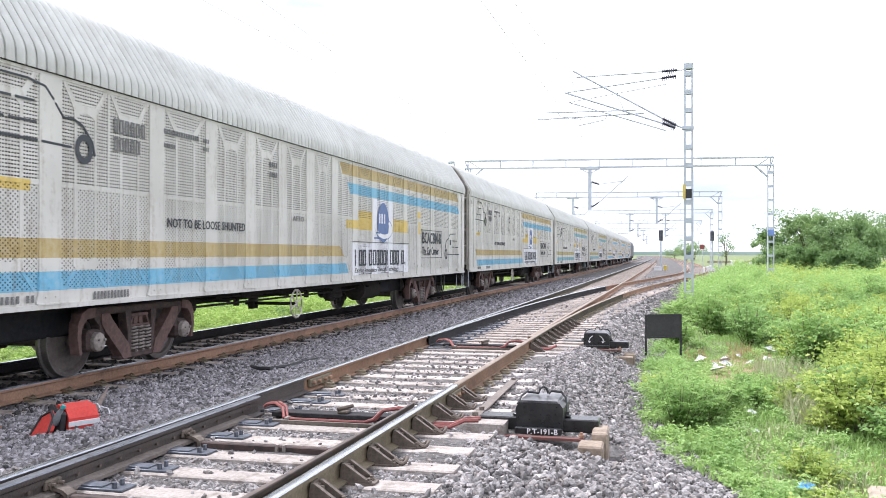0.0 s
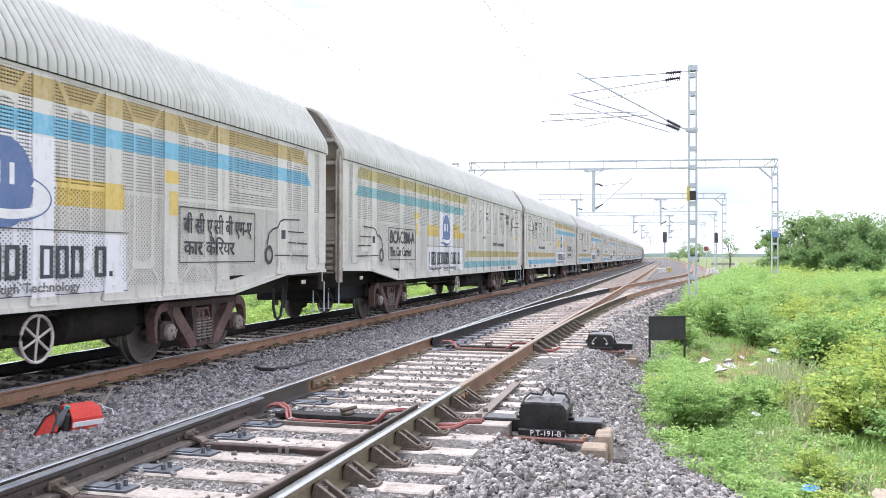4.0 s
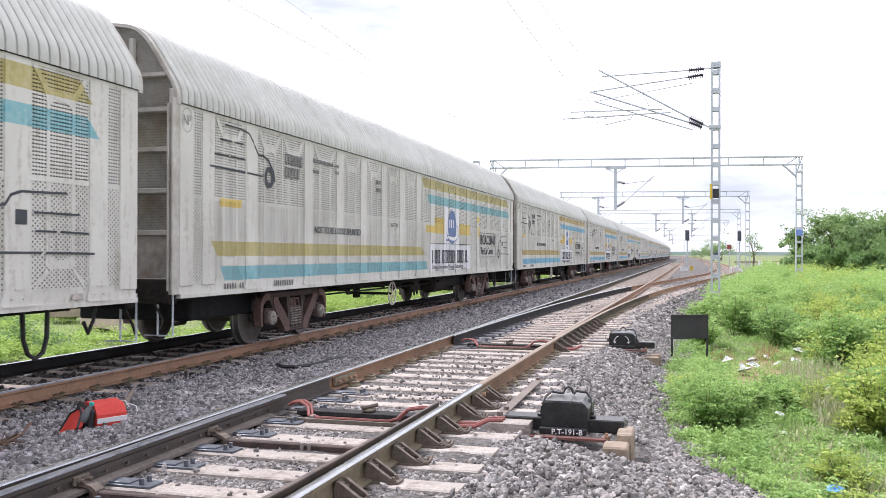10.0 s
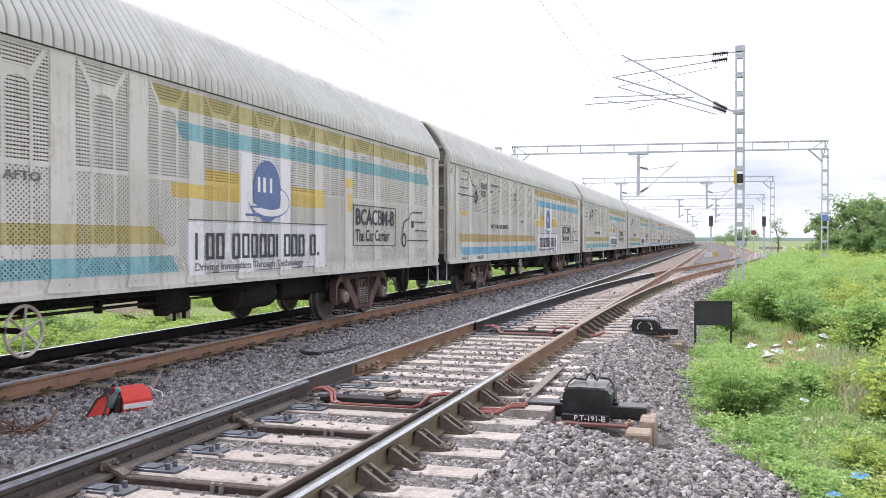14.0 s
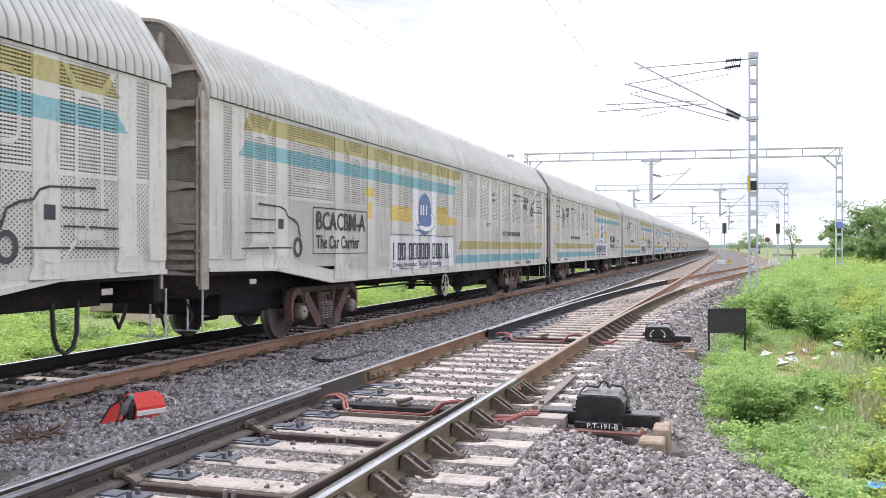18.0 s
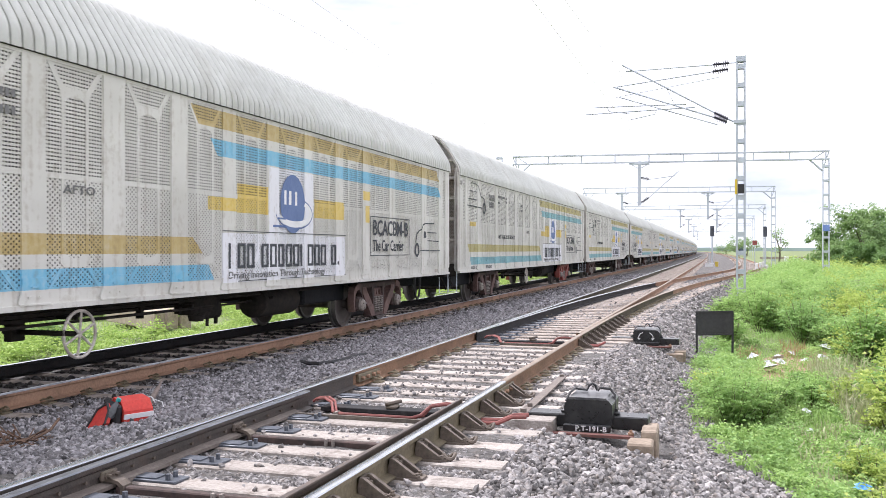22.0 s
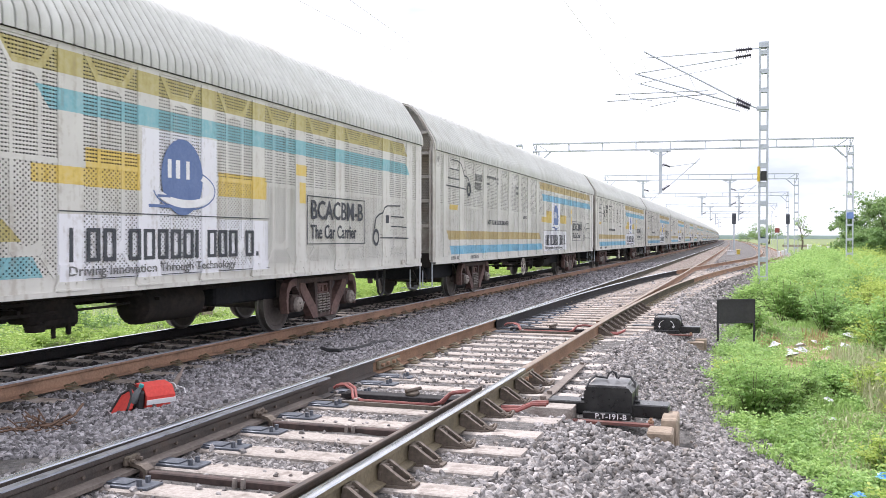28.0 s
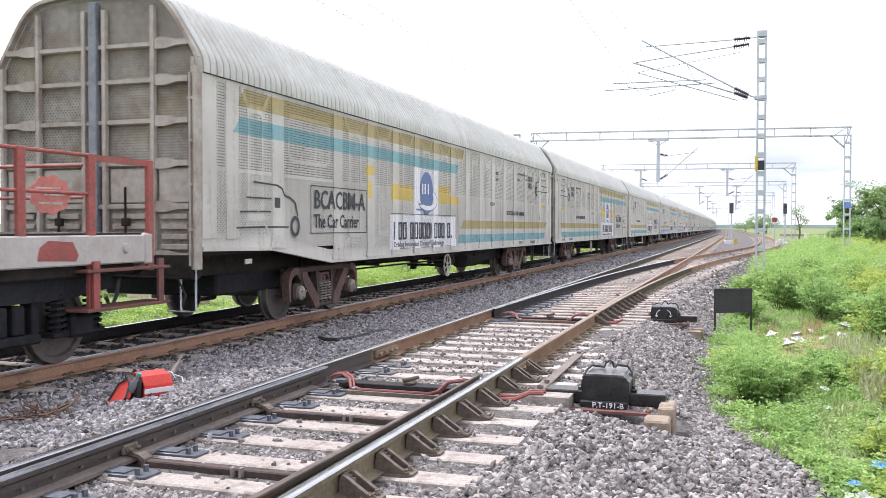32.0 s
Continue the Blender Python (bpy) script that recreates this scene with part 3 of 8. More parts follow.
def stones(name, count, y0, y1, size, power, seed, oily=False, main=False, crib=False):
    """Broken stones strewn over the bed; oily: the near-black, shade-toned set."""
    r = np.random.RandomState(seed)
    phi = (1 + 5 ** 0.5) / 2
    ico = np.array([(-1, phi, 0), (1, phi, 0), (-1, -phi, 0), (1, -phi, 0), (0, -1, phi), (0, 1, phi), (0, -1, -phi), (0, 1, -phi), (phi, 0, -1), (phi, 0, 1), (-phi, 0, -1), (-phi, 0, 1)]) / 1.9
    tri = np.array([(0, 11, 5), (0, 5, 1), (0, 1, 7), (0, 7, 10), (0, 10, 11), (1, 5, 9), (5, 11, 4), (11, 10, 2), (10, 7, 6), (7, 1, 8), (3, 9, 4), (3, 4, 2), (3, 2, 6), (3, 6, 8), (3, 8, 9), (4, 9, 5), (2, 4, 11), (6, 2, 10), (8, 6, 7), (9, 8, 1)])
    y = y0 + (y1 - y0) * r.rand(count) ** power
    e = np.array([shoulder(v) for v in y])
    x = -7.02 + 2.6 * r.rand(count) if main else -4.42 + (e + 0.25 + 4.42) * r.rand(count)
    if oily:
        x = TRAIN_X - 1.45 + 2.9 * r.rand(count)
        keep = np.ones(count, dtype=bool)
    else:
        keep = np.abs(x - TRAIN_X) > (0.95 if main else 1.3)
    if crib:
        x = NEAR_X - 0.92 + 2.3 * r.rand(count)
    rows = np.array(SLEEPERS_NEAR)
    at = np.clip(np.searchsorted(rows, y), 1, len(rows) - 1)
    gap = np.minimum(np.abs(y - rows[at - 1]), np.abs(y - rows[at]))
    on_sleeper = (gap < 0.125) & (x > NEAR_X - 0.95) & (x < NEAR_X + 1.5)
    keep &= ~(on_sleeper & (r.rand(count) < np.where((y > 8.8) & (y < 13.4), 0.86, 0.985)))
    tr_sleeper = (np.abs((y - 3.0 + 0.325) % 0.65 - 0.325) < 0.125) & (np.abs(x - TRAIN_X) < 1.35)
    keep &= ~(tr_sleeper & (r.rand(count) < 0.97))
    for cx in (NEAR_X - HALF, NEAR_X + HALF, TRAIN_X - HALF, TRAIN_X + HALF):
        keep &= np.abs(x - cx) > 0.1
    for ty in (4.9, 6.55, 7.6, 14.2):
        keep &= ~((np.abs(x - NEAR_X) < 0.85) & (np.abs(y - ty) < 0.13))
    for my in (8.2, 15.85):
        keep &= ~((x > -1.8) & (x < -0.42) & (np.abs(y - my) < 0.42))
    x, y = x[keep], y[keep]
    n = len(x)
    z = np.array([bed_height(a, b) for a, b in zip(x, y)])
    between = (x > NEAR_X - 0.95) & (x < NEAR_X + 1.4)
    z = np.where(between & on_sleeper[keep], -0.185, z - 0.015 * between)
    s = size * (0.5 + 1.0 * r.rand(n) ** 1.8) * np.where(between, 0.8, 1.0)
    q = r.normal(size=(n, 4))
    q /= np.linalg.norm(q, axis=1)[:, None]
    a, b, c, d = q.T
    rot = np.stack([1 - 2 * (c * c + d * d), 2 * (b * c - a * d), 2 * (b * d + a * c), 2 * (b * c + a * d), 1 - 2 * (b * b + d * d), 2 * (c * d - a * b), 2 * (b * d - a * c), 2 * (c * d + a * b), 1 - 2 * (b * b + c * c)], 1).reshape(n, 3, 3)
    shape = ico[None] * (1 + 0.56 * (r.rand(n, 12, 1) - 0.5)) * (s[:, None] * np.stack([1 + 0.5 * r.rand(n), 0.75 + 0.3 * r.rand(n), 0.55 + 0.3 * r.rand(n)], 1))[:, None, :]
    pts = np.einsum("nij,nkj->nki", rot, shape) + np.stack([x, y, z + s * 0.28 * r.rand(n)], 1)[:, None, :]
    faces = (tri[None] + 12 * np.arange(n)[:, None, None]).reshape(-1, 3)
    me = bpy.data.meshes.new(name)
    me.vertices.add(12 * n)
    me.vertices.foreach_set("co", pts.reshape(-1).astype(np.float32))
    me.loops.add(len(faces) * 3)
    me.loops.foreach_set("vertex_index", faces.reshape(-1).astype(np.int32))
    me.polygons.add(len(faces))
    me.polygons.foreach_set("loop_start", (3 * np.arange(len(faces))).astype(np.int32))
    me.update(calc_edges=True)
    me.polygons.foreach_set("use_smooth", np.zeros(len(faces), dtype=bool))
    me.materials.append(OILY_SHADED if oily else STONE_COOL if main else STONE)
    return tagged(new(name, me), "ballast stones between the rails, blackened by oil and painted-in train shade" if oily else "cool grey ballast stones beside the main line" if main else "loose grey and brownish crushed ballast stones", "ballast", kind="stuff")


stones("ballast_stones", 68000, 4.2, 21.0, 0.0248, 1.4, 3)
stones("ballast_stones", 14000, 4.2, 9.2, 0.026, 1.1, 33, crib=True)
stones("ballast_stones", 37000, 5.0, 24.0, 0.0245, 1.3, 13, main=True)
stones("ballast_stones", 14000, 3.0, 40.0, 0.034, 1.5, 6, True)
stones("ballast_stones", 14000, 20.0, 62.0, 0.048, 1.5, 4)
stones("ballast_stones", 6000, 23.0, 62.0, 0.048, 1.5, 14, main=True)
stones("ballast_stones", 9000, -3.0, 4.4, 0.034, 0.7, 23)

# ---- car-carrier wagons ----
PITCH, BODY0, BODY1 = 23.144, 0.507, 22.719     # coupler to coupler; rear and front ends of the body
BODY = BODY1 - BODY0
HW = 1.578                                      # half the width
TINTS = {"a": ((0.44, 0.315, 0.085), (0.10, 0.42, 0.64)), "b": ((0.41, 0.345, 0.09), (0.13, 0.40, 0.47)), "c": ((0.39, 0.28, 0.075), (0.10, 0.37, 0.56)), "d": ((0.36, 0.28, 0.085), (0.12, 0.36, 0.42))}


def side_paint(layout, tint, holes):
    """The wagon's paint: bands, white board and patches by place along and up the side; holes punched through the sheet."""
    m, ns, ls = nodes_of("wagon_side_%s_%s_%s" % (layout, tint, holes or "plain"))
    tc = ns.new("ShaderNodeTexCoord")
    vec = tc.outputs["Object"]
    sp = ns.new("ShaderNodeSeparateXYZ")
    ls.new(vec, sp.inputs[0])
    y, z = sp.outputs["Y"], sp.outputs["Z"]
    s = mathn(ns, ls, "SUBTRACT", BODY1, y) if layout == "F" else mathn(ns, ls, "SUBTRACT", y, BODY0)

    def between(v, a, b):
        return mathn(ns, ls, "MULTIPLY", mathn(ns, ls, "GREATER_THAN", v, a), mathn(ns, ls, "LESS_THAN", v, b))

    def patch(s0, s1, z0, z1, lean=0.0):
        v = mathn(ns, ls, "MULTIPLY_ADD", z, lean, s) if lean else s
        return mathn(ns, ls, "MULTIPLY", between(v, s0 + lean * z0, s1 + lean * z0), between(z, z0, z1))

    yellow, blue = TINTS[tint]
    big = noisen(ns, ls, vec, 0.6, 4.0, 0.6)
    fine = noisen(ns, ls, vec, 14.0, 5.0, 0.6)
    streak = noisen(ns, ls, vec, 5.0, 4.0, 0.6, (1, 2.0, 0.18))
    base = mixc(ns, ls, rampn(ns, ls, big, 0.35, 0.65), *(((0.44, 0.425, 0.395), (0.58, 0.565, 0.53)) if tint in "cd" else ((0.515, 0.503, 0.467), (0.645, 0.633, 0.597))))
    wear = rampn(ns, ls, mathn(ns, ls, "MULTIPLY_ADD", fine, 0.5, mathn(ns, ls, "MULTIPLY", streak, 0.5)), 0.3, 0.62, (0.55, 0.55, 0.55), (1, 1, 1))
    low = patch(11.16, 21.22, 1.45, 1.66, -1.1)
    up = patch(0.84, 11.27, 3.13, 3.37, -0.8)
    col = mixc(ns, ls, mathn(ns, ls, "MULTIPLY", mathn(ns, ls, "MAXIMUM", low, up), wear), base, yellow)
    blues = mathn(ns, ls, "MAXIMUM", patch(10.88, 21.02, 1.10, 1.305, -0.7), patch(0.72, 10.79, 2.76, 2.98, -0.9))
    col = mixc(ns, ls, mathn(ns, ls, "MULTIPLY", blues, wear), col, blue)
    gold = None
    for box in ((6.53, 7.78, 2.03, 2.34), (9.4, 10.28, 2.02, 2.43), (10.281, 11.04, 2.03, 2.21), (5.27, 5.65, 2.44, 2.61), (5.33, 5.54, 2.02, 2.34), (20.54, 21.17, 2.15, 2.27)):
        q = patch(*box)
        gold = q if gold is None else mathn(ns, ls, "MAXIMUM", gold, q)
    col = mixc(ns, ls, mathn(ns, ls, "MULTIPLY", gold, wear), col, (0.66, 0.46, 0.05))
    board = mathn(ns, ls, "MAXIMUM", patch(6.48, 10.69, 1.045, 1.73), patch(7.81, 9.37, 1.73, 2.74))
    col = mixc(ns, ls, mathn(ns, ls, "MULTIPLY", board, 0.93), col, (0.74, 0.74, 0.79))
    grime = rampn(ns, ls, mathn(ns, ls, "MULTIPLY", streak, mathn(ns, ls, "ADD", fine, 0.35)), 0.44, 0.62)
    col = mixc(ns, ls, mathn(ns, ls, "MULTIPLY", grime, 0.45), col, (0.30, 0.25, 0.20))
    alpha = None
    if holes == "slots":
        alpha = mathn(ns, ls, "MULTIPLY", between(mathn(ns, ls, "FRACT", mathn(ns, ls, "DIVIDE", y, 0.044)), 0.12, 0.88),
                      between(mathn(ns, ls, "FRACT", mathn(ns, ls, "DIVIDE", z, 0.0385)), 0.29, 0.71))
    elif holes == "dots":
        row = mathn(ns, ls, "DIVIDE", z, 0.0265)
        shift = mathn(ns, ls, "MULTIPLY", mathn(ns, ls, "MODULO", mathn(ns, ls, "FLOOR", row), 2.0), 0.5)
        u = mathn(ns, ls, "MULTIPLY", mathn(ns, ls, "SUBTRACT", mathn(ns, ls, "FRACT", mathn(ns, ls, "MULTIPLY_ADD", y, 1 / 0.07, shift)), 0.5), 0.07)
        w = mathn(ns, ls, "MULTIPLY", mathn(ns, ls, "SUBTRACT", mathn(ns, ls, "FRACT", row), 0.5), 0.0265)
        rr = mathn(ns, ls, "MULTIPLY_ADD", u, u, mathn(ns, ls, "MULTIPLY", w, w))
        alpha = mathn(ns, ls, "LESS_THAN", rr, 0.0119 ** 2)
    return finish(m, ns, ls, col, 0.62, 0.0, fine, 0.12, 0.004, alpha)


SIDE = {(l, t, h): side_paint(l, t, h) for l in "FR" for t in "abcd" for h in (None, "slots", "dots")}
BAYS_HALF = [(0.33, 0.56), (0.88, 1.8), (2.16, 3.89), (4.24, 5.33), (5.66, 6.59), (6.93, 7.84), (8.17, 9.05), (9.43, 10.33)]
BAYS = BAYS_HALF + [(10.68, 11.53)] + [(BODY - b, BODY - a) for a, b in reversed(BAYS_HALF)]
TEXT_POSE = Matrix(((0, 0, 1, 0), (1, 0, 0, 0), (0, 1, 0, 0), (0, 0, 0, 1)))   # right along the wagon, up, facing out


def decal(name, geo2d, material, parent, label=""):
    """Painted shapes from boxes (y0, y1, z0, z1) and strokes on the side."""
    g = Geo()
    for kind, *a in geo2d:
        if kind == "box":
            g.box(HW + 0.001, HW + 0.005, a[0], a[1], a[2], a[3])
        elif kind == "line":
            g.bar((HW + 0.003, a[0], a[1]), (HW + 0.003, a[2], a[3]), 0.004, a[4])
        elif kind == "ring":
            cy, cz, ry, rz, w = a[:5]
            a0, a1 = (a[5], a[6]) if len(a) > 5 else (0, 2 * math.pi)
            n = 22
            vs = []
            for i in range(n + 1):
                t = a0 + (a1 - a0) * i / n
                for k in (1, 0):
                    vs.append((HW + 0.004 + 0.001 * (len(a) > 7), cy + (ry - w * k) * math.cos(t), cz + (rz - w * k) * math.sin(t)))
            g.add(vs, [(2 * i, 2 * i + 1, 2 * i + 3, 2 * i + 2) for i in range(n)])
        elif kind == "disc":
            cy, cz, ry, rz = a
            n = 28
            g.add([(HW + 0.003, cy + ry * math.cos(2 * math.pi * i / n), cz + rz * math.sin(2 * math.pi * i / n)) for i in range(n)], [tuple(range(n))])
    return part(name, g, material, parent, label)


def text_on(name, text, y, z, height, width, material, parent, proud=0.0):
    me = lettering(name, text, height, material, width)
    place_mesh(me, Matrix.Translation((HW + 0.004 + proud, y, z)) @ TEXT_POSE)
    return part(name, me, material, parent)


def bogie(parent, y, red=False):
    paint = RED if red else BOGIE
    b = part("bogie", Geo().box(-1.14, 1.14, y - 0.24, y + 0.24, 0.3, 0.72, 0.03).box(-1.1, 1.1, y - 0.5, y + 0.5, 0.72, 0.96, 0.03).box(-0.3, 0.3, y - 0.6, y + 0.6, 0.45, 0.62, 0.03), UNDER, parent, "two-axle cast steel bogie, rusty brown")
    for sy in (-1, 1):
        ya = y + sy * 1.0
        part("axle", Geo().tube((-1.2, ya, 0.43), (1.2, ya, 0.43), 0.075, 10), WHEEL, b)
        for sx in (-1, 1):
            o = sx * 0.8715
            w = Geo().lathe([(-0.075, 0.0001), (-0.075, 0.36), (-0.06, 0.455), (-0.03, 0.462), (-0.02, 0.432)], (o, ya, 0.43), (sx, 0, 0), 28, False)
            w.lathe([(0.062, 0.43), (0.062, 0.37), (0.03, 0.35), (0.02, 0.16), (0.05, 0.11), (0.05, 0.0001)], (o, ya, 0.43), (sx, 0, 0), 28, False)
            part("wheel", w, WHEEL, b)
            part("tyre", Geo().lathe([(-0.079, 0.40), (-0.079, 0.44), (-0.062, 0.4575), (-0.028, 0.4645), (-0.018, 0.435), (0.064, 0.432), (0.066, 0.415)], (o, ya, 0.43), (sx, 0, 0), 28, False), TREAD, b, "polished wheel rim")
            if sx < 0:
                continue
            cap = Geo().box(sx * 1.02, sx * 1.30, ya - 0.14, ya + 0.14, 0.31, 0.58, 0.04)
            part("axle_box", cap, paint, b)
            c = Geo().lathe([(0, 0.12), (0.05, 0.115), (0.075, 0.085), (0.08, 0.0001)], (sx * 1.30, ya, 0.43), (sx, 0, 0), 14)
            for k in range(3):
                t = k * 2.094 + 0.5
                c.tube((sx * 1.37, ya + 0.06 * math.cos(t), 0.43 + 0.06 * math.sin(t)), (sx * 1.40, ya + 0.06 * math.cos(t), 0.43 + 0.06 * math.sin(t)), 0.018, 6)
            part("axle_cap", c, AXLECAP, b, "dusty bearing end cap")
    for sx in (1, -1):
        x0, x1 = sorted((sx * 1.16, sx * 1.28))
        f = Geo()
        f.box(x0, x1, y - 1.02, y + 1.02, 0.745, 0.845, 0.02)
        f.box(x0 - 0.04, x1, y - 0.46, y + 0.46, 0.15, 0.235, 0.02)
        for sy in (-1, 1):
            def mirror(poly):
                return [(y + sy * p, q) for p, q in (poly if sy > 0 else poly[::-1])]

            f.prism(mirror([(0.235, 0.2), (0.295, 0.2), (0.31, 0.5), (0.36, 0.76), (0.235, 0.76)]), x0, x1, "x")
            f.prism(mirror([(0.8, 0.48), (0.88, 0.48), (0.9, 0.62), (1.0, 0.7), (1.0, 0.76), (0.8, 0.76)]), x0, x1, "x")
            hook = [(1.0, 0.845), (1.16, 0.835), (1.26, 0.78), (1.325, 0.67), (1.34, 0.5), (1.3, 0.3), (1.255, 0.3), (1.272, 0.5), (1.25, 0.62), (1.16, 0.71), (1.0, 0.73)]
            leg = [(0.88, 0.76), (0.72, 0.76), (0.66, 0.68), (0.31, 0.35), (0.25, 0.17), (0.42, 0.16), (0.5, 0.25), (0.8, 0.54), (0.88, 0.64)]
            if sx < 0:
                f.prism(mirror(hook)[::-1], x0 + 0.005, x1 + 0.012, "x").prism(mirror(leg)[::-1], x0 + 0.01, x1 + 0.018, "x")
                continue
            part("frame_arm", Geo().prism(mirror(hook)[::-1], x0 + 0.005, x1 + 0.012, "x"), BOGIE_PALE if not red else RED, b, "pinkish-brown curved arm round the axle box")
            part("frame_leg", Geo().prism(mirror(leg)[::-1], x0 + 0.01, x1 + 0.018, "x"), BOGIE_PALE if not red else RED, b, "pinkish-brown sloping frame leg")
        part("side_frame", f, paint, b, "cast side frame with open windows")
        for dy in (-0.155, 0.0, 0.155) if sx > 0 else ():
            part("coil_spring", Geo().pipe([(sx * 1.24 + 0.066 * math.cos(t), y + dy + 0.066 * math.sin(t), 0.235 + 0.31 * t / 43.96) for t in [0.785 * i for i in range(57)]], 0.0135, 5), AXLECAP, b)
        g = Geo().box(*sorted((sx * 0.95, sx * 1.26)), y - 0.235, y + 0.235, 0.545, 0.58, 0.01).box(*sorted((sx * 0.95, sx * 1.26)), y - 0.2, y + 0.2, 0.68, 0.72, 0.01)
        for u in (-0.19, -0.06, 0.06, 0.19):
            g.bar((sx * 1.22, y + u * 1.1, 0.58), (sx * 1.22, y + u * 0.8, 0.69), 0.08, 0.03)
        part("bolster_end", g, BOGIE_PALE if not red else RED, b, "ribbed bolster end over the springs")
    return b


def roof_section():
    """Half the roof's outline, rounded through its corners, and its mirror image."""
    key = [(1.588, 3.44), (1.585, 3.58), (1.548, 3.70), (1.39, 3.955), (1.185, 4.26), (1.04, 4.405), (0.86, 4.485), (0.45, 4.535), (0.0, 4.55)]
    right = []
    for i in range(len(key) - 1):
        p = [key[max(i - 1, 0)], key[i], key[i + 1], key[min(i + 2, len(key) - 1)]]
        for t in (0.0, 0.5):
            right.append(tuple(0.5 * (2 * p[1][k] + (p[2][k] - p[0][k]) * t + (2 * p[0][k] - 5 * p[1][k] + 4 * p[2][k] - p[3][k]) * t * t + (3 * p[1][k] - p[0][k] - 3 * p[2][k] + p[3][k]) * t ** 3) for k in (0, 1)))
    right.append(key[-1])
    return right + [(-x, z) for x, z in reversed(right[:-1])]


def corrugated_roof():
    g = Geo()
    sec = roof_section()
    n = len(sec)
    nrm = []
    for i in range(n):
        a, b = sec[max(i - 1, 0)], sec[min(i + 1, n - 1)]
        d = math.hypot(b[0] - a[0], b[1] - a[1])
        nrm.append(((b[1] - a[1]) / d, -(b[0] - a[0]) / d))
    waves = 142
    step = BODY / waves
    off = []
    for w in range(waves):
        off += [((w + u) * step, h) for u, h in ((0.0, -0.09), (0.13, -0.09), (0.15, 0.006), (0.3, 0.028), (0.6, 0.033), (0.84, 0.02), (0.985, 0.004))]
    off.append((BODY, 0.0))
    for s, h in off:
        for (x, z), (nx, nz) in zip(sec, nrm):
            k = h * (0.7 if z < 3.45 else 1.0)
            g.v.append((x + nx * k, BODY0 + s, z + nz * k))
    for j in range(len(off) - 1):
        for i in range(n - 1):
            g.f.append((j * n + i, (j + 1) * n + i, (j + 1) * n + i + 1, j * n + i + 1))
            g.s.append(True)
    return g


def mesh_paint(name, c0, c1, stain):
    """Brown-grey sheet punched with small holes."""
    m, ns, ls = nodes_of(name)
    tc = ns.new("ShaderNodeTexCoord")
    vec = tc.outputs["Object"]
    sp = ns.new("ShaderNodeSeparateXYZ")
    ls.new(vec, sp.inputs[0])
    row = mathn(ns, ls, "DIVIDE", sp.outputs["Z"], 0.036)
    shift = mathn(ns, ls, "MULTIPLY", mathn(ns, ls, "MODULO", mathn(ns, ls, "FLOOR", row), 2.0), 0.5)
    u = mathn(ns, ls, "MULTIPLY", mathn(ns, ls, "SUBTRACT", mathn(ns, ls, "FRACT", mathn(ns, ls, "MULTIPLY_ADD", sp.outputs["X"], 1 / 0.05, shift)), 0.5), 0.05)
    w = mathn(ns, ls, "MULTIPLY", mathn(ns, ls, "SUBTRACT", mathn(ns, ls, "FRACT", row), 0.5), 0.036)
    hole = mathn(ns, ls, "LESS_THAN", mathn(ns, ls, "MULTIPLY_ADD", u, u, mathn(ns, ls, "MULTIPLY", w, w)), 0.0158 ** 2)
    hole = mathn(ns, ls, "MULTIPLY", hole, mathn(ns, ls, "GREATER_THAN", sp.outputs["Z"], 1.8))
    big, fine = noisen(ns, ls, vec, 1.1, 4.0, 0.6), noisen(ns, ls, vec, 12.0, 5.0, 0.6)
    col = mixc(ns, ls, rampn(ns, ls, mathn(ns, ls, "MULTIPLY_ADD", big, 0.6, mathn(ns, ls, "MULTIPLY", fine, 0.4)), 0.36, 0.64), c0, c1)
    ochre = rampn(ns, ls, noisen(ns, ls, vec, 0.9, 3.0, 0.5), 0.5, 0.6)
    col = mixc(ns, ls, mathn(ns, ls, "MULTIPLY", ochre, 0.28), col, (0.42, 0.34, 0.17))
    rust = rampn(ns, ls, noisen(ns, ls, vec, 1.7, 5.0, 0.6), 0.5, 0.66)
    col = mixc(ns, ls, mathn(ns, ls, "MULTIPLY", rust, stain), col, (0.22, 0.15, 0.10))
    return finish(m, ns, ls, col, 0.8, 0, fine, 0.15, 0.004, hole)


END_MESH = mesh_paint("perforated_end_sheet", (0.26, 0.247, 0.222), (0.56, 0.543, 0.51), 0.58)
END_MESH_BROWN = mesh_paint("stained_perforated_end_sheet", (0.2, 0.18, 0.155), (0.5, 0.475, 0.43), 0.7)


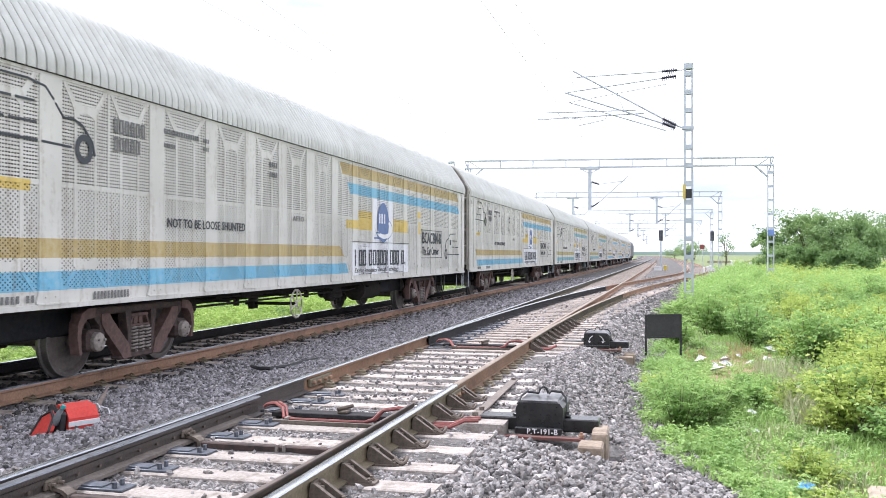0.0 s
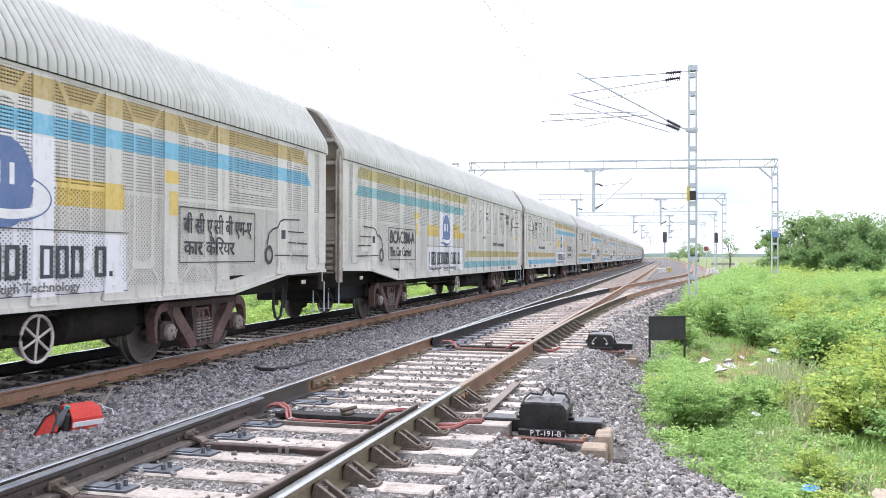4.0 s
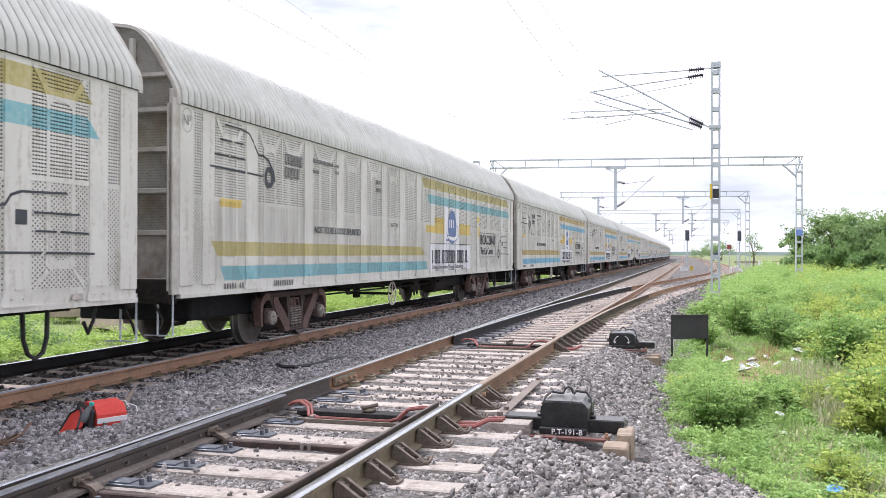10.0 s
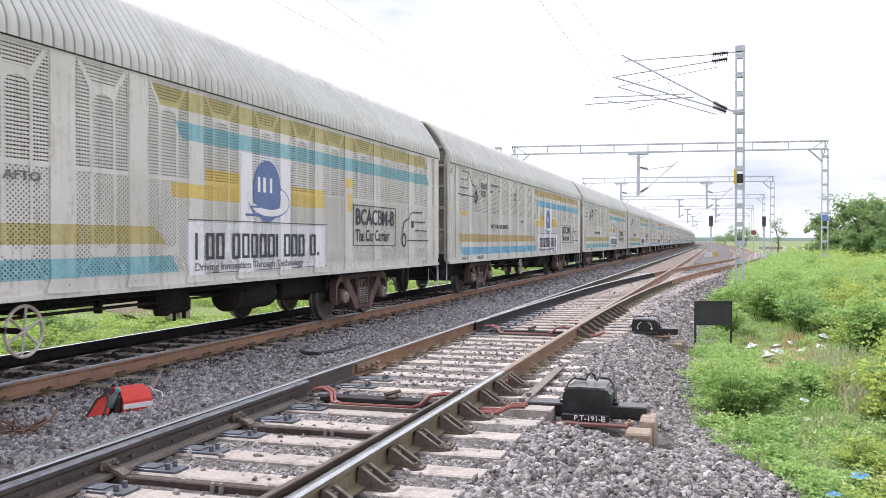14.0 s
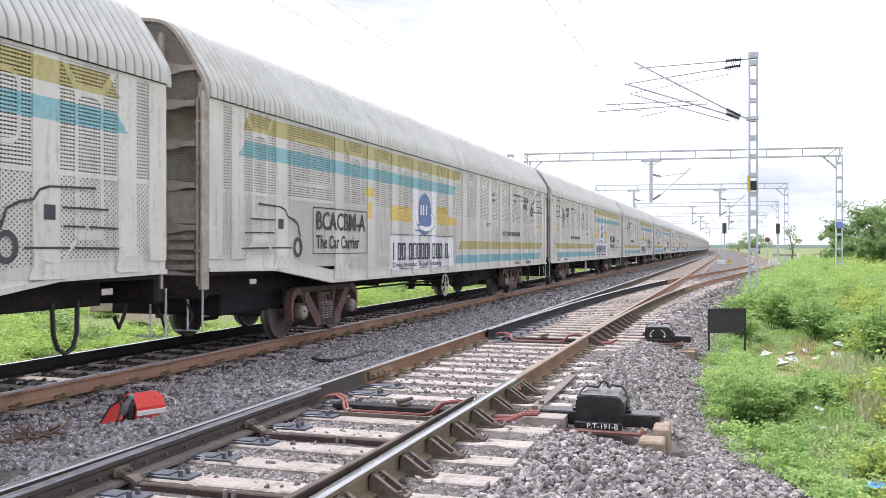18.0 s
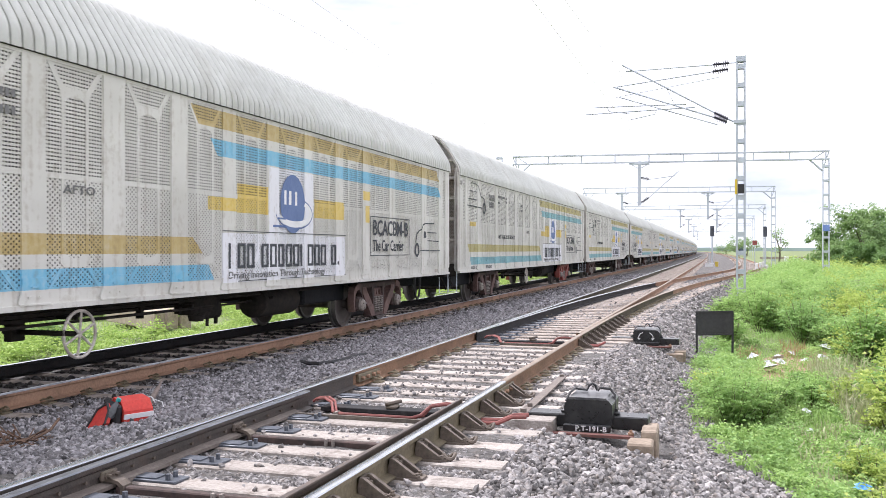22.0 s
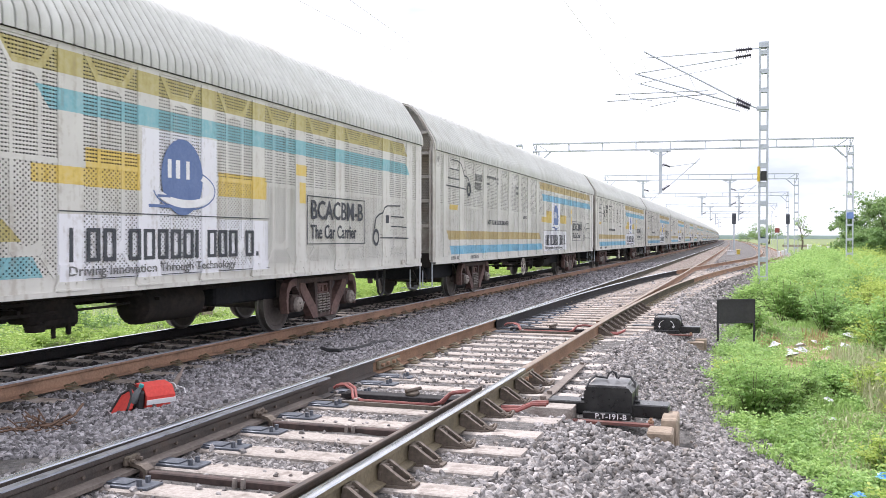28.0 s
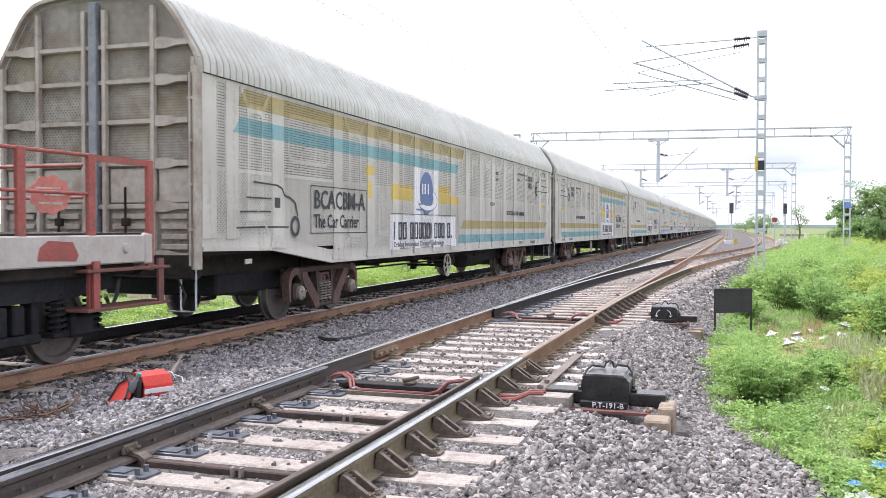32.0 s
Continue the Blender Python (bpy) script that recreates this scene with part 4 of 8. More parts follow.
def wagon_end(parent, y, out, detail):
    """The end of the body with its ribbed door, facing out (+1 or -1 along y)."""
    sec = [(x * 0.985, z - 0.02) for x, z in roof_section()]
    steel = ENDB if detail > 1 else ENDM
    g = Geo()
    poly = [(-1.525, 1.0), (1.525, 1.0)] + [(x * 0.965, max(z, 1.0)) for x, z in sec]
    g.prism(poly, *sorted((y + out * 0.004, y - out * 0.03)), "y")
    e = part("end_wall", g, END_MESH_BROWN if detail > 1 else END_MESH, parent, "perforated brown-grey end door")
    rim = Geo()
    for a, b in zip(sec[:-1], sec[1:]):
        rim.bar((a[0], y + out * 0.045, a[1]), (b[0], y + out * 0.045, b[1]), 0.09, 0.045)
    part("end_rim", rim, steel, e)
    face = sorted((y + out * 0.02, y + out * 0.1))
    for z in (1.12, 1.75, 2.3, 2.84, 3.36, 3.82) if detail else ():
        w = 1.54 if z < 3.6 else 1.4
        part("end_rib", Geo().prism([(y + out * 0.02, z - 0.04), (y + out * 0.075, z - 0.024), (y + out * 0.075, z + 0.024), (y + out * 0.02, z + 0.04)], -w, w, "x"), steel, e)
        for x in (-0.9, 0.9) if detail > 1 else ():
            q = 1 if x > 0 else -1
            part("rib_collar", Geo().prism([(q * u, z + v) for u, v in ((0.94, -0.07), (1.1, -0.07), (1.24, -0.036), (1.42, -0.036), (1.42, 0.036), (1.24, 0.036), (1.1, 0.07), (0.94, 0.07))][::q], *sorted((y + out * 0.021, y + out * 0.088)), "y"), steel, e)
    for x in (-1.5, -0.9, -0.16, 0.16, 0.9, 1.5) if detail else ():
        part("end_post", Geo().box(x - 0.03, x + 0.03, *face, 0.95, 3.62 if abs(x) > 1.2 else 4.3, 0.008), steel, e)
    for x0, x1 in ((-1.44, -0.96), (-0.84, -0.22), (0.22, 0.84), (0.96, 1.44)) if detail > 1 else ():
        part("plain_panel", Geo().box(x0, x1, *sorted((y + out * 0.021, y + out * 0.045)), 1.8, 2.24, 0.01), steel, e)
        for k in range(4):
            part("end_slat", Geo().box(x0 + 0.04, x1 - 0.05, *sorted((y + out * 0.022, y + out * 0.06)), 1.2 + 0.13 * k, 1.27 + 0.13 * k, 0.006), steel, e)
    for z in (1.45, 2.02, 2.57, 3.1) if detail > 1 else ():
        part("corner_bracket", Geo().box(1.46, 1.57, *sorted((y + out * 0.03, y + out * 0.16)), z - 0.02, z + 0.02, 0.005), steel, e)
    if detail:
        part("corner_post", Geo().box(1.545, 1.575, *sorted((y + out * 0.004, y + out * 0.17)), 0.95, 3.5, 0.006), steel, e, "brownish corner plate")
        part("corner_pipe", Geo().tube((1.49, y + out * 0.14, 1.0), (1.49, y + out * 0.14, 3.42), 0.02, 8), steel, e, "brown-grey upright pipe")
    for x in (-0.55, 0.5) if detail > 1 else ():
        part("lock_bar", Geo().tube((x, y + out * 0.11, 1.2), (x, y + out * 0.11, 2.0), 0.018, 6).box(x - 0.05, x + 0.05, *sorted((y + out * 0.06, y + out * 0.14)), 1.5, 1.6, 0.01), UNDER, e)
    part("door_seam", Geo().box(-0.06, 0.06, *sorted((y + out * 0.02, y + out * 0.12)), 1.1, 4.4, 0.01), SEAMM, e, "blue-grey centre seam of the end doors")
    part("headstock", Geo().box(-1.5, 1.5, *sorted((y - out * 0.1, y + out * 0.1)), 0.82, 1.15, 0.03), UNDER, parent)
    c = Geo().box(-0.13, 0.13, *sorted((y, y + out * 0.36)), 0.9, 1.12, 0.04)
    c.box(-0.17, 0.17, *sorted((y + out * 0.26, y + out * 0.46)), 0.84, 1.16, 0.05)
    part("coupler", c, UNDER, parent, "grimy centre coupler")
    part("coupler_rod", Geo().pipe([(0.1, y + out * 0.14, 0.86), (1.3, y + out * 0.14, 0.84), (1.42, y + out * 0.14, 0.62), (1.42, y + out * 0.2, 0.5)], 0.018), UNDER, parent)
    hose = [(0.4, y - 0.1, 0.85), (0.42, y - 0.2, 0.6), (0.44, y - 0.33, 0.45), (0.44, y - 0.42, 0.6)]
    if out > 0:
        hose = [(1.15, y - 1.42, 0.9), (1.15, y - 1.4, 0.56), (1.15, y - 1.33, 0.4), (1.15, y - 1.22, 0.34), (1.15, y - 1.1, 0.4), (1.15, y - 1.04, 0.56), (1.15, y - 1.03, 0.9)]
    part("air_hose", Geo().pipe(hose, 0.026, 8), BLACK_MATT, parent)
    for x in (1.3, 1.52):
        part("end_step", Geo().pipe([(x, y + out * 0.07, 1.0), (x, y + out * 0.07, 0.42), (x - 0.2, y + out * 0.07, 0.42)], 0.014), GALV, parent)


def build_wagon(kind, layout, slope, label):
    """kind A or B; layout F (boards in the front half) or R; slope 0, or the end (+1 front, -1 rear) whose underside rises."""
    w = thing("freight_wagon", label, "railway wagon")
    P = {h: SIDE[(layout, "a", h)] for h in (None, "slots", "dots")}

    def low(s):
        if not slope:
            return 0.92
        d = s if slope < 0 else BODY - s
        return float(np.interp(d, [0, 1.8, 3.75, 4], [1.2, 1.17, 0.92, 0.92]))

    # box added behind the punched sides to stand for the unlit interior
    part("lining", Geo().box(-1.38, 1.38, BODY0 + 0.1, BODY1 - 0.1, 1.2, 3.46), DARK_GREY, w)
    part("floor_pan", Geo().box(-1.5, 1.5, BODY0 + 0.05, BODY1 - 0.05, 1.12, 1.19), UNDER, w)
    part("far_side_wall", Geo().box(-HW, -HW + 0.04, BODY0, BODY1, 1.18, 3.46), P[None], w)
    cuts = [0, 1.8, 3.75, BODY / 2, BODY - 3.75, BODY - 1.8, BODY]
    poly = [(BODY0 + s, low(s)) for s in cuts] + [(BODY0 + s, low(s) + 0.2) for s in reversed(cuts)]
    part("sill", Geo().prism(poly, HW - 0.05, HW - 0.018, "x"), P[None], w)
    part("sill_lip", Geo().prism([(BODY0 + s, low(s) - 0.02) for s in cuts] + [(BODY0 + s, low(s) + 0.035) for s in reversed(cuts)], HW - 0.06, HW + 0.012, "x"), P[None], w)
    part("top_rail", Geo().box(HW - 0.05, HW - 0.004, BODY0, BODY1, 3.40, 3.5), P[None], w)
    edge = BODY0
    for a, b in BAYS + [(BODY, BODY)]:
        lo = max(1.2, low((edge - BODY0 + a) / 2) + 0.06)
        g = Geo().box(HW - 0.022, HW, edge, BODY0 + a, low((edge - BODY0 + a) / 2) + 0.14, 3.44, 0.003)
        post = part("side_post", g, P[None], w)
        yc = (edge + BODY0 + a) / 2
        if 1.2 < a < BODY - 0.5:
            hw = (a + BODY0 - edge) / 2
            z0 = low(yc - BODY0)
            k = hw * 1.28
            foot = Geo().prism([(yc - k, z0 + 0.035), (yc + k, z0 + 0.035), (yc + k, z0 + 0.07), (yc + hw * 1.08, z0 + 0.15), (yc + hw * 0.97, z0 + 0.3), (yc - hw * 0.97, z0 + 0.3), (yc - hw * 1.08, z0 + 0.15), (yc - k, z0 + 0.07)], HW - 0.01, HW + 0.011, "x")
            foot.box(HW + 0.011, HW + 0.026, yc - k, yc + k, z0 + 0.03, z0 + 0.047)
            for q in (-0.45, 0.45):
                foot.box(HW + 0.011, HW + 0.02, yc + q * hw - 0.022, yc + q * hw + 0.022, z0 + 0.1, z0 + 0.118)
            foot.box(HW + 0.011, HW + 0.022, yc - 0.05, yc + 0.05, z0 + 0.2, z0 + 0.215)
            part("post_foot", foot, P[None], post)
        edge = BODY0 + b
    for a, b in BAYS:
        y0, y1 = BODY0 + a, BODY0 + b
        lo = low((a + b) / 2) + 0.17
        x0, x1 = HW - 0.02, HW - 0.014
        part("louvred_panel", Geo().box(x0, x1, y0, y1, 2.232, 3.41), P["slots"], w)
        part("perforated_panel", Geo().box(x0, x1, y0, y1, lo, 2.232), P["dots"], w)
        g = Geo()
        x = (x1 + 0.001, x1 + 0.005)
        g.box(*x, y0, y1, 2.222, 2.282)
        door = slope and abs((a + b) / 2 - (3.025 if slope < 0 else BODY - 3.025)) < 0.1
        if door:
            # a louvred inspection door with a rounded plain border
            yc, hy, zc, hz, rc, bw = (y0 + y1) / 2, (b - a) * 0.42, 2.83, 0.36, 0.16, 0.05
            ring = []
            for q, (cy, cz) in enumerate(((1, 1), (-1, 1), (-1, -1), (1, -1))):
                for k in range(5):
                    t = math.pi / 2 * (q + k / 4)
                    ring.append([(yc + cy * (hy - rc) + (rc - d) * math.cos(t), zc + cz * (hz - rc) + (rc - d) * math.sin(t)) for d in (0, bw)])
            n = len(ring)
            for i in range(n):
                (o0, i0), (o1, i1) = ring[i], ring[(i + 1) % n]
                g.add([(x[1], *o0), (x[1], *o1), (x[1], *i1), (x[1], *i0)], [(0, 1, 2, 3)])
        elif b - a > 0.5:
            for c, h in ([(0.5, b - a)] if b - a < 1.3 else [(0.25, (b - a) / 2), (0.75, (b - a) / 2)]):
                yc = y0 + (b - a) * c
                for up, end in ((True, 3.405), (False, lo)):
                    def at_z(d):
                        return end - d if up else end + d

                    for q in (-1, 1):
                        g.prism([(yc + q * h * u, at_z(d)) for u, d in (((0.485, 0), (0.4, 0), (0.19, 0.23), (0.26, 0.28)) if up else ((0.47, 0), (0.42, 0), (0.2, 0.215), (0.24, 0.245)))], *x, "x")
                        g.prism([(yc + q * h * 0.185, at_z(0.28)), (yc + q * h * 0.24, at_z(0.28)), (yc + q * h * 0.24, 2.252), (yc + q * h * 0.185, 2.252)], *x, "x")
                    g.prism([(yc + h * u, at_z(d)) for u, d in ((-0.2, 0.225), (0.2, 0.225), (0.26, 0.28), (0.24, 0.38), (0.185, 0.38), (0.12, 0.335), (0, 0.315), (-0.12, 0.335), (-0.185, 0.38), (-0.24, 0.38), (-0.26, 0.28))], *x, "x")
                if c == 0.75:
                    g.box(*x, y0 + (b - a) / 2 - 0.02, y0 + (b - a) / 2 + 0.02, lo, 3.41)
        tagged(part("panel_brace", g, P[None], w), kind="stuff")
    part("roof", corrugated_roof(), ROOFM, w, "curved corrugated dusty white roof")
    # dark strips in place of the shade below the roof edge
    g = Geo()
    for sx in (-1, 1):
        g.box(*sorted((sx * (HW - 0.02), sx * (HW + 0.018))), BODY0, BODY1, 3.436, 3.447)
    part("drip_edge", g, UNDER, w, "dark strip standing in for the shadow below the roof edge")
    wagon_end(w, BODY0, -1, 2 if slope < 0 else 1)
    wagon_end(w, BODY1, 1, 0)
    for yb in (BODY0 + 4.17, BODY1 - 4.09):
        bogie(w, yb)
    u = part("centre_sill", Geo().box(-0.3, 0.3, BODY0, BODY1, 0.86, 1.12, 0.02), UNDER, w)
    for i in range(5):
        y = BODY0 + 5.8 + 2.5 * i
        part("cross_bearer", Geo().box(-1.45, 1.45, y - 0.05, y + 0.05, 0.98, 1.12), UNDER, w)
    part("belly_beam", Geo().prism([(BODY0 + 5.2, 0.95), (BODY0 + 7.2, 0.66), (BODY1 - 7.2, 0.66), (BODY1 - 5.2, 0.95)][::-1], -0.28, 0.28, "x"), UNDER, w)
    for sx in (0.98, -0.98):
        part("side_beam", Geo().box(sx - 0.05, sx + 0.05, BODY0 + 0.5, BODY1 - 0.5, 0.82, 1.12), UNDER, w)
    part("brake_rod", Geo().tube((0.85, BODY0 + 5.2, 0.78), (0.85, BODY1 - 5.0, 0.78), 0.022), UNDER, w)
    part("brake_rod", Geo().tube((1.15, BODY0 + 5.0, 0.7), (1.15, BODY0 + 12.0, 0.7), 0.018), UNDER, w)
    # black boxes added where only deep shade hides the far wheels and axles
    part("under_trough", Geo().box(-0.95, 0.95, BODY0 + 1.3, BODY0 + 3.2, 0.5, 1.115, 0.03), BLACKGEAR, w)
    part("under_trough", Geo().box(-0.95, 0.95, BODY1 - 6.9, BODY1 - 5.1, 0.52, 1.115, 0.03), BLACKGEAR, w)
    flip = layout == "R"

    def at(sp):
        """Place along the wagon of a distance from the end that carries the boards."""
        return BODY0 + sp if flip else BODY1 - sp

    tanks, wheel_at = {"B": (((8.05, 0.245, 1.2),), 13.45), "Af": (((6.3, 0.25, 1.4), (7.75, 0.2, 0.9)), 8.0), "Ar": (((13.9, 0.25, 1.5), (11.9, 0.17, 0.8)), 10.3)}[kind if kind == "B" else "Ar" if flip else "Af"]
    for sp, r, ln in tanks:
        y = at(sp)
        t = Geo().tube((0.9, y - ln / 2, 0.66), (0.9, y + ln / 2, 0.66), r, 18)
        t.lathe([(0, r), (0.06, r * 0.7), (0.08, 0.0001)], (0.9, y + ln / 2, 0.66), (0, 1, 0), 18)
        t.lathe([(0, r), (0.06, r * 0.7), (0.08, 0.0001)], (0.9, y - ln / 2, 0.66), (0, -1, 0), 18)
        for dy in (-0.3, 0.3):
            t.box(0.87, 0.93, y + dy * ln - 0.02, y + dy * ln + 0.02, 0.66, 1.0)
        part("air_tank", t, UNDER, w, "grimy cylindrical air reservoir on hangers")
    if kind == "B":
        y = at(10.08)
        v = part("brake_valve", Geo().box(0.7, 1.0, y - 0.42, y + 0.3, 0.58, 0.86, 0.04).box(0.74, 0.98, y - 0.2, y + 0.42, 0.5, 0.74, 0.05).box(0.8, 0.9, y - 0.1, y + 0.1, 0.84, 1.1), UNDER, w, "grimy brake valve block under the floor")
        part("valve_pot", Geo().lathe([(0, 0.0001), (0.01, 0.1), (0.09, 0.12), (0.1, 0.07), (0.16, 0.06)], (0.92, y - 0.22, 0.48), (0, 0, 1), 12), UNDER, v)
        part("drain_pipe", Geo().tube((0.95, y + 0.25, 0.42), (0.95, y + 0.25, 0.6), 0.03), UNDER, v)
        part("drain_pipe", Geo().tube((0.95, y + 0.02, 0.4), (0.95, y + 0.02, 0.6), 0.025), UNDER, v)
        part("air_pipe", Geo().pipe([(0.95, y + 0.4, 0.68), (0.95, y + 0.9, 0.68), (0.95, y + 1.3, 0.7)], 0.016, 6), UNDER, w)
    for x, z, s0, s1 in ((0.92, 0.735, 10.6, 16.2), (0.92, 0.675, 10.9, 12.6), (1.05, 0.8, 6.4, 15.6)):
        part("brake_rod", Geo().bar((x, *sorted((at(s0), at(s1)))[:1], z), (x, *sorted((at(s0), at(s1)))[1:], z), 0.02, 0.035), UNDER, w)
    for sp in (10.75, 11.6, 14.65):
        part("rod_guide", Geo().box(0.88, 0.96, at(sp) - 0.03, at(sp) + 0.03, 0.62, 1.0), UNDER, w)
    y = at(wheel_at)
    hw_ = part("hand_wheel", Geo().pipe([(1.5, y + 0.25 * math.cos(t), 0.6 + 0.25 * math.sin(t)) for t in [2 * math.pi * i / 24 for i in range(25)]], 0.018), CAPPAINT, w, "pale spoked hand-brake wheel")
    for k in range(3):
        t = k * math.pi / 3 + 0.4
        part("spoke", Geo().tube((1.5, y - 0.25 * math.cos(t), 0.6 - 0.25 * math.sin(t)), (1.5, y + 0.25 * math.cos(t), 0.6 + 0.25 * math.sin(t)), 0.014, 6), CAPPAINT, hw_)
    part("hand_wheel_shaft", Geo().tube((0.5, y, 0.6), (1.5, y, 0.6), 0.03).box(0.6, 0.7, y - 0.1, y + 0.1, 0.5, 1.0), UNDER, w)
    for k in range(4):
        yy = BODY0 + 6.8 + 2.3 * k
        part("hanger", Geo().box(0.7, 0.78, yy - 0.03, yy + 0.03, 0.72, 1.0).box(0.76, 1.2, yy - 0.02, yy + 0.02, 0.72, 0.76), UNDER, w)
    part("gear_box", Geo().box(0.35, 1.1, at(wheel_at) - 1.3, at(wheel_at) - 0.7, 0.74, 1.0, 0.03), UNDER, w)
    for sp in (5.75, 16.3):
        part("brake_cylinder", Geo().tube((0.75, at(sp) - 0.3, 0.7), (0.75, at(sp) + 0.3, 0.7), 0.19, 14).box(0.55, 0.95, at(sp) - 0.12, at(sp) + 0.12, 0.85, 1.1), UNDER, w)
    # painted signs

    def span(s0, s1):
        return sorted((at(s0), at(s1)))

    a, b = span(3.02, 5.29)
    fr = [("box", a, b, 2.14, 2.155), ("box", a, b, 1.385, 1.4), ("box", a, a + 0.015, 1.385, 2.155), ("box", b - 0.015, b, 1.385, 2.155)]
    decal("sign_border", fr, LETTER, w)
    if kind == "A" and not flip:
        tagged(text_on("type_code", "बी सी ए सी बी एम-ए", a + 0.12, 1.8, 0.22, b - a - 0.24, LETTER, w), kind="stuff")
        tagged(text_on("type_name", "कार कैिरयर", a + 0.12, 1.5, 0.2, b - a - 0.8, LETTER, w), kind="stuff")
    else:
        text_on("type_code", "BCACBM-" + kind, a + 0.12, 1.79, 0.3, b - a - 0.24, LETTER, w)
        text_on("type_name", "The Car Carrier", a + 0.12, 1.48, 0.22, b - a - 0.5, LETTER, w)
    # the drawn car at the board end
    k = 1 if not flip else -1
    cy = at(2.5)
    car = [("ring", cy, 1.5, 0.15, 0.16, 0.06), ("line", cy + k * 0.22, 1.49, cy + k * 0.85, 1.49, 0.024), ("line", cy + k * 0.92, 1.49, cy + k * 1.7, 1.48, 0.024), ("line", cy + k * 0.76, 1.71, cy + k * 1.08, 1.71, 0.022), ("line", cy + k * 1.14, 1.71, cy + k * 1.6, 1.7, 0.022),
           ("line", cy + k * 0.74, 1.9, cy + k * 1.44, 1.9, 0.022), ("line", cy + k * 0.55, 2.1, cy + k * 1.24, 2.12, 0.024),
           ("line", cy - k * 0.08, 1.66, cy + k * 0.0, 1.86, 0.03), ("line", cy + k * 0.0, 1.86, cy + k * 0.16, 1.93, 0.028), ("line", cy + k * 0.16, 1.93, cy + k * 0.34, 1.96, 0.028), ("line", cy + k * 0.34, 1.96, cy + k * 0.42, 2.06, 0.028), ("line", cy + k * 0.42, 2.06, cy + k * 0.56, 2.1, 0.028)]
    car.append(("box", *sorted((cy + k * 0.48, cy + k * 0.64)), 1.77, 1.92))
    decal("car_drawing", car, LETTER, w)
    # the drawn car at the other end, higher up
    cy = at(19.67)
    car = [("ring", cy, 2.68, 0.16, 0.17, 0.075), ("line", cy - k * 0.22, 2.68, cy - k * 0.72, 2.69, 0.026), ("line", cy - k * 0.78, 2.69, cy - k * 1.8, 2.7, 0.026), ("line", cy - k * 0.8, 2.88, cy - k * 1.22, 2.88, 0.024), ("line", cy - k * 1.28, 2.88, cy - k * 1.68, 2.88, 0.024),
           ("line", cy - k * 0.83, 3.1, cy - k * 1.12, 3.1, 0.026), ("line", cy - k * 1.18, 3.1, cy - k * 1.52, 3.1, 0.026), ("line", cy - k * 0.93, 3.32, cy - k * 1.38, 3.32, 0.022),
           ("line", cy - k * 0.93, 3.32, cy - k * 0.66, 3.28, 0.024), ("line", cy - k * 0.66, 3.28, cy - k * 0.52, 3.16, 0.024), ("line", cy - k * 0.5, 3.13, cy - k * 0.36, 2.99, 0.026), ("line", cy - k * 0.36, 2.99, cy - k * 0.2, 3.0, 0.026), ("line", cy - k * 0.2, 3.0, cy - k * 0.02, 2.94, 0.026), ("line", cy - k * 0.02, 2.94, cy + k * 0.14, 2.78, 0.03), ("line", cy + k * 0.14, 2.78, cy + k * 0.2, 2.62, 0.035)]
    decal("car_drawing", car, LETTER, w)
    ny = min(at(19.1), at(18.42))
    bars = []
    for i in range(6):
        for z in ((2.95,) if i == 5 else (2.95, 2.73)):
            y = ny + 0.115 * i
            bars += [("box", y, y + 0.024, z, z + 0.17), ("box", y + 0.056, y + 0.08, z, z + 0.17), ("box", y + 0.026, y + 0.054, z + 0.145, z + 0.17), ("box", y + 0.026, y + 0.054, z, z + 0.025)]
    tagged(decal("number_lettering", bars, LETTER_DIM, w), kind="stuff")
    tagged(text_on("warning_text", "NOT TO BE LOOSE SHUNTED", min(at(17.92), at(15.66)), 1.85, 0.12, 2.26, LETTER, w), kind="stuff")
    decal("end_mark", [("ring", at(22.06), 3.24, 0.13, 0.165, 0.014)], LETTER_FAINT, w)
    text_on("end_letters", "NP", at(22.06) - 0.09, 3.18, 0.13, 0.18, LETTER_FAINT, w)
    num = BODY0 + 2.73 if not flip else BODY1 - 3.4
    bars = [("box", num + 0.066 * i, num + 0.034 + 0.066 * i, 0.97, 1.06) for i in range(11)]
    bars += [("box", num - 1.58 + 0.075 * i, num - 1.542 + 0.075 * i, 0.98, 1.06) for i in range(8) if i != 5]
    tagged(decal("sill_lettering", bars, LETTER_DIM, w), kind="stuff")
    tagged(text_on("stock_mark", "AFTO", at(13.8), 2.08, 0.09, 0.5, LETTER_DIM, w), kind="stuff")
    # the white board: emblem and name as plain shapes
    a, b = span(6.48, 10.69)
    name = []
    step = (b - a - 0.3) / 15.2
    for i in range(16):
        if i in (3, 13):
            continue
        y = a + 0.14 + step * (i - 0.35 * (i > 3) - 0.35 * (i > 13))
        if i == 15:
            name.append(("box", y + 0.02, y + 0.08, 1.24, 1.3))
            continue
        name.append(("box", y + 0.01, y + 0.065, 1.24, 1.59))
        if i in (0, 9):
            continue
        name.append(("box", y + 0.16, y + 0.215, 1.24, 1.59))
        for zb in (1.24, 1.55):
            name.append(("box", y + 0.067, y + 0.158, zb, zb + 0.04))
    tagged(decal("name_lettering", name, LETTER, w, "dark stencilled bars"), kind="stuff")
    tagged(text_on("slogan", "Driving Innovation Through Technology", a + 0.12, 1.1, 0.1, 3.15, LETTER_DIM, w, 0.012), kind="stuff")
    decal("board_border", [("box", a, b, 1.752, 1.764), ("box", a, b, 1.056, 1.066)], LETTER, w)
    cy = (at(7.81) + at(9.37)) / 2
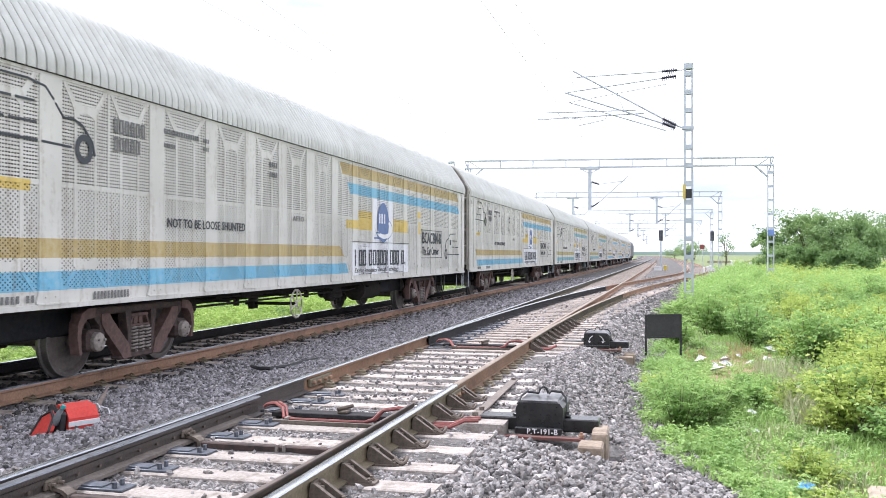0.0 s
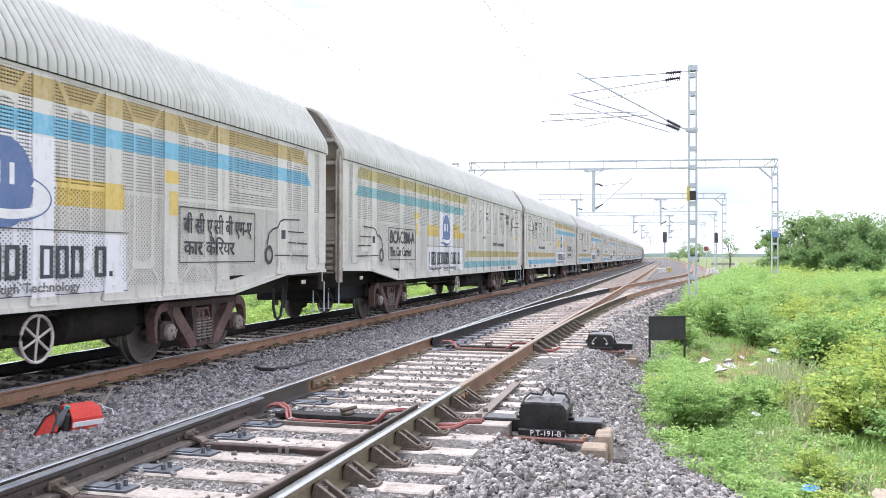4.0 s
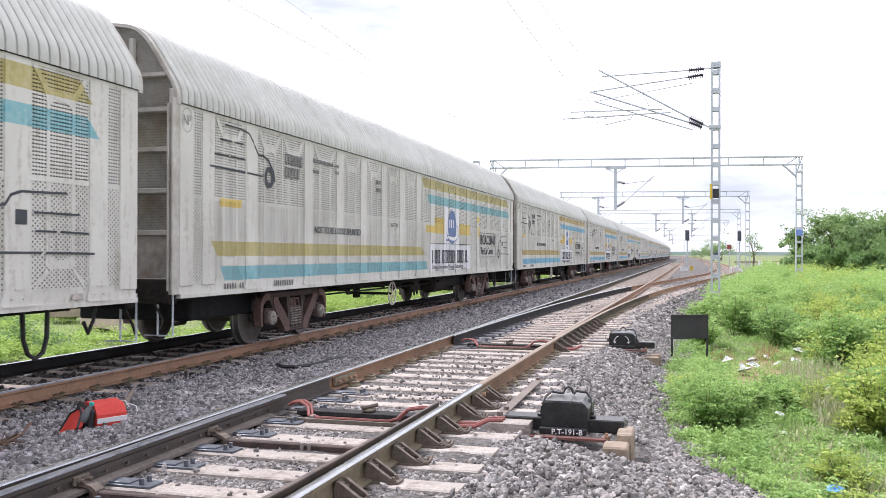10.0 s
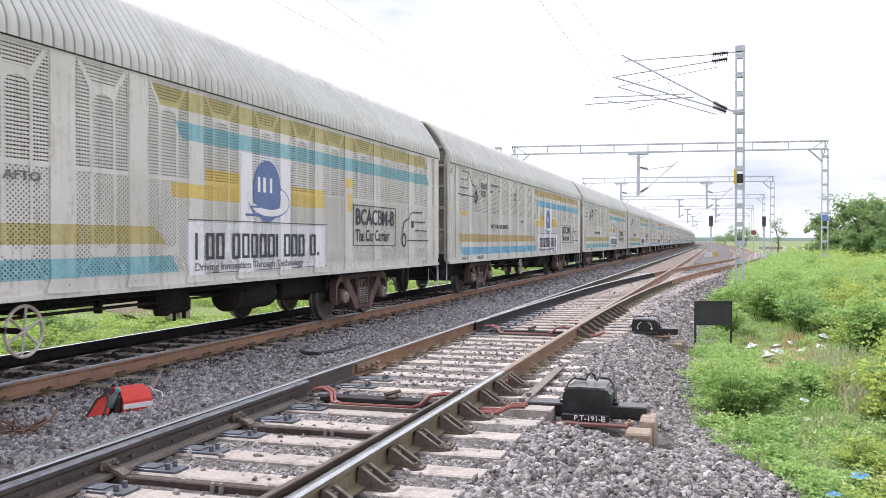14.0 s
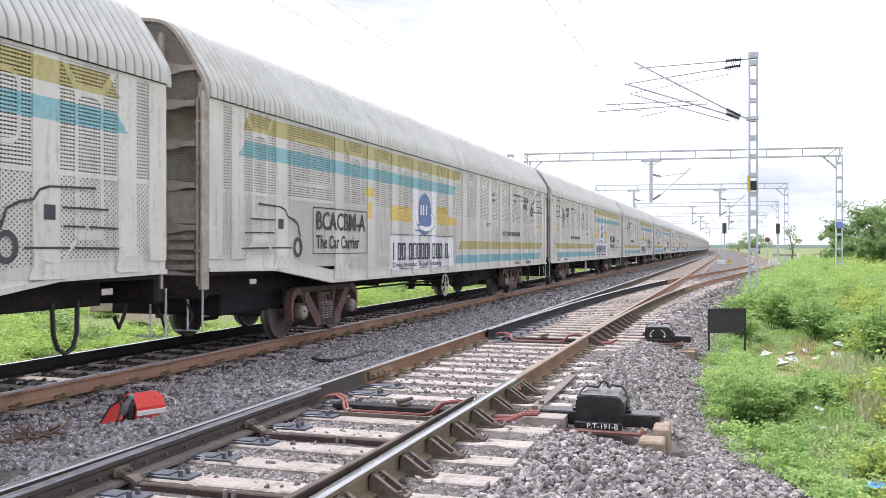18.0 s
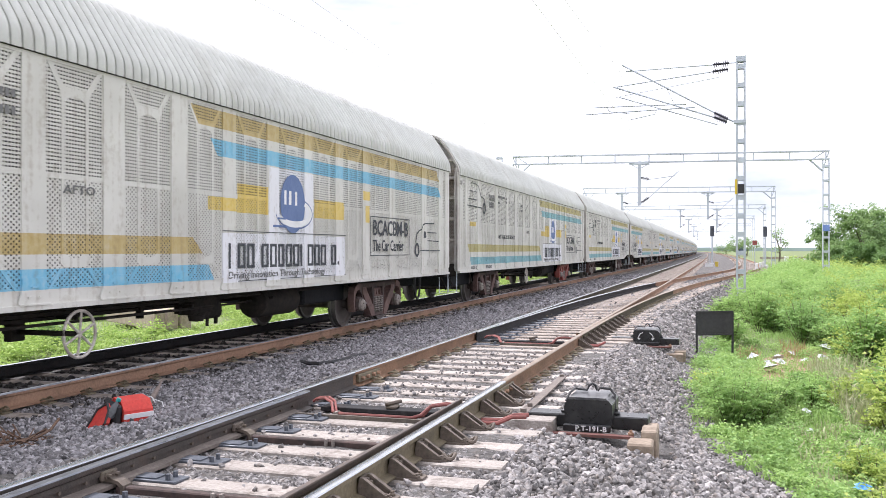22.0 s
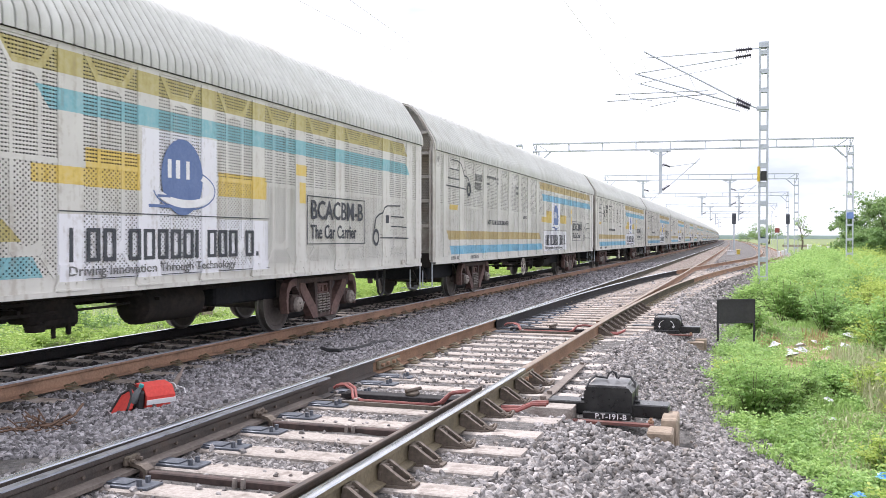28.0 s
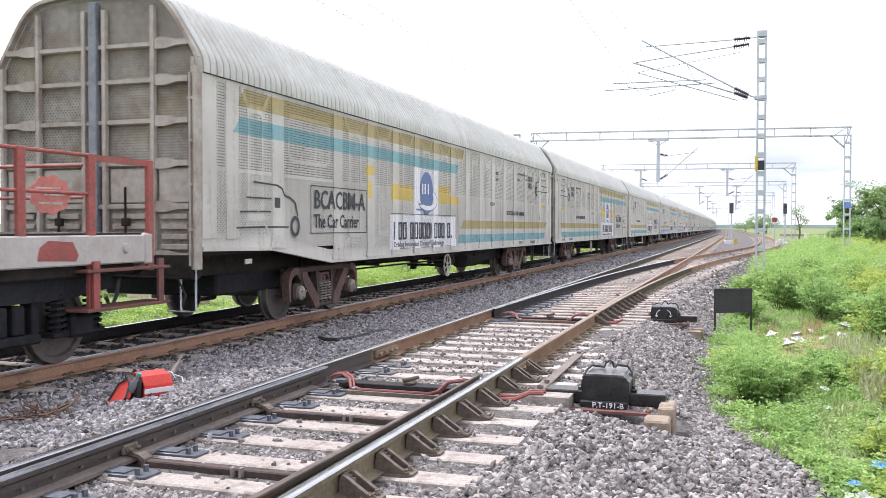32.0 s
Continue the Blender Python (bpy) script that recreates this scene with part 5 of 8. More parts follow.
    em = decal("emblem", [("disc", cy, 2.22, 0.43, 0.46)], NAVY, w, "indigo globe emblem with white sweep")
    decal("emblem_sweep", [("ring", cy + 0.06, 2.09, 0.62, 0.24, 0.1, -2.7, 0.9)], WHITE, em)
    decal("emblem_line", [("ring", cy + 0.06, 2.075, 0.65, 0.255, 0.02, -3.0, 1.1, 0), ("line", cy - 0.66, 1.86, cy - 0.2, 1.86, 0.035), ("line", cy - 0.5, 1.98, cy - 0.25, 1.98, 0.03)], NAVY, em)
    decal("emblem_mark", [("box", cy - 0.3, cy - 0.23, 2.2, 2.42), ("box", cy - 0.14, cy - 0.06, 2.2, 2.42), ("box", cy + 0.07, cy + 0.14, 2.2, 2.42)], WHITE, em, "three plain white bars")
    if flip:
        text_on("post_letter", "L", BODY1 - 2.06, 1.74, 0.155, 0.1, LETTER_DIM, w)
    cap = min(at(18.0), at(17.05))
    bars = [("box", cap + 0.062 * i, cap + 0.04 + 0.062 * i, 3.08, 3.15) for i in range(15)] + [("box", cap + 0.06 * i, cap + 0.04 + 0.06 * i, 2.9, 2.96) for i in range(5)]
    bars += [("box", cap + 1.04 + 0.06 * i, cap + 1.075 + 0.06 * i, z, z + 0.06) for i in range(3) for z in (2.96, 3.08)]
    far = min(at(14.75), at(14.42))
    bars += [("box", far + 0.08 * i, far + 0.05 + 0.08 * i, z, z + 0.08) for i in range(4) for z in (2.78, 2.95)]
    tagged(decal("capacity_lettering", bars, LETTER_DIM, w), kind="stuff")
    part("reflector", Geo().box(HW + 0.001, HW + 0.02, *sorted((at(1.0), at(1.18))), 0.98, 1.05, 0.006), CAPPAINT, w, "small pale reflector")
    return w


WAGON_LABEL = "tall dusty-white car-carrier wagon with faded ochre and blue bands"
LABEL_A = "car-carrier wagon with raised sloping end, ochre and blue bands"
MODEL = {"B": build_wagon("B", "F", 0, WAGON_LABEL), "Af": build_wagon("A", "F", 1, LABEL_A), "Ar": build_wagon("A", "R", -1, LABEL_A)}
FADED = {3, 4, 8, 12, 13, 15, 16, 17, 18, 19, 24, 26}      # wagons whose bands have faded to teal
wagons = []
used = set()
for i in range(27):
    kind = "Af" if i % 9 == 0 else "Ar" if i % 9 == 8 else "B"
    if kind in used:
        ob = copy_thing(MODEL[kind], Matrix.Identity(4))
    else:
        used.add(kind)
        ob = MODEL[kind]
    tagged(ob, group="wagons of the train")
    wagons.append(ob)
DULL = {21: "c", 25: "d", 26: "d"}                        # wagons grimier than the rest
for i in FADED | set(DULL):
    for o in wagons[i].children_recursive:
        if o.type == "MESH" and o.data.materials and o.data.materials[0].name.startswith("wagon_side"):
            nm = o.data.materials[0].name.split("_")
            o.material_slots[0].link = "OBJECT"
            o.material_slots[0].material = SIDE[(nm[2], DULL.get(i, "b"), None if nm[4] == "plain" else nm[4])]
for o in wagons[19].children_recursive:
    if o.type == "MESH" and o.parent.name.startswith("bogie") and o.data.materials[0] in (BOGIE, BOGIE_PALE) and min(v.co.y for v in o.data.vertices) > 11:
        o.material_slots[0].link = "OBJECT"
        o.material_slots[0].material = RED

# ---- locomotive and brake van ----
LOCO = surface("dark_locomotive_paint", (0.03, 0.04, 0.06), (0.06, 0.07, 0.10), 0.5, 0, 9, 1, (0.1, 0.08, 0.06), 0.5)
locomotive = thing("locomotive", "dark blue-grey electric locomotive at the train's head", "locomotive")
part("body", Geo().prism([(-1.5, 1.1), (1.5, 1.1), (1.52, 3.2), (1.3, 3.75), (-1.3, 3.75), (-1.52, 3.2)], 0.7, 20.0, "y"), LOCO, locomotive)
part("roof", Geo().box(-1.1, 1.1, 1.2, 19.4, 3.75, 4.0, 0.1), UNDER, locomotive)
part("underframe", Geo().box(-1.45, 1.45, 0.4, 20.2, 0.75, 1.1, 0.04), UNDER, locomotive)
for y in (4.2, 16.2):
    part("bogie", Geo().box(-1.2, 1.2, y - 2.3, y + 2.3, 0.3, 0.8, 0.1), UNDER, locomotive)
    for d in (-1.8, 0, 1.8):
        for sx in (-1, 1):
            part("wheel", Geo().lathe([(-0.07, 0.0001), (-0.07, 0.54), (0.06, 0.54), (0.06, 0.0001)], (sx * 0.87, y + d, 0.54), (sx, 0, 0), 20), WHEEL, locomotive)
part("window", Geo().box(-1.2, 1.2, 0.685, 0.705, 2.5, 3.1), BLACK, locomotive)
part("pantograph", Geo().bar((0, 5, 4.05), (0, 6.5, 4.7), 0.06, 0.06).bar((0, 6.5, 4.7), (0, 5.2, 5.4), 0.06, 0.06).box(-0.9, 0.9, 5.1, 5.3, 5.4, 5.45), UNDER, locomotive)

GREEN = surface("faded_green_paint", (0.05, 0.14, 0.07), (0.09, 0.2, 0.11), 0.6, 0, 12, 1, (0.12, 0.1, 0.07), 0.5)
SOLEBAR = surface("pale_grey_red_solebar", (0.36, 0.33, 0.31), (0.48, 0.45, 0.43), 0.7, 0, 12, 1, (0.32, 0.25, 0.23), 0.6)
TAILRED = surface("faded_salmon_red_plate", (0.42, 0.12, 0.10), (0.58, 0.22, 0.19), 0.6, 0, 20, 4, (0.35, 0.15, 0.12), 0.5)
brake_van = thing("brake_van", "guard's brake van with open end platform and red rails", "railway wagon")
V1 = 14.35                                              # front end of its frame
part("underframe", Geo().box(-1.35, 1.35, 0.45, V1 - 0.1, 0.95, 1.2, 0.02), UNDER, brake_van)
part("solebar", Geo().box(1.36, 1.46, 0.45, V1 - 0.05, 1.08, 1.4, 0.015), SOLEBAR, brake_van, "grey solebar with red patches")
part("headstock", Geo().box(-1.4, 1.46, V1 - 0.05, V1 + 0.1, 1.06, 1.42, 0.02), SOLEBAR, brake_van)
part("platform", Geo().box(-1.4, 1.4, 0.45, V1, 1.36, 1.42), UNDER, brake_van)
cabin = part("cabin", Geo().box(-1.42, 1.42, 3.4, 10.6, 1.42, 3.5, 0.03), GREEN, brake_van, "green guard's cabin")
part("cabin_roof", Geo().prism([(-1.5, 3.5), (1.5, 3.5), (1.3, 3.7), (0.6, 3.85), (-0.6, 3.85), (-1.3, 3.7)], 3.2, 10.8, "y"), DARK_GREY, cabin)
part("window", Geo().box(1.41, 1.43, 5.0, 5.8, 2.3, 2.9), BLACK, cabin)


def van_bogie(y):
    """A heavy black bogie with coil springs beside its axle boxes."""
    b = part("bogie", Geo().box(-0.95, 0.95, y - 0.25, y + 0.25, 0.45, 0.9, 0.03), BLACKGEAR, brake_van, "oily black bogie with coil springs")
    for sx in (-1, 1):
        x0, x1 = sorted((sx * 1.0, sx * 1.24))
        part("side_beam", Geo().prism([(y - 1.75, 0.8), (y - 1.0, 0.72), (y + 1.0, 0.72), (y + 1.75, 0.8), (y + 1.75, 0.98), (y - 1.75, 0.98)], x0, x1, "x"), BLACKGEAR, b)
        part("spring_plank", Geo().box(x0, x1 + 0.03 * sx, y - 0.62, y + 0.62, 0.3, 0.4, 0.02), BLACKGEAR, b)
        for dy in (-0.6, 0.6):
            part("hanger", Geo().box(x0 + 0.04, x1 - 0.04, y + dy - 0.05, y + dy + 0.05, 0.3, 0.8, 0.01), BLACKGEAR, b)
        for dy in (-0.35, -0.12, 0.12, 0.35):
            part("spring_box", Geo().box(x0 + 0.03, x1, y + dy - 0.08, y + dy + 0.08, 0.4, 0.7, 0.02), BLACKGEAR, b)
        for sy in (-1, 1):
            ya = y + sy * 1.22
            w = Geo().lathe([(-0.07, 0.0001), (-0.07, 0.36), (-0.06, 0.455), (-0.03, 0.462), (-0.02, 0.437), (0.062, 0.435), (0.062, 0.37), (0.03, 0.35), (0.02, 0.16), (0.05, 0.11), (0.05, 0.0001)], (sx * 0.8715, ya, 0.43), (sx, 0, 0), 28, False)
            part("wheel", w, WHEEL, b)
            part("axle_box", Geo().box(x0, x1 + 0.06 * sx, ya - 0.17, ya + 0.17, 0.3, 0.56, 0.04), BLACKGEAR, b)
            for dy in (-0.28, 0.28):
                part("coil_spring", Geo().pipe([(sx * 1.16 + 0.09 * math.cos(t), ya + dy + 0.09 * math.sin(t), 0.38 + 0.38 * t / 37.7) for t in [0.785 * i for i in range(49)]], 0.02, 5), BLACKGEAR, b)
                part("spring_core", Geo().tube((sx * 1.16, ya + dy, 0.32), (sx * 1.16, ya + dy, 0.8), 0.05, 8), BLACKGEAR, b)
            part("spring_seat", Geo().box(x0, x1, ya - 0.4, ya + 0.4, 0.32, 0.38, 0.01), BLACKGEAR, b)
            part("brake_block", Geo().box(sx * 0.82, sx * 0.92, ya - sy * 0.5 - 0.05, ya - sy * 0.5 + 0.05, 0.25, 0.6), BLACKGEAR, b)
    for sy in (-1, 1):
        part("axle", Geo().tube((-1.2, y + sy * 1.22, 0.43), (1.2, y + sy * 1.22, 0.43), 0.08, 10), WHEEL, b)


for y in (2.4, V1 - 2.1):
    van_bogie(y)
for y in (5.6, 7.2, 8.8):
    part("battery_box", Geo().box(0.4, 1.3, y - 0.6, y + 0.6, 0.45, 0.95, 0.03), BLACKGEAR, brake_van)
for x in (-1.42, 1.42):
    for y, z0 in ((V1 - 1.93, 1.12), (V1 - 0.93, 0.58), (V1 + 0.08, 0.98)):
        part("rail_post", Geo().box(x - 0.025, x + 0.03, y - 0.055, y + 0.055, z0, 2.27, 0.008), RED, brake_van, "weathered red rail post")
    part("hand_rail", Geo().tube((x, V1 - 4.0, 2.25), (x, V1 - 0.93, 2.25), 0.02).tube((x, V1 - 4.0, 1.84), (x, V1 - 0.93, 1.84), 0.018), RED, brake_van)
    part("hand_rail", Geo().bar((x, V1 - 0.93, 2.23), (x, V1 + 0.08, 2.23), 0.03, 0.07), RED, brake_van)
for z in (1.84, 2.23):
    part("end_rail", Geo().tube((-1.42, V1 + 0.05, z), (0.5, V1 + 0.05, z), 0.02), RED, brake_van)
part("door_panel", Geo().box(-0.9, -0.1, V1 - 2.4, V1 - 2.35, 1.42, 2.2, 0.01), RED, brake_van)
for z in (0.58, 1.0):
    part("step", Geo().box(1.15, 1.52, V1 - 1.1, V1 + 0.35, z, z + 0.035, 0.005), MAROON, brake_van, "worn maroon footboard")
for y in (V1 - 0.93, V1 + 0.2):
    part("step_hanger", Geo().box(1.47, 1.5, y - 0.05, y + 0.05, 0.58, 1.12), MAROON if y > V1 else RED, brake_van)
g = Geo()
scallop = [(0.2 + 0.012 * math.cos(9 * t)) for t in [2 * math.pi * i / 40 for i in range(40)]]
g.prism([(r * math.cos(2 * math.pi * i / 40), r * math.sin(2 * math.pi * i / 40)) for i, r in enumerate(scallop)], -0.008, 0.008, "x")
me = g.mesh("tail_board", TAILRED)
place_mesh(me, Matrix.Translation((1.24, V1 - 1.32, 1.82)) @ Matrix.Rotation(radians(-30), 4, "Z"))
tail = part("tail_board", me, TAILRED, brake_van, "round faded red plate with pale marks")
g = Geo().box(0.009, 0.013, -0.12, 0.12, -0.1, -0.075).box(0.009, 0.013, -0.15, 0.1, 0.06, 0.08).box(0.009, 0.013, -0.06, 0.14, -0.01, 0.012)
me = g.mesh("plate_mark", CAPPAINT)
place_mesh(me, Matrix.Translation((1.24, V1 - 1.32, 1.82)) @ Matrix.Rotation(radians(-30), 4, "Z"))
part("plate_mark", me, CAPPAINT, tail)
part("solebar_patch", Geo().prism([(V1 - 1.75, 1.15), (V1 - 1.2, 1.13), (V1 - 1.17, 1.2), (V1 - 1.25, 1.33), (V1 - 1.6, 1.35), (V1 - 1.72, 1.28)], 1.461, 1.464, "x"), RED, brake_van, "worn red patch on the solebar")
part("lamp_boss", Geo().lathe([(0, 0.06), (0.03, 0.05), (0.035, 0.0001)], (1.46, V1 - 0.4, 1.25), (1, 0, 0), 14), SOLEBAR, brake_van)
part("coupler", Geo().box(-0.14, 0.14, V1, V1 + 0.4, 0.86, 1.14, 0.04), UNDER, brake_van)
for x in (-0.95, 0.95):
    part("buffer", Geo().lathe([(0, 0.12), (0.3, 0.12), (0.3, 0.2), (0.36, 0.2)], (x, V1 + 0.08, 1.1), (0, 1, 0), 16), UNDER, brake_van)

# ---- plants ----
def leaf_material(name, c0, c1, through):
    m, ns, ls = nodes_of(name)
    tc = ns.new("ShaderNodeTexCoord")
    r = ns.new("ShaderNodeNewGeometry").outputs["Random Per Island"]
    ob = ns.new("ShaderNodeObjectInfo").outputs["Random"]
    n = noisen(ns, ls, tc.outputs["Object"], 3.0, 3.0)
    f = mathn(ns, ls, "ADD", mathn(ns, ls, "MULTIPLY_ADD", r, 0.5, mathn(ns, ls, "MULTIPLY", ob, 0.3)), mathn(ns, ls, "MULTIPLY_ADD", n, 0.5, -0.15))
    col = mixc(ns, ls, f, c0, c1)
    out = ns.new("ShaderNodeOutputMaterial")
    d = ns.new("ShaderNodeBsdfPrincipled")
    d.inputs["Roughness"].default_value = 0.55
    d.inputs["Specular IOR Level"].default_value = 0.3
    t = ns.new("ShaderNodeBsdfTranslucent")
    mx = ns.new("ShaderNodeMixShader")
    mx.inputs[0].default_value = through
    ls.new(col, d.inputs["Base Color"])
    ls.new(mixc(ns, ls, 0.5, col, (0.27, 0.42, 0.12)), t.inputs["Color"])
    ls.new(d.outputs[0], mx.inputs[1])
    ls.new(t.outputs[0], mx.inputs[2])
    ls.new(mx.outputs[0], out.inputs["Surface"])
    return m


LEAF = leaf_material("fresh_green_leaf", (0.145, 0.3, 0.078), (0.525, 0.7, 0.25), 0.43)
LEAF_Y = leaf_material("yellowish_leaf", (0.25, 0.35, 0.07), (0.62, 0.68, 0.18), 0.42)
LEAF_D = leaf_material("dark_tree_leaf", (0.075, 0.15, 0.05), (0.19, 0.31, 0.115), 0.36)
LEAF_MID = leaf_material("mid_green_leaf", (0.17, 0.31, 0.06), (0.58, 0.7, 0.19), 0.4)
LEAF_TREE = leaf_material("sunlit_tree_leaf", (0.10, 0.195, 0.075), (0.38, 0.50, 0.23), 0.4)
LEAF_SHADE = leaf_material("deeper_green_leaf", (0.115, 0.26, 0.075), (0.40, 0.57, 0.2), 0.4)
GRASSM = leaf_material("grass_blade", (0.15, 0.29, 0.07), (0.45, 0.61, 0.21), 0.4)
BARK = surface("grey_brown_bark", (0.09, 0.07, 0.05), (0.17, 0.14, 0.11), 0.9, 0, 14, 2)
prng = np.random.RandomState(11)


def leaf_array(base, way, length, width, droop=0.25):
    """Folded leaf blades: base points, directions, sizes; four corners each."""
    n = len(base)
    way = way / np.linalg.norm(way, axis=1)[:, None]
    side = np.cross(way, prng.normal(size=(n, 3)) * 0.6 + np.array([0, 0, 1.0]))
    side /= np.linalg.norm(side, axis=1)[:, None] + 1e-9
    tip = base + way * length[:, None]
    tip[:, 2] -= droop * length
    mid = base + way * (0.5 * length)[:, None]
    a = mid + side * (0.5 * width)[:, None] + np.array([0, 0, 1.0]) * (0.15 * width)[:, None]
    b = mid - side * (0.5 * width)[:, None] + np.array([0, 0, 1.0]) * (0.15 * width)[:, None]
    return np.stack([base, a, tip, b], 1)


def quad_mesh(name, quads, mat, extra=None):
    me = bpy.data.meshes.new(name)
    n = len(quads)
    me.vertices.add(4 * n)
    me.vertices.foreach_set("co", quads.reshape(-1).astype(np.float32))
    me.loops.add(4 * n)
    me.loops.foreach_set("vertex_index", np.arange(4 * n, dtype=np.int32))
    me.polygons.add(n)
    me.polygons.foreach_set("loop_start", (4 * np.arange(n)).astype(np.int32))
    me.update(calc_edges=True)
    me.materials.append(mat)
    return me


def shrub_leaves(radius, height, stems, node, leaflets, size):
    """Leaflets on arching stems; also the stems' paths."""
    base, way, length, paths = [], [], [], []
    for k in range(stems):
        a = prng.uniform(0, 2 * math.pi)
        r = radius * math.sqrt(prng.uniform(0.02, 1.0))
        top = height * (1.0 - 0.45 * (r / radius) ** 2) * prng.uniform(0.75, 1.05)
        p1 = np.array([r * math.cos(a), r * math.sin(a), top])
        p0 = np.array([0.15 * r * math.cos(a), 0.15 * r * math.sin(a), 0.0])
        paths.append((p0, p1))
        count = max(3, int(np.linalg.norm(p1 - p0) / node))
        for i in range(count):
            u = 0.18 + 0.84 * (i + prng.uniform(0, 0.6)) / count
            p = p0 + (p1 - p0) * np.array([u, u, u ** 0.8])
            az = prng.uniform(0, 2 * math.pi)
            out = np.array([math.cos(az), math.sin(az), prng.uniform(0.0, 0.7)])
            ln = size * prng.uniform(2.0, 3.2)
            perp = np.array([-out[1], out[0], 0.0])
            for j in range(leaflets):
                v = (j // 2 + 1) / (leaflets // 2 + 1)
                s = (1 if j % 2 else -1) if j < leaflets - 1 else 0
                base.append(p + out * ln * v)
                way.append(out * 0.45 + perp * s + np.array([0, 0, prng.uniform(-0.2, 0.2)]))
                length.append(size * prng.uniform(0.75, 1.25))
    base, way, length = np.array(base), np.array(way), np.array(length)
    return leaf_array(base, way, length, length * 0.52), paths


def shrub_mesh(radius, height, stems, mat, size=0.068):
    quads, paths = shrub_leaves(radius, height, stems, 0.054, 7, size)
    me = quad_mesh("shrub", quads, mat)
    return me, paths


SHRUBS = []
for r, h, s, m in ((0.42, 0.72, 20, LEAF), (0.5, 0.95, 24, LEAF), (0.36, 0.55, 17, LEAF), (0.5, 0.85, 22, LEAF_Y), (0.45, 0.65, 20, LEAF_Y), (0.55, 1.05, 26, LEAF), (0.46, 0.8, 21, LEAF_SHADE), (0.38, 0.55, 17, LEAF_SHADE)):
    me, paths = shrub_mesh(r, h, s, m)
    g = Geo()
    for p0, p1 in paths:
        g.tube(p0, p1, 0.007, 4, 0.003)
    SHRUBS.append((me, g.mesh("woody_base", BARK)))
TALL = (0.72, 0.95, 0.55, 0.85, 0.65, 1.05, 0.8, 0.55)
srng = random.Random(21)


def bare(x, y):
    """Open patches among the plants: a trodden strip and the grass by the ballast."""
    if 21.0 <= y < 28.5 and abs(x - 0.02 * y) < 0.42:
        return True
    if 15.2 < y < 21.0 and 0.02 * y - 0.1 < x < 0.075 * y:
        return True
    if ((x - 1.05 - 0.2 * (y - 16.5)) / 0.75) ** 2 + ((y - 17.0) / 3.0) ** 2 < 1:
        return True
    if ((x - 1.62) / 0.4) ** 2 + ((y - 8.5) / 0.9) ** 2 < 1 or (x > 1.25 and y < 7.9):
        return True
    return 8.6 < y < 15.5 and abs(x - 0.58 - 0.17 * (12.6 - y)) < 0.4


count = 0
spots = [(0.12, 10.6, 5), (0.42, 11.0, 5), (0.1, 11.3, 1), (0.68, 11.7, 1), (0.35, 11.7, 5), (-0.08, 11.9, 1), (0.2, 12.3, 5), (0.5, 12.5, 1), (0.15, 13.1, 0), (0.05, 14.2, 2), (1.72, 10.45, 4), (1.9, 10.7, 4), (0.3, 26.4, 1), (0.75, 26.6, 5), (0.05, 27.0, 0), (1.05, 27.0, 1), (0.5, 27.3, 2)]
y = 7.0
while count < 235:
    t = srng.random()
    y = 6.6 + 27 * t ** 0.8
    x = srng.uniform(shoulder(y) + 0.28, 0.27 * y + 1.2)
    if bare(x, y) or any((x - a) ** 2 + (y - b) ** 2 < 0.11 for a, b, _ in spots[-400:]):
        count += 0.02
        continue
    k = srng.choice((0, 1, 1, 2, 5, 6, 6, 7)) if srng.random() < 0.8 - 0.35 * (x > 0.11 * y) else srng.choice((3, 4))
    if x < shoulder(y) + 0.6 or y < 9.5:
        k = srng.choice((2, 0, 4, 7))
    spots.append((x, y, k))
    count += 1
for x, y, k in spots:
    s = srng.uniform(0.8, 1.15) * (0.6 if y < 9.5 else 1.0)
    if y < 19 and x < 0.12 * y:
        cap = 1.9 - 0.111 * y if x < 0.035 * y + 0.1 else min(0.6, 1.9 - 0.12 * y)
        s = min(s, cap / TALL[k])
    if y < 13.5 and 0.045 * y + 0.25 < x < 0.17 * y:
        s = min(s, 0.42 / TALL[k])
    if s < 0.2:
        continue
    ob = thing("shrub", "yellow-green leafy shrub among weeds" if k in (3, 4) else "fresh green leafy shrub with small paired leaflets", "shrub", group="shrubs beside the ballast")
    ob.matrix_basis = pose(x, y, ground_height(x, y) - 0.03, 0, 0, srng.uniform(0, 360)) @ Matrix.Diagonal((s, s, s * srng.uniform(0.85, 1.15), 1))
    part("leaves", SHRUBS[k][0], LEAF, ob)
    tagged(part("woody_base", SHRUBS[k][1], BARK, ob), kind="stuff")


def thicket(name, spots, label, size=0.1, stems=11, mat=LEAF):
    """Far undergrowth, too many plants to count."""
    all_q = []
    for x, y, z, r, h in spots:
        q, _ = shrub_leaves(r, h, stems, 0.16 if size > 0.05 else 0.05, 5, size)
        all_q.append(q + np.array([x, y, z]))
    me = quad_mesh(name, np.concatenate(all_q), mat)
    return tagged(new(name, me), label, "undergrowth", kind="stuff")


far = []
for i in range(520):
    y = 31 + 75 * srng.random() ** 1.5
    x = srng.uniform(shoulder(y) + 0.3, 0.27 * y + 2)
    far.append((x, y, ground_height(x, y), srng.uniform(0.4, 0.8), srng.uniform(0.5, 1.05)))
for i in range(170):
    y = 34 + 34 * srng.random()
    x = shoulder(y) + 0.35 + 2.6 * srng.random() ** 1.5
    far.append((x, y, ground_height(x, y), srng.uniform(0.4, 0.8), srng.uniform(0.75, 1.15)))
thicket("undergrowth", far, "dense light-green weeds beyond the ballast", 0.085, 16)
far = []
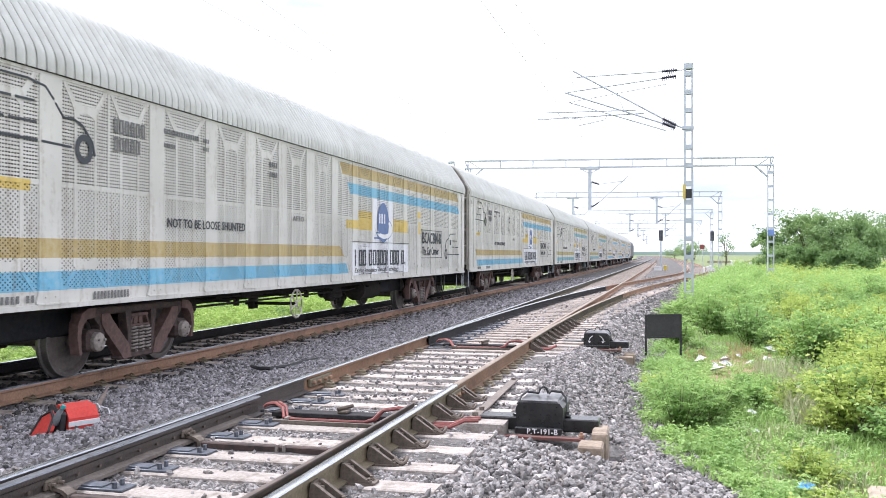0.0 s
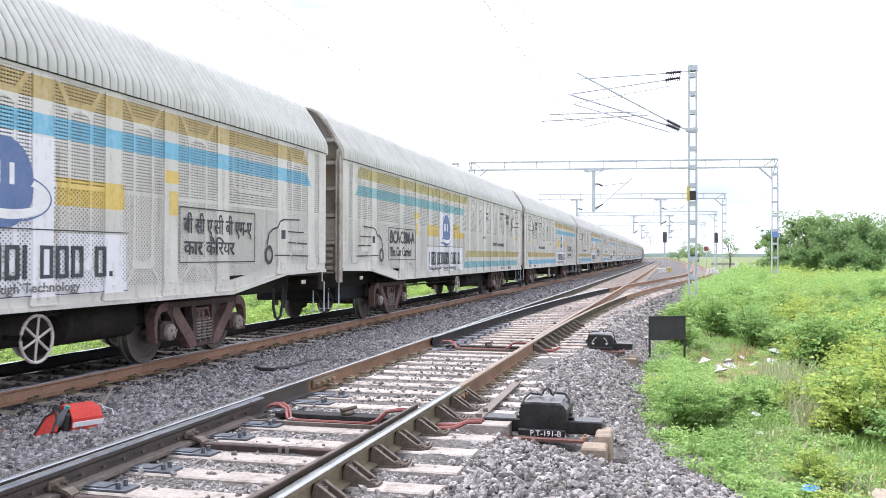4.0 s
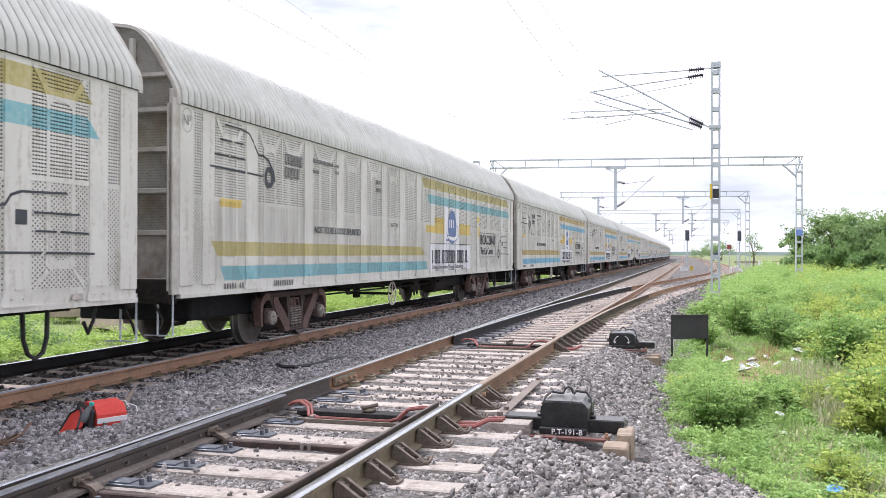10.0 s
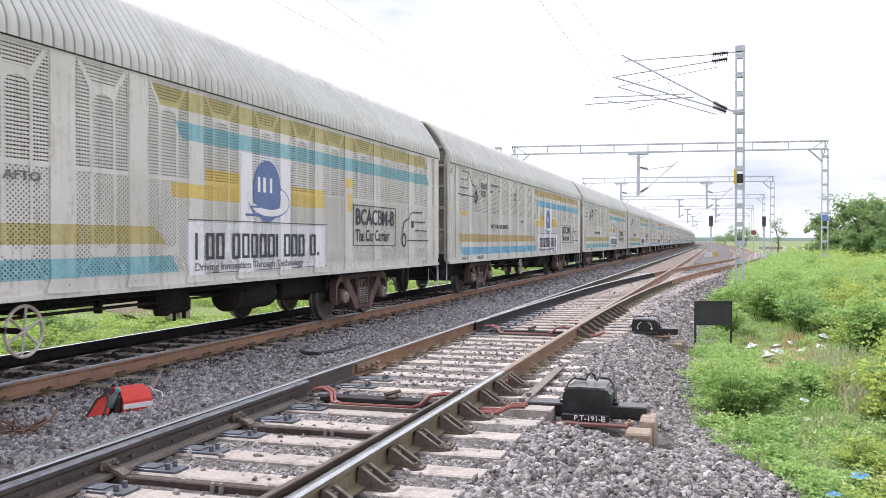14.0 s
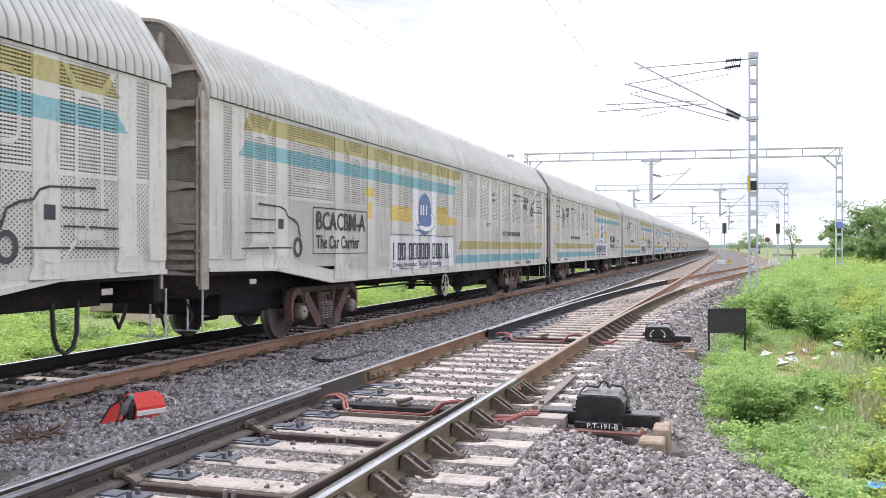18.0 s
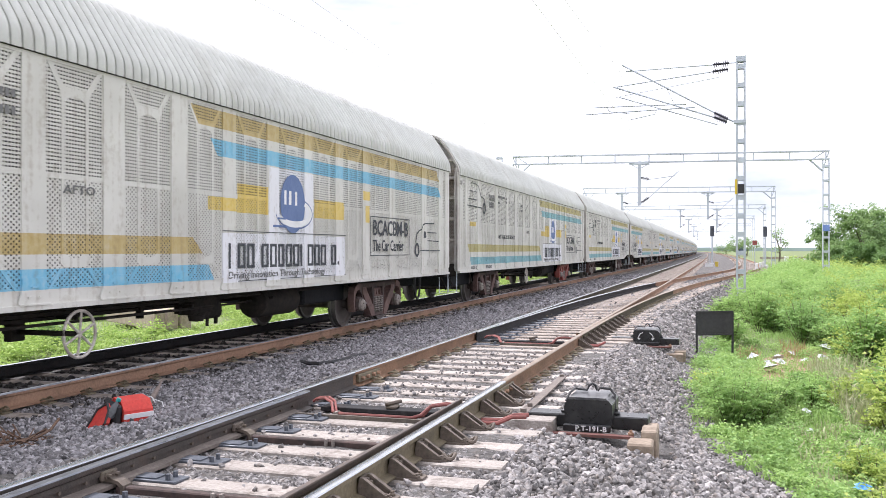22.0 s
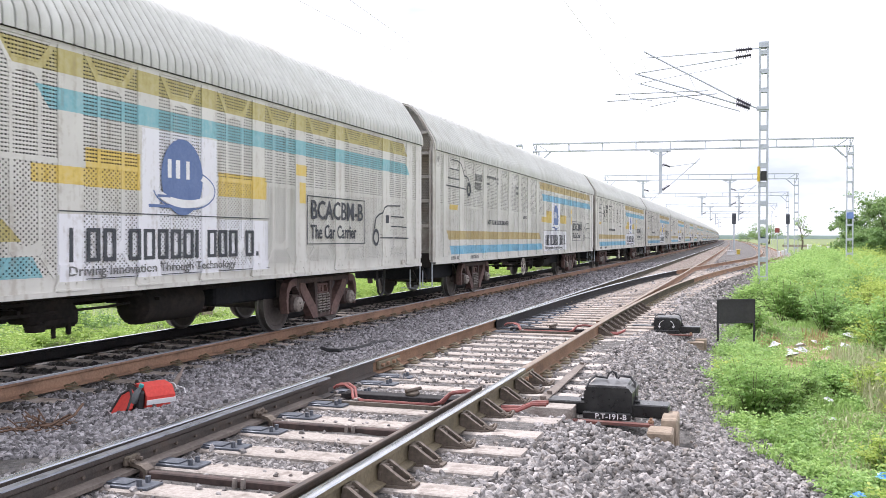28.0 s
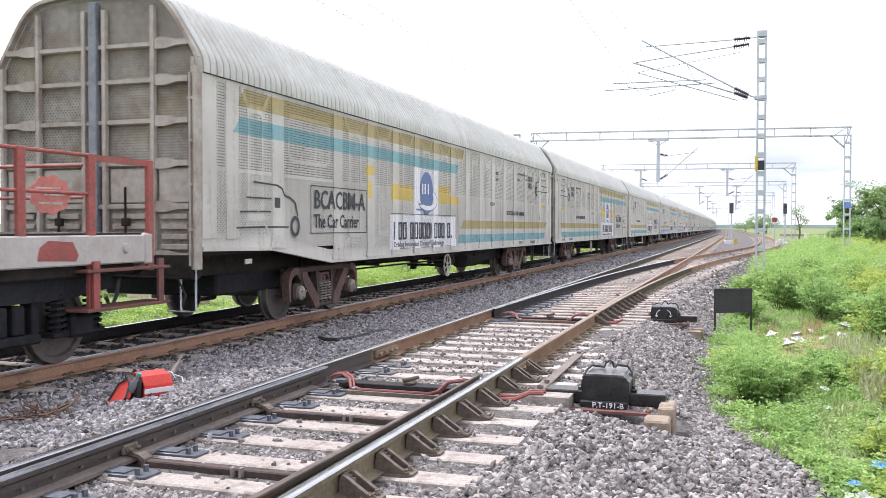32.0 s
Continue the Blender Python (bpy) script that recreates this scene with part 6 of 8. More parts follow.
for i in range(260):
    y = 40 + 90 * srng.random()
    x = srng.uniform(shoulder(y) + 3, 0.3 * y + 6)
    far.append((x, y, ground_height(x, y), srng.uniform(0.5, 1.0), srng.uniform(0.6, 1.2)))
thicket("undergrowth", far, "yellowish weeds among the greener plants", 0.1, 10, LEAF_Y)
far = []
for i in range(1300):
    y = 4 + 76 * srng.random() ** 1.3
    x = srng.uniform(-12.6 - 22 * srng.random() ** 0.8, -12.2)
    if (x + 16) ** 2 + (y - 22) ** 2 < 7 or (-15.5 < x and 15.5 < y < 21.5 and srng.random() < 0.85) or srng.random() < 0.15:
        continue
    far.append((x, y, ground_height(x, y), srng.uniform(0.3, 0.7), srng.uniform(0.25, 0.8)))
thicket("undergrowth", far, "bright green weeds on the far side of the line", 0.085, 11, LEAF_MID)
far = []
for i in range(420):
    y = 9 + 95 * srng.random() ** 1.2
    x = -13 - 22 * srng.random()
    if (x + 16) ** 2 + (y - 22) ** 2 < 9:
        continue
    far.append((x, y, ground_height(x, y), srng.uniform(0.4, 0.8), srng.uniform(0.4, 0.9)))
thicket("undergrowth", far, "darker bushes on the far side of the line", 0.1, 14, LEAF_D)
far = []
for i in range(900):
    y = 7 + 30 * srng.random()
    x = -10.1 - 10 * srng.random()
    if (x + 16) ** 2 + (y - 22.3) ** 2 < 8:
        continue
    far.append((x, y, ground_height(x, y), srng.uniform(0.22, 0.42), srng.uniform(0.12, 0.34)))
thicket("low_weeds", far, "low bright weeds covering the far verge", 0.06, 9, LEAF_MID)


def grass(name, count, area, label, hmin, hmax, seed, mat=GRASSM):
    r = np.random.RandomState(seed)
    x0, x1, y0, y1 = area
    y = y0 + (y1 - y0) * r.rand(count) ** 1.3
    e = np.array([shoulder(v) for v in y]) if x0 == 0 else np.full(count, x0)
    x = e - 0.05 + (x1 + (0.14 * y if x0 == 0 else 0)) * r.rand(count)
    thin = np.array([bare(a, b) and b > 13 for a, b in zip(x, y)]) & (r.rand(count) < 0.6)
    x, y = x[~thin], y[~thin]
    count = len(x)
    z = np.array([ground_height(a, b) for a, b in zip(x, y)]) - 0.01
    h = hmin + (hmax - hmin) * r.rand(count) ** 1.5
    a = r.rand(count) * 2 * math.pi
    lean = 0.2 + 0.7 * r.rand(count)
    d = np.stack([np.cos(a), np.sin(a), np.zeros(count)], 1)
    s = np.stack([-np.sin(a), np.cos(a), np.zeros(count)], 1) * (0.004 + 0.005 * r.rand(count))[:, None]
    p = np.stack([x, y, z], 1)
    up = np.array([0, 0, 1.0])
    mid = p + up * (0.6 * h)[:, None] + d * (0.25 * lean * h)[:, None]
    tip = p + up * (h * (1 - 0.35 * lean))[:, None] + d * (0.8 * lean * h)[:, None]
    return tagged(new(name, quad_mesh(name, np.stack([p - s, mid - s * 0.9, tip, mid + s], 1), mat)), label, "grass", kind="stuff")


low = []
for i in range(460):
    y = 6.8 + 14.5 * srng.random() ** 1.2
    x = srng.uniform(shoulder(y) - 0.02, shoulder(y) + 0.35 + 0.16 * y)
    if bare(x, y) and srng.random() < 0.75:
        continue
    low.append((x, y, ground_height(x, y), srng.uniform(0.1, 0.22), srng.uniform(0.08, 0.26)))
thicket("low_weeds", low[::2], "small fresh weeds at the ballast's edge", 0.042, 9, LEAF)
thicket("low_weeds", low[1::2], "small deeper green weeds at the ballast's edge", 0.05, 8, LEAF_SHADE)
grass("grass", 78000, (0, 2.0, 6.5, 26), "short fresh grass between ballast and shrubs", 0.05, 0.17, 8)
STRAW = leaf_material("dry_straw_blade", (0.30, 0.29, 0.16), (0.62, 0.60, 0.42), 0.3)
grass("dry_grass", 2600, (1.35, 0.9, 10.5, 15.5), "pale dry grass tufts among the shrubs", 0.2, 0.5, 31, STRAW)
grass("dry_grass", 1500, (0.75, 0.9, 7.6, 10.5), "pale dry grass tufts near the ballast", 0.08, 0.25, 32, STRAW)
BROWNSTRAW = leaf_material("orange_brown_dead_grass", (0.26, 0.15, 0.08), (0.5, 0.33, 0.19), 0.25)
grass("dry_grass", 900, (1.2, 0.5, 18.0, 19.8), "orange-brown dead grass in the trodden strip", 0.08, 0.3, 34, BROWNSTRAW)
grass("dry_grass", 700, (0.35, 0.4, 17.6, 19.2), "orange-brown dead grass by the ballast", 0.06, 0.22, 35, BROWNSTRAW)
grass("grass", 16000, (-19, 7.0, 5, 45), "rough grass on the far side of the line", 0.08, 0.3, 9, LEAF_MID)


def tree(x, y, height, spread, seed, mat=LEAF_TREE, leaves=9000, label="broad green tree with a dense uneven crown"):
    r = np.random.RandomState(seed)
    t = thing("tree", label, "tree", pose(x, y, ground_height(x, y) - 0.05), group="trees")
    trunk = Geo()
    trunk.pipe([(0, 0, 0), (0.08, 0.05, height * 0.22), (0.02, 0.1, height * 0.45)], 0.13 * height / 5, 8)
    part("trunk", trunk, BARK, t)
    limbs = []
    for k in range(12):
        a = k * 2.4 + r.rand()
        rr = spread * (0.35 + 0.65 * r.rand())
        limbs.append(np.array([rr * math.cos(a), rr * math.sin(a), height * (0.36 + 0.5 * r.rand() * (1.25 - 0.5 * rr / spread))]))
        part("limb", Geo().pipe([(0.03, 0.06, height * 0.3), tuple(limbs[-1] * np.array([0.45, 0.45, 0.8])), tuple(limbs[-1])], 0.03 * height / 5, 5), BARK, t)
    if leaves:
        clumps = []
        for L in limbs:
            for j in range(9):
                clumps.append(L + r.normal(size=3) * np.array([0.34, 0.34, 0.26]) * spread * 0.6)
        for j in range(9):
            clumps.append(np.array([r.normal() * 0.3 * spread, r.normal() * 0.3 * spread, height * (0.72 + 0.2 * r.rand())]))
        for j in range(8):
            clumps.append(np.array([r.normal() * 0.45 * spread, r.normal() * 0.45 * spread, height * (0.93 + 0.1 * r.rand())]))
        dense = np.array([1.0] * (len(clumps) - 8) + [0.3] * 8)
        pick = r.choice(len(clumps), leaves, p=dense / dense.sum())
        d = r.normal(size=(leaves, 3))
        d /= np.linalg.norm(d, axis=1)[:, None]
        size = spread * (0.1 + 0.12 * r.rand(len(clumps)))
        base = np.array(clumps)[pick] + d * (size[pick] * r.rand(leaves) ** 0.45)[:, None] * np.array([1.25, 1.25, 0.6])
        base[:, 2] = np.maximum(base[:, 2], height * 0.1)
        ln = 0.13 + 0.12 * r.rand(leaves)
        part("crown", quad_mesh("crown", leaf_array(base, d + r.normal(size=(leaves, 3)) * 0.5, ln, ln * 0.6), mat), mat, t)
    return t


SOIL = surface("reddish_bare_soil", (0.22, 0.13, 0.085), (0.38, 0.25, 0.17), 0.95, 0, 14, 2, (0.42, 0.34, 0.26), 0.4, 0.6, 0.02)
def soil_patch(cx, cy, rx, ry, lean, label):
    g = Geo()
    ring, rad = 28, 6
    for j in range(rad + 1):
        for i in range(ring):
            a = 2 * math.pi * i / ring
            q = j / rad * (1 + 0.22 * noise.noise((math.cos(a) * 2, math.sin(a) * 2, 7 + cx)))
            yy = cy + ry * q * math.sin(a)
            xx = cx + lean * (yy - cy) + rx * q * math.cos(a)
            g.v.append((xx, yy, ground_height(xx, yy) + 0.02 * (1 - q) + 0.006))
    for j in range(rad):
        for i in range(ring):
            g.f.append((j * ring + i, j * ring + (i + 1) % ring, (j + 1) * ring + (i + 1) % ring, (j + 1) * ring + i))
            g.s.append(True)
    tagged(new("bare_soil", g.mesh("bare_soil", SOIL)), label, "soil", kind="structure")


soil_patch(1.13, 16.9, 0.6, 2.9, 0.2, "trodden reddish bare soil between the shrubs")
soil_patch(1.62, 8.5, 0.4, 0.9, 0.1, "small patch of reddish bare soil by the shrubs")
slab = new("concrete_slab", Geo().box(-0.5, 0.55, -0.9, 0.6, -0.25, 0.0, 0.03).mesh("concrete_slab", CONCRETE_OLD))
slab.matrix_basis = pose(1.93, 7.1, -0.5, 2, -1, -8)
tagged(slab, "dusty pale concrete slab at the weeds' edge", "concrete slab")
tree(10.4, 75, 4.9, 2.6, 1, leaves=12000)
tree(13.2, 72, 4.5, 2.6, 2, leaves=11000)
tree(8.6, 82, 3.9, 1.2, 3, LEAF_D, 4500)
tree(8.3, 72, 1.9, 1.5, 13, LEAF_TREE, 6000, "low bushy green tree")
tree(14.5, 82, 5.0, 2.8, 4, leaves=10000)
tree(18.0, 78, 4.6, 2.8, 5, leaves=9000)
tree(9.6, 69, 2.2, 1.4, 6, LEAF_D, 7000, "low bushy green tree")
tree(12.0, 66, 2.0, 1.6, 7, LEAF_D, 7000, "low bushy green tree")
tree(4.3, 250, 5.6, 3.2, 8, leaves=4000)
tree(7.0, 262, 4.6, 3.0, 9, leaves=4000)
tree(1.6, 300, 4.4, 3.0, 10, leaves=3000)
tree(7.0, 120, 4.6, 1.1, 12, leaves=500, label="thin almost leafless tree")

# a low band of distant land
HAZE = surface("distant_hazy_land", (0.30, 0.38, 0.38), (0.38, 0.46, 0.46), 1.0, 0, 0.02, 0.004)
g = Geo()
pts = []
for i in range(121):
    a = radians(-75 + i * 1.25)
    d = 2100
    pts.append((d * math.sin(a), d * math.cos(a), 7 + 6 * noise.noise((i * 0.17, 2.0, 0)) + 3 * noise.noise((i * 0.7, 5.0, 0))))
for x, yy, z in pts:
    g.v += [(x, yy, -3), (x, yy, z), (x * 1.05, yy * 1.05, -3)]
for i in range(120):
    k = 3 * i
    g.f += [(k, k + 1, k + 4, k + 3), (k + 1, k + 2, k + 5, k + 4)]
    g.s += [True, True]
tagged(new("backdrop", g.mesh("backdrop", HAZE)), "low hazy blue-green land on the horizon", "distant land", kind="structure")

# ---- overhead line: masts, portals, wires ----
def lattice(parent, x, y, z0, z1, w=0.215, d=0.2, mat=None, step=0.55):
    """A mast of two channels joined by batten plates."""
    mat = mat or GALV
    for sx in (-1, 1):
        part("channel", Geo().box(x + sx * w / 2 - 0.03, x + sx * w / 2 + 0.03, y - d / 2, y + d / 2, z0, z1), mat, parent)
    z = z0 + 0.35
    while z < z1:
        part("batten", Geo().box(x - w / 2 + 0.02, x + w / 2 - 0.02, y - d / 2 - 0.006, y + d / 2 + 0.006, z - 0.07, z + 0.07), mat, parent)
        z += step


def insulator(parent, p0, p1, r=0.1, discs=7):
    p0, p1 = Vector(p0), Vector(p1)
    d = (p1 - p0).length
    prof = [(0, 0.03)]
    for i in range(discs):
        a = d * (i + 0.3) / discs
        prof += [(a, 0.03), (a + 0.1 * d / discs, r), (a + 0.4 * d / discs, r * 0.92), (a + 0.5 * d / discs, 0.035)]
    prof.append((d, 0.03))
    return part("insulator", Geo().lathe(prof, p0, p1 - p0, 12), INSUL, parent, "brown porcelain insulator")


def cantilever(parent, x, y, reach, ztop=6.88, zlow=5.12, side=-1):
    """Tubes that hold the wires over a track; side -1 reaches to the left."""
    s = side
    insulator(parent, (x + s * 0.33, y, ztop), (x + s * 0.78, y, ztop - 0.02))
    part("link", Geo().tube((x + s * 0.1, y, ztop), (x + s * 0.34, y, ztop), 0.02).tube((x + s * 0.1, y, zlow - 0.02), (x + s * 0.37, y, zlow + 0.1), 0.025), GALV, parent)
    part("stay_tube", Geo().tube((x + s * 0.6, y, ztop - 0.02), (x + s * reach * 0.97, y, ztop - 0.08), 0.02), GALV, parent)
    insulator(parent, (x + s * 0.36, y, zlow + 0.1), (x + s * 0.75, y, zlow + 0.31))
    part("bracket_tube", Geo().tube((x + s * 0.66, y, zlow + 0.26), (x + s * reach, y, ztop + 0.12), 0.026), GALV, parent)
    part("register_tube", Geo().tube((x + s * 1.55, y, 5.72), (x + s * (reach + 0.85), y, 5.74), 0.02), GALV, parent)
    part("steady_arm", Geo().pipe([(x + s * (reach + 0.45), y, 5.72), (x + s * (reach + 0.4), y, 5.6), (x + s * (reach - 0.25), y, 5.5)], 0.014), GALV, parent)
    part("dropper", Geo().tube((x + s * (reach * 0.55), y, 5.72), (x + s * (reach * 0.62), y, ztop - 0.62), 0.01), GALV, parent)


mast = thing("overhead_line_mast", "galvanised lattice mast with twin cantilevers and insulators", "mast")
MX, MY = 0.575, 28.1
lattice(mast, MX, MY, -0.75, 7.05)
part("footing", Geo().box(MX - 0.16, MX + 0.16, MY - 0.2, MY + 0.2, -0.8, -0.19, 0.03), CONCRETE_OLD, mast)
part("cap_plate", Geo().box(MX - 0.145, MX + 0.145, MY - 0.13, MY + 0.13, 6.88, 7.06, 0.01), GALV, mast)
part("bracket_plate", Geo().box(MX - 0.2, MX + 0.15, MY - 0.13, MY + 0.13, 5.07, 5.18, 0.01), GALV, mast)
cantilever(mast, MX, MY, 3.45)
part("jumper_loop", Geo().pipe([(MX - 3.75, MY, 6.05), (MX - 4.0, MY - 0.1, 6.5), (MX - 3.85, MY - 0.1, 7.1), (MX - 3.7, MY, 7.25), (MX - 3.65, MY, 6.9), (MX - 3.78, MY, 6.5)], 0.008, 4), WIRE, mast)
part("steady_arm", Geo().pipe([(MX - 3.3, MY + 0.3, 5.35), (MX - 2.5, MY + 0.3, 5.5), (MX - 2.45, MY + 0.3, 5.62)], 0.014), GALV, mast)
part("stay_tube", Geo().tube((MX - 0.6, MY + 0.4, 6.55), (MX - 3.7, MY + 0.45, 6.1), 0.012), GALV, mast)
part("bracket_tube", Geo().tube((MX - 0.66, MY + 0.4, 5.12), (MX - 3.6, MY + 0.45, 6.1), 0.018), GALV, mast)
insulator(mast, (MX - 0.35, MY + 0.25, 6.75), (MX - 0.8, MY + 0.25, 6.7))
part("stay_tube", Geo().tube((MX - 0.6, MY + 0.25, 6.72), (MX - 3.65, MY + 0.3, 6.4), 0.02), GALV, mast)
insulator(mast, (MX - 0.38, MY + 0.25, 5.16), (MX - 0.76, MY + 0.25, 5.33))
part("bracket_tube", Geo().tube((MX - 0.66, MY + 0.25, 5.29), (MX - 3.75, MY + 0.3, 6.4), 0.026), GALV, mast)
part("register_tube", Geo().tube((MX - 1.3, MY + 0.3, 5.66), (MX - 4.6, MY + 0.3, 5.58), 0.02), GALV, mast)
SIGNY = surface("yellow_plate", (0.6, 0.42, 0.03), (0.7, 0.5, 0.05), 0.5)
part("mast_plate", Geo().box(MX - 0.17, MX - 0.1, MY - 0.14, MY - 0.11, 2.98, 3.42), SIGNY, mast, "yellow number plate")
part("mast_plate", Geo().box(MX - 0.08, MX + 0.09, MY - 0.14, MY - 0.11, 3.0, 3.28), BLACK_MATT, mast, "black plate on the mast")


def portal(y, xl, xr, top, drops, skew=0.0):
    """A portal over the tracks; its left leg stands skew metres further on."""
    n = 9 if y < 150 else 4
    p = thing("overhead_line_portal", "galvanised steel portal spanning the tracks", "portal", group="overhead line portals")
    o = bend(y)
    w = 0.36

    def deep(x):
        return y + skew * (xr - x) / (xr - xl)

    for x in (xl, xr):
        lattice(p, x + o, deep(x), -0.9, top - 0.5, w, 0.3, step=0.9 if y < 150 else 3.0)
        part("footing", Geo().box(x + o - 0.4, x + o + 0.4, deep(x) - 0.4, deep(x) + 0.4, -0.95, -0.4, 0.03), CONCRETE_OLD, p)
    for z in (top - 0.05, top - 0.56):
        part("beam_chord", Geo().bar((xl + o - 0.2, deep(xl - 0.2), z), (xr + o + 0.2, deep(xr + 0.2), z), 0.3, 0.085), GALV, p)
    for i in range(n + 1):
        x = xl + (xr - xl) * i / n
        part("beam_web", Geo().box(x + o - 0.03, x + o + 0.03, deep(x) - 0.1, deep(x) + 0.1, top - 0.56, top - 0.06), GALV, p)
    for x, s in ((xl, 1), (xr, -1)):
        d = deep(x)
        part("knee_brace", Geo().bar((x + o + s * 0.15, d, top - 1.35), (x + o + s * 1.0, d - s * 0.05 * skew, top - 0.56), 0.12, 0.09).bar((x + o + s * 0.15, d, top - 0.12), (x + o + s * 0.8, d - s * 0.04 * skew, top - 0.56), 0.08, 0.06).bar((x + o - s * 0.18, d, top - 0.1), (x + o + s * 0.12, d, top - 1.0), 0.08, 0.06), GALV, p)
    for x in drops:
        d = deep(x)
        part("drop_post", Geo().box(x + o - 0.11, x + o + 0.11, d - 0.1, d + 0.1, top - 3.4, top - 0.5), GALV, p)
        part("drop_plate", Geo().box(x + o - 0.65, x + o + 0.65, d - 0.16, d + 0.16, top - 0.72, top - 0.6).bar((x + o - 0.5, d, top - 0.72), (x + o - 0.1, d, top - 0.95), 0.1, 0.05).bar((x + o + 0.5, d, top - 0.72), (x + o + 0.1, d, top - 0.95), 0.1, 0.05), GALV, p)
        insulator(p, (x + o + 0.12, d, top - 1.55), (x + o + 0.6, d, top - 1.7), 0.12)
        insulator(p, (x + o + 0.12, d, top - 3.2), (x + o + 0.6, d, top - 2.9), 0.12)
        part("stay_tube", Geo().tube((x + o + 0.6, d, top - 1.7), (x + o + 2.3, d, top - 1.5), 0.025), GALV, p)
        part("bracket_tube", Geo().tube((x + o + 0.6, d, top - 2.9), (x + o + 2.5, d, top - 1.2), 0.03), GALV, p)
    return p


near_portal = portal(62.0, -13.2, 6.4, 7.68, [-5.1], -2.2)
ENAMEL = surface("blue_enamel_plate", (0.12, 0.2, 0.5), (0.2, 0.3, 0.62), 0.4)
part("number_plate", Geo().box(6.2, 6.6, 61.8, 61.83, 2.55, 2.95, 0.01), ENAMEL, near_portal, "blue enamel plate on the leg")
side_mast = thing("overhead_line_mast", "galvanised lattice mast standing beside the portal", "mast")
lattice(side_mast, -14.3, 59.6, -0.9, 7.6, 0.4, 0.3, step=0.9)
portal(98.0, -13.6, 5.2, 7.9, [-9.8, -1.2], -2.5)
portal(141.0, -14.0, 6.4, 8.1, [-5.6, -0.3])
portal(186.0, -14.0, 6.6, 8.1, [-5.6, -0.3])
portal(240.0, -14.0, 8.0, 8.1, [-5.6])
portal(310.0, -16.0, 9.0, 8.1, [-5.6])
portal(420.0, -20.0, 14.0, 8.1, [])


def wires(cx, spans, zc=5.5, zm=6.9):
    """Contact wire, messenger wire and droppers over one track."""
    t = thing("overhead_wire", "thin grey contact and messenger wires above the track", "overhead wire", group="overhead wires")
    c, m = [], []
    for y0, y1 in zip(spans[:-1], spans[1:]):
        pts, low = [], []
        for i in range(9):
            u = i / 8
            y = y0 + (y1 - y0) * u
            pts.append((cx + bend(y), y, zm - 0.95 * (4 * u * (1 - u)) * min(1, (y1 - y0) / 55)))
            low.append((cx + bend(y), y, zc))
        m += pts[1 if m else 0:]
        c += low[1 if c else 0:]
        for i in range(1, 8, 1 if y1 < 70 else 2):
            part("dropper", Geo().tube(low[i], pts[i], 0.003, 3), WIRE, t)
    part("contact_wire", Geo().pipe(c, 0.006, 4), WIRE, t)
    part("messenger_wire", Geo().pipe(m, 0.006, 4), WIRE, t)


wires(NEAR_X, [-30, 28.1, 62, 98, 141, 186, 240, 310])
wires(TRAIN_X + 0.1, [-40, 8, 62, 98, 141, 186, 240, 310], 5.78, 6.9)

# ---- point machines, rods, signs and other trackside things ----
BLACK_WORN = surface("worn_black_lid", (0.02, 0.02, 0.022), (0.09, 0.09, 0.095), 0.32, 0, 9, 2, (0.3, 0.29, 0.28), 0.6, 0.15, 0.004)


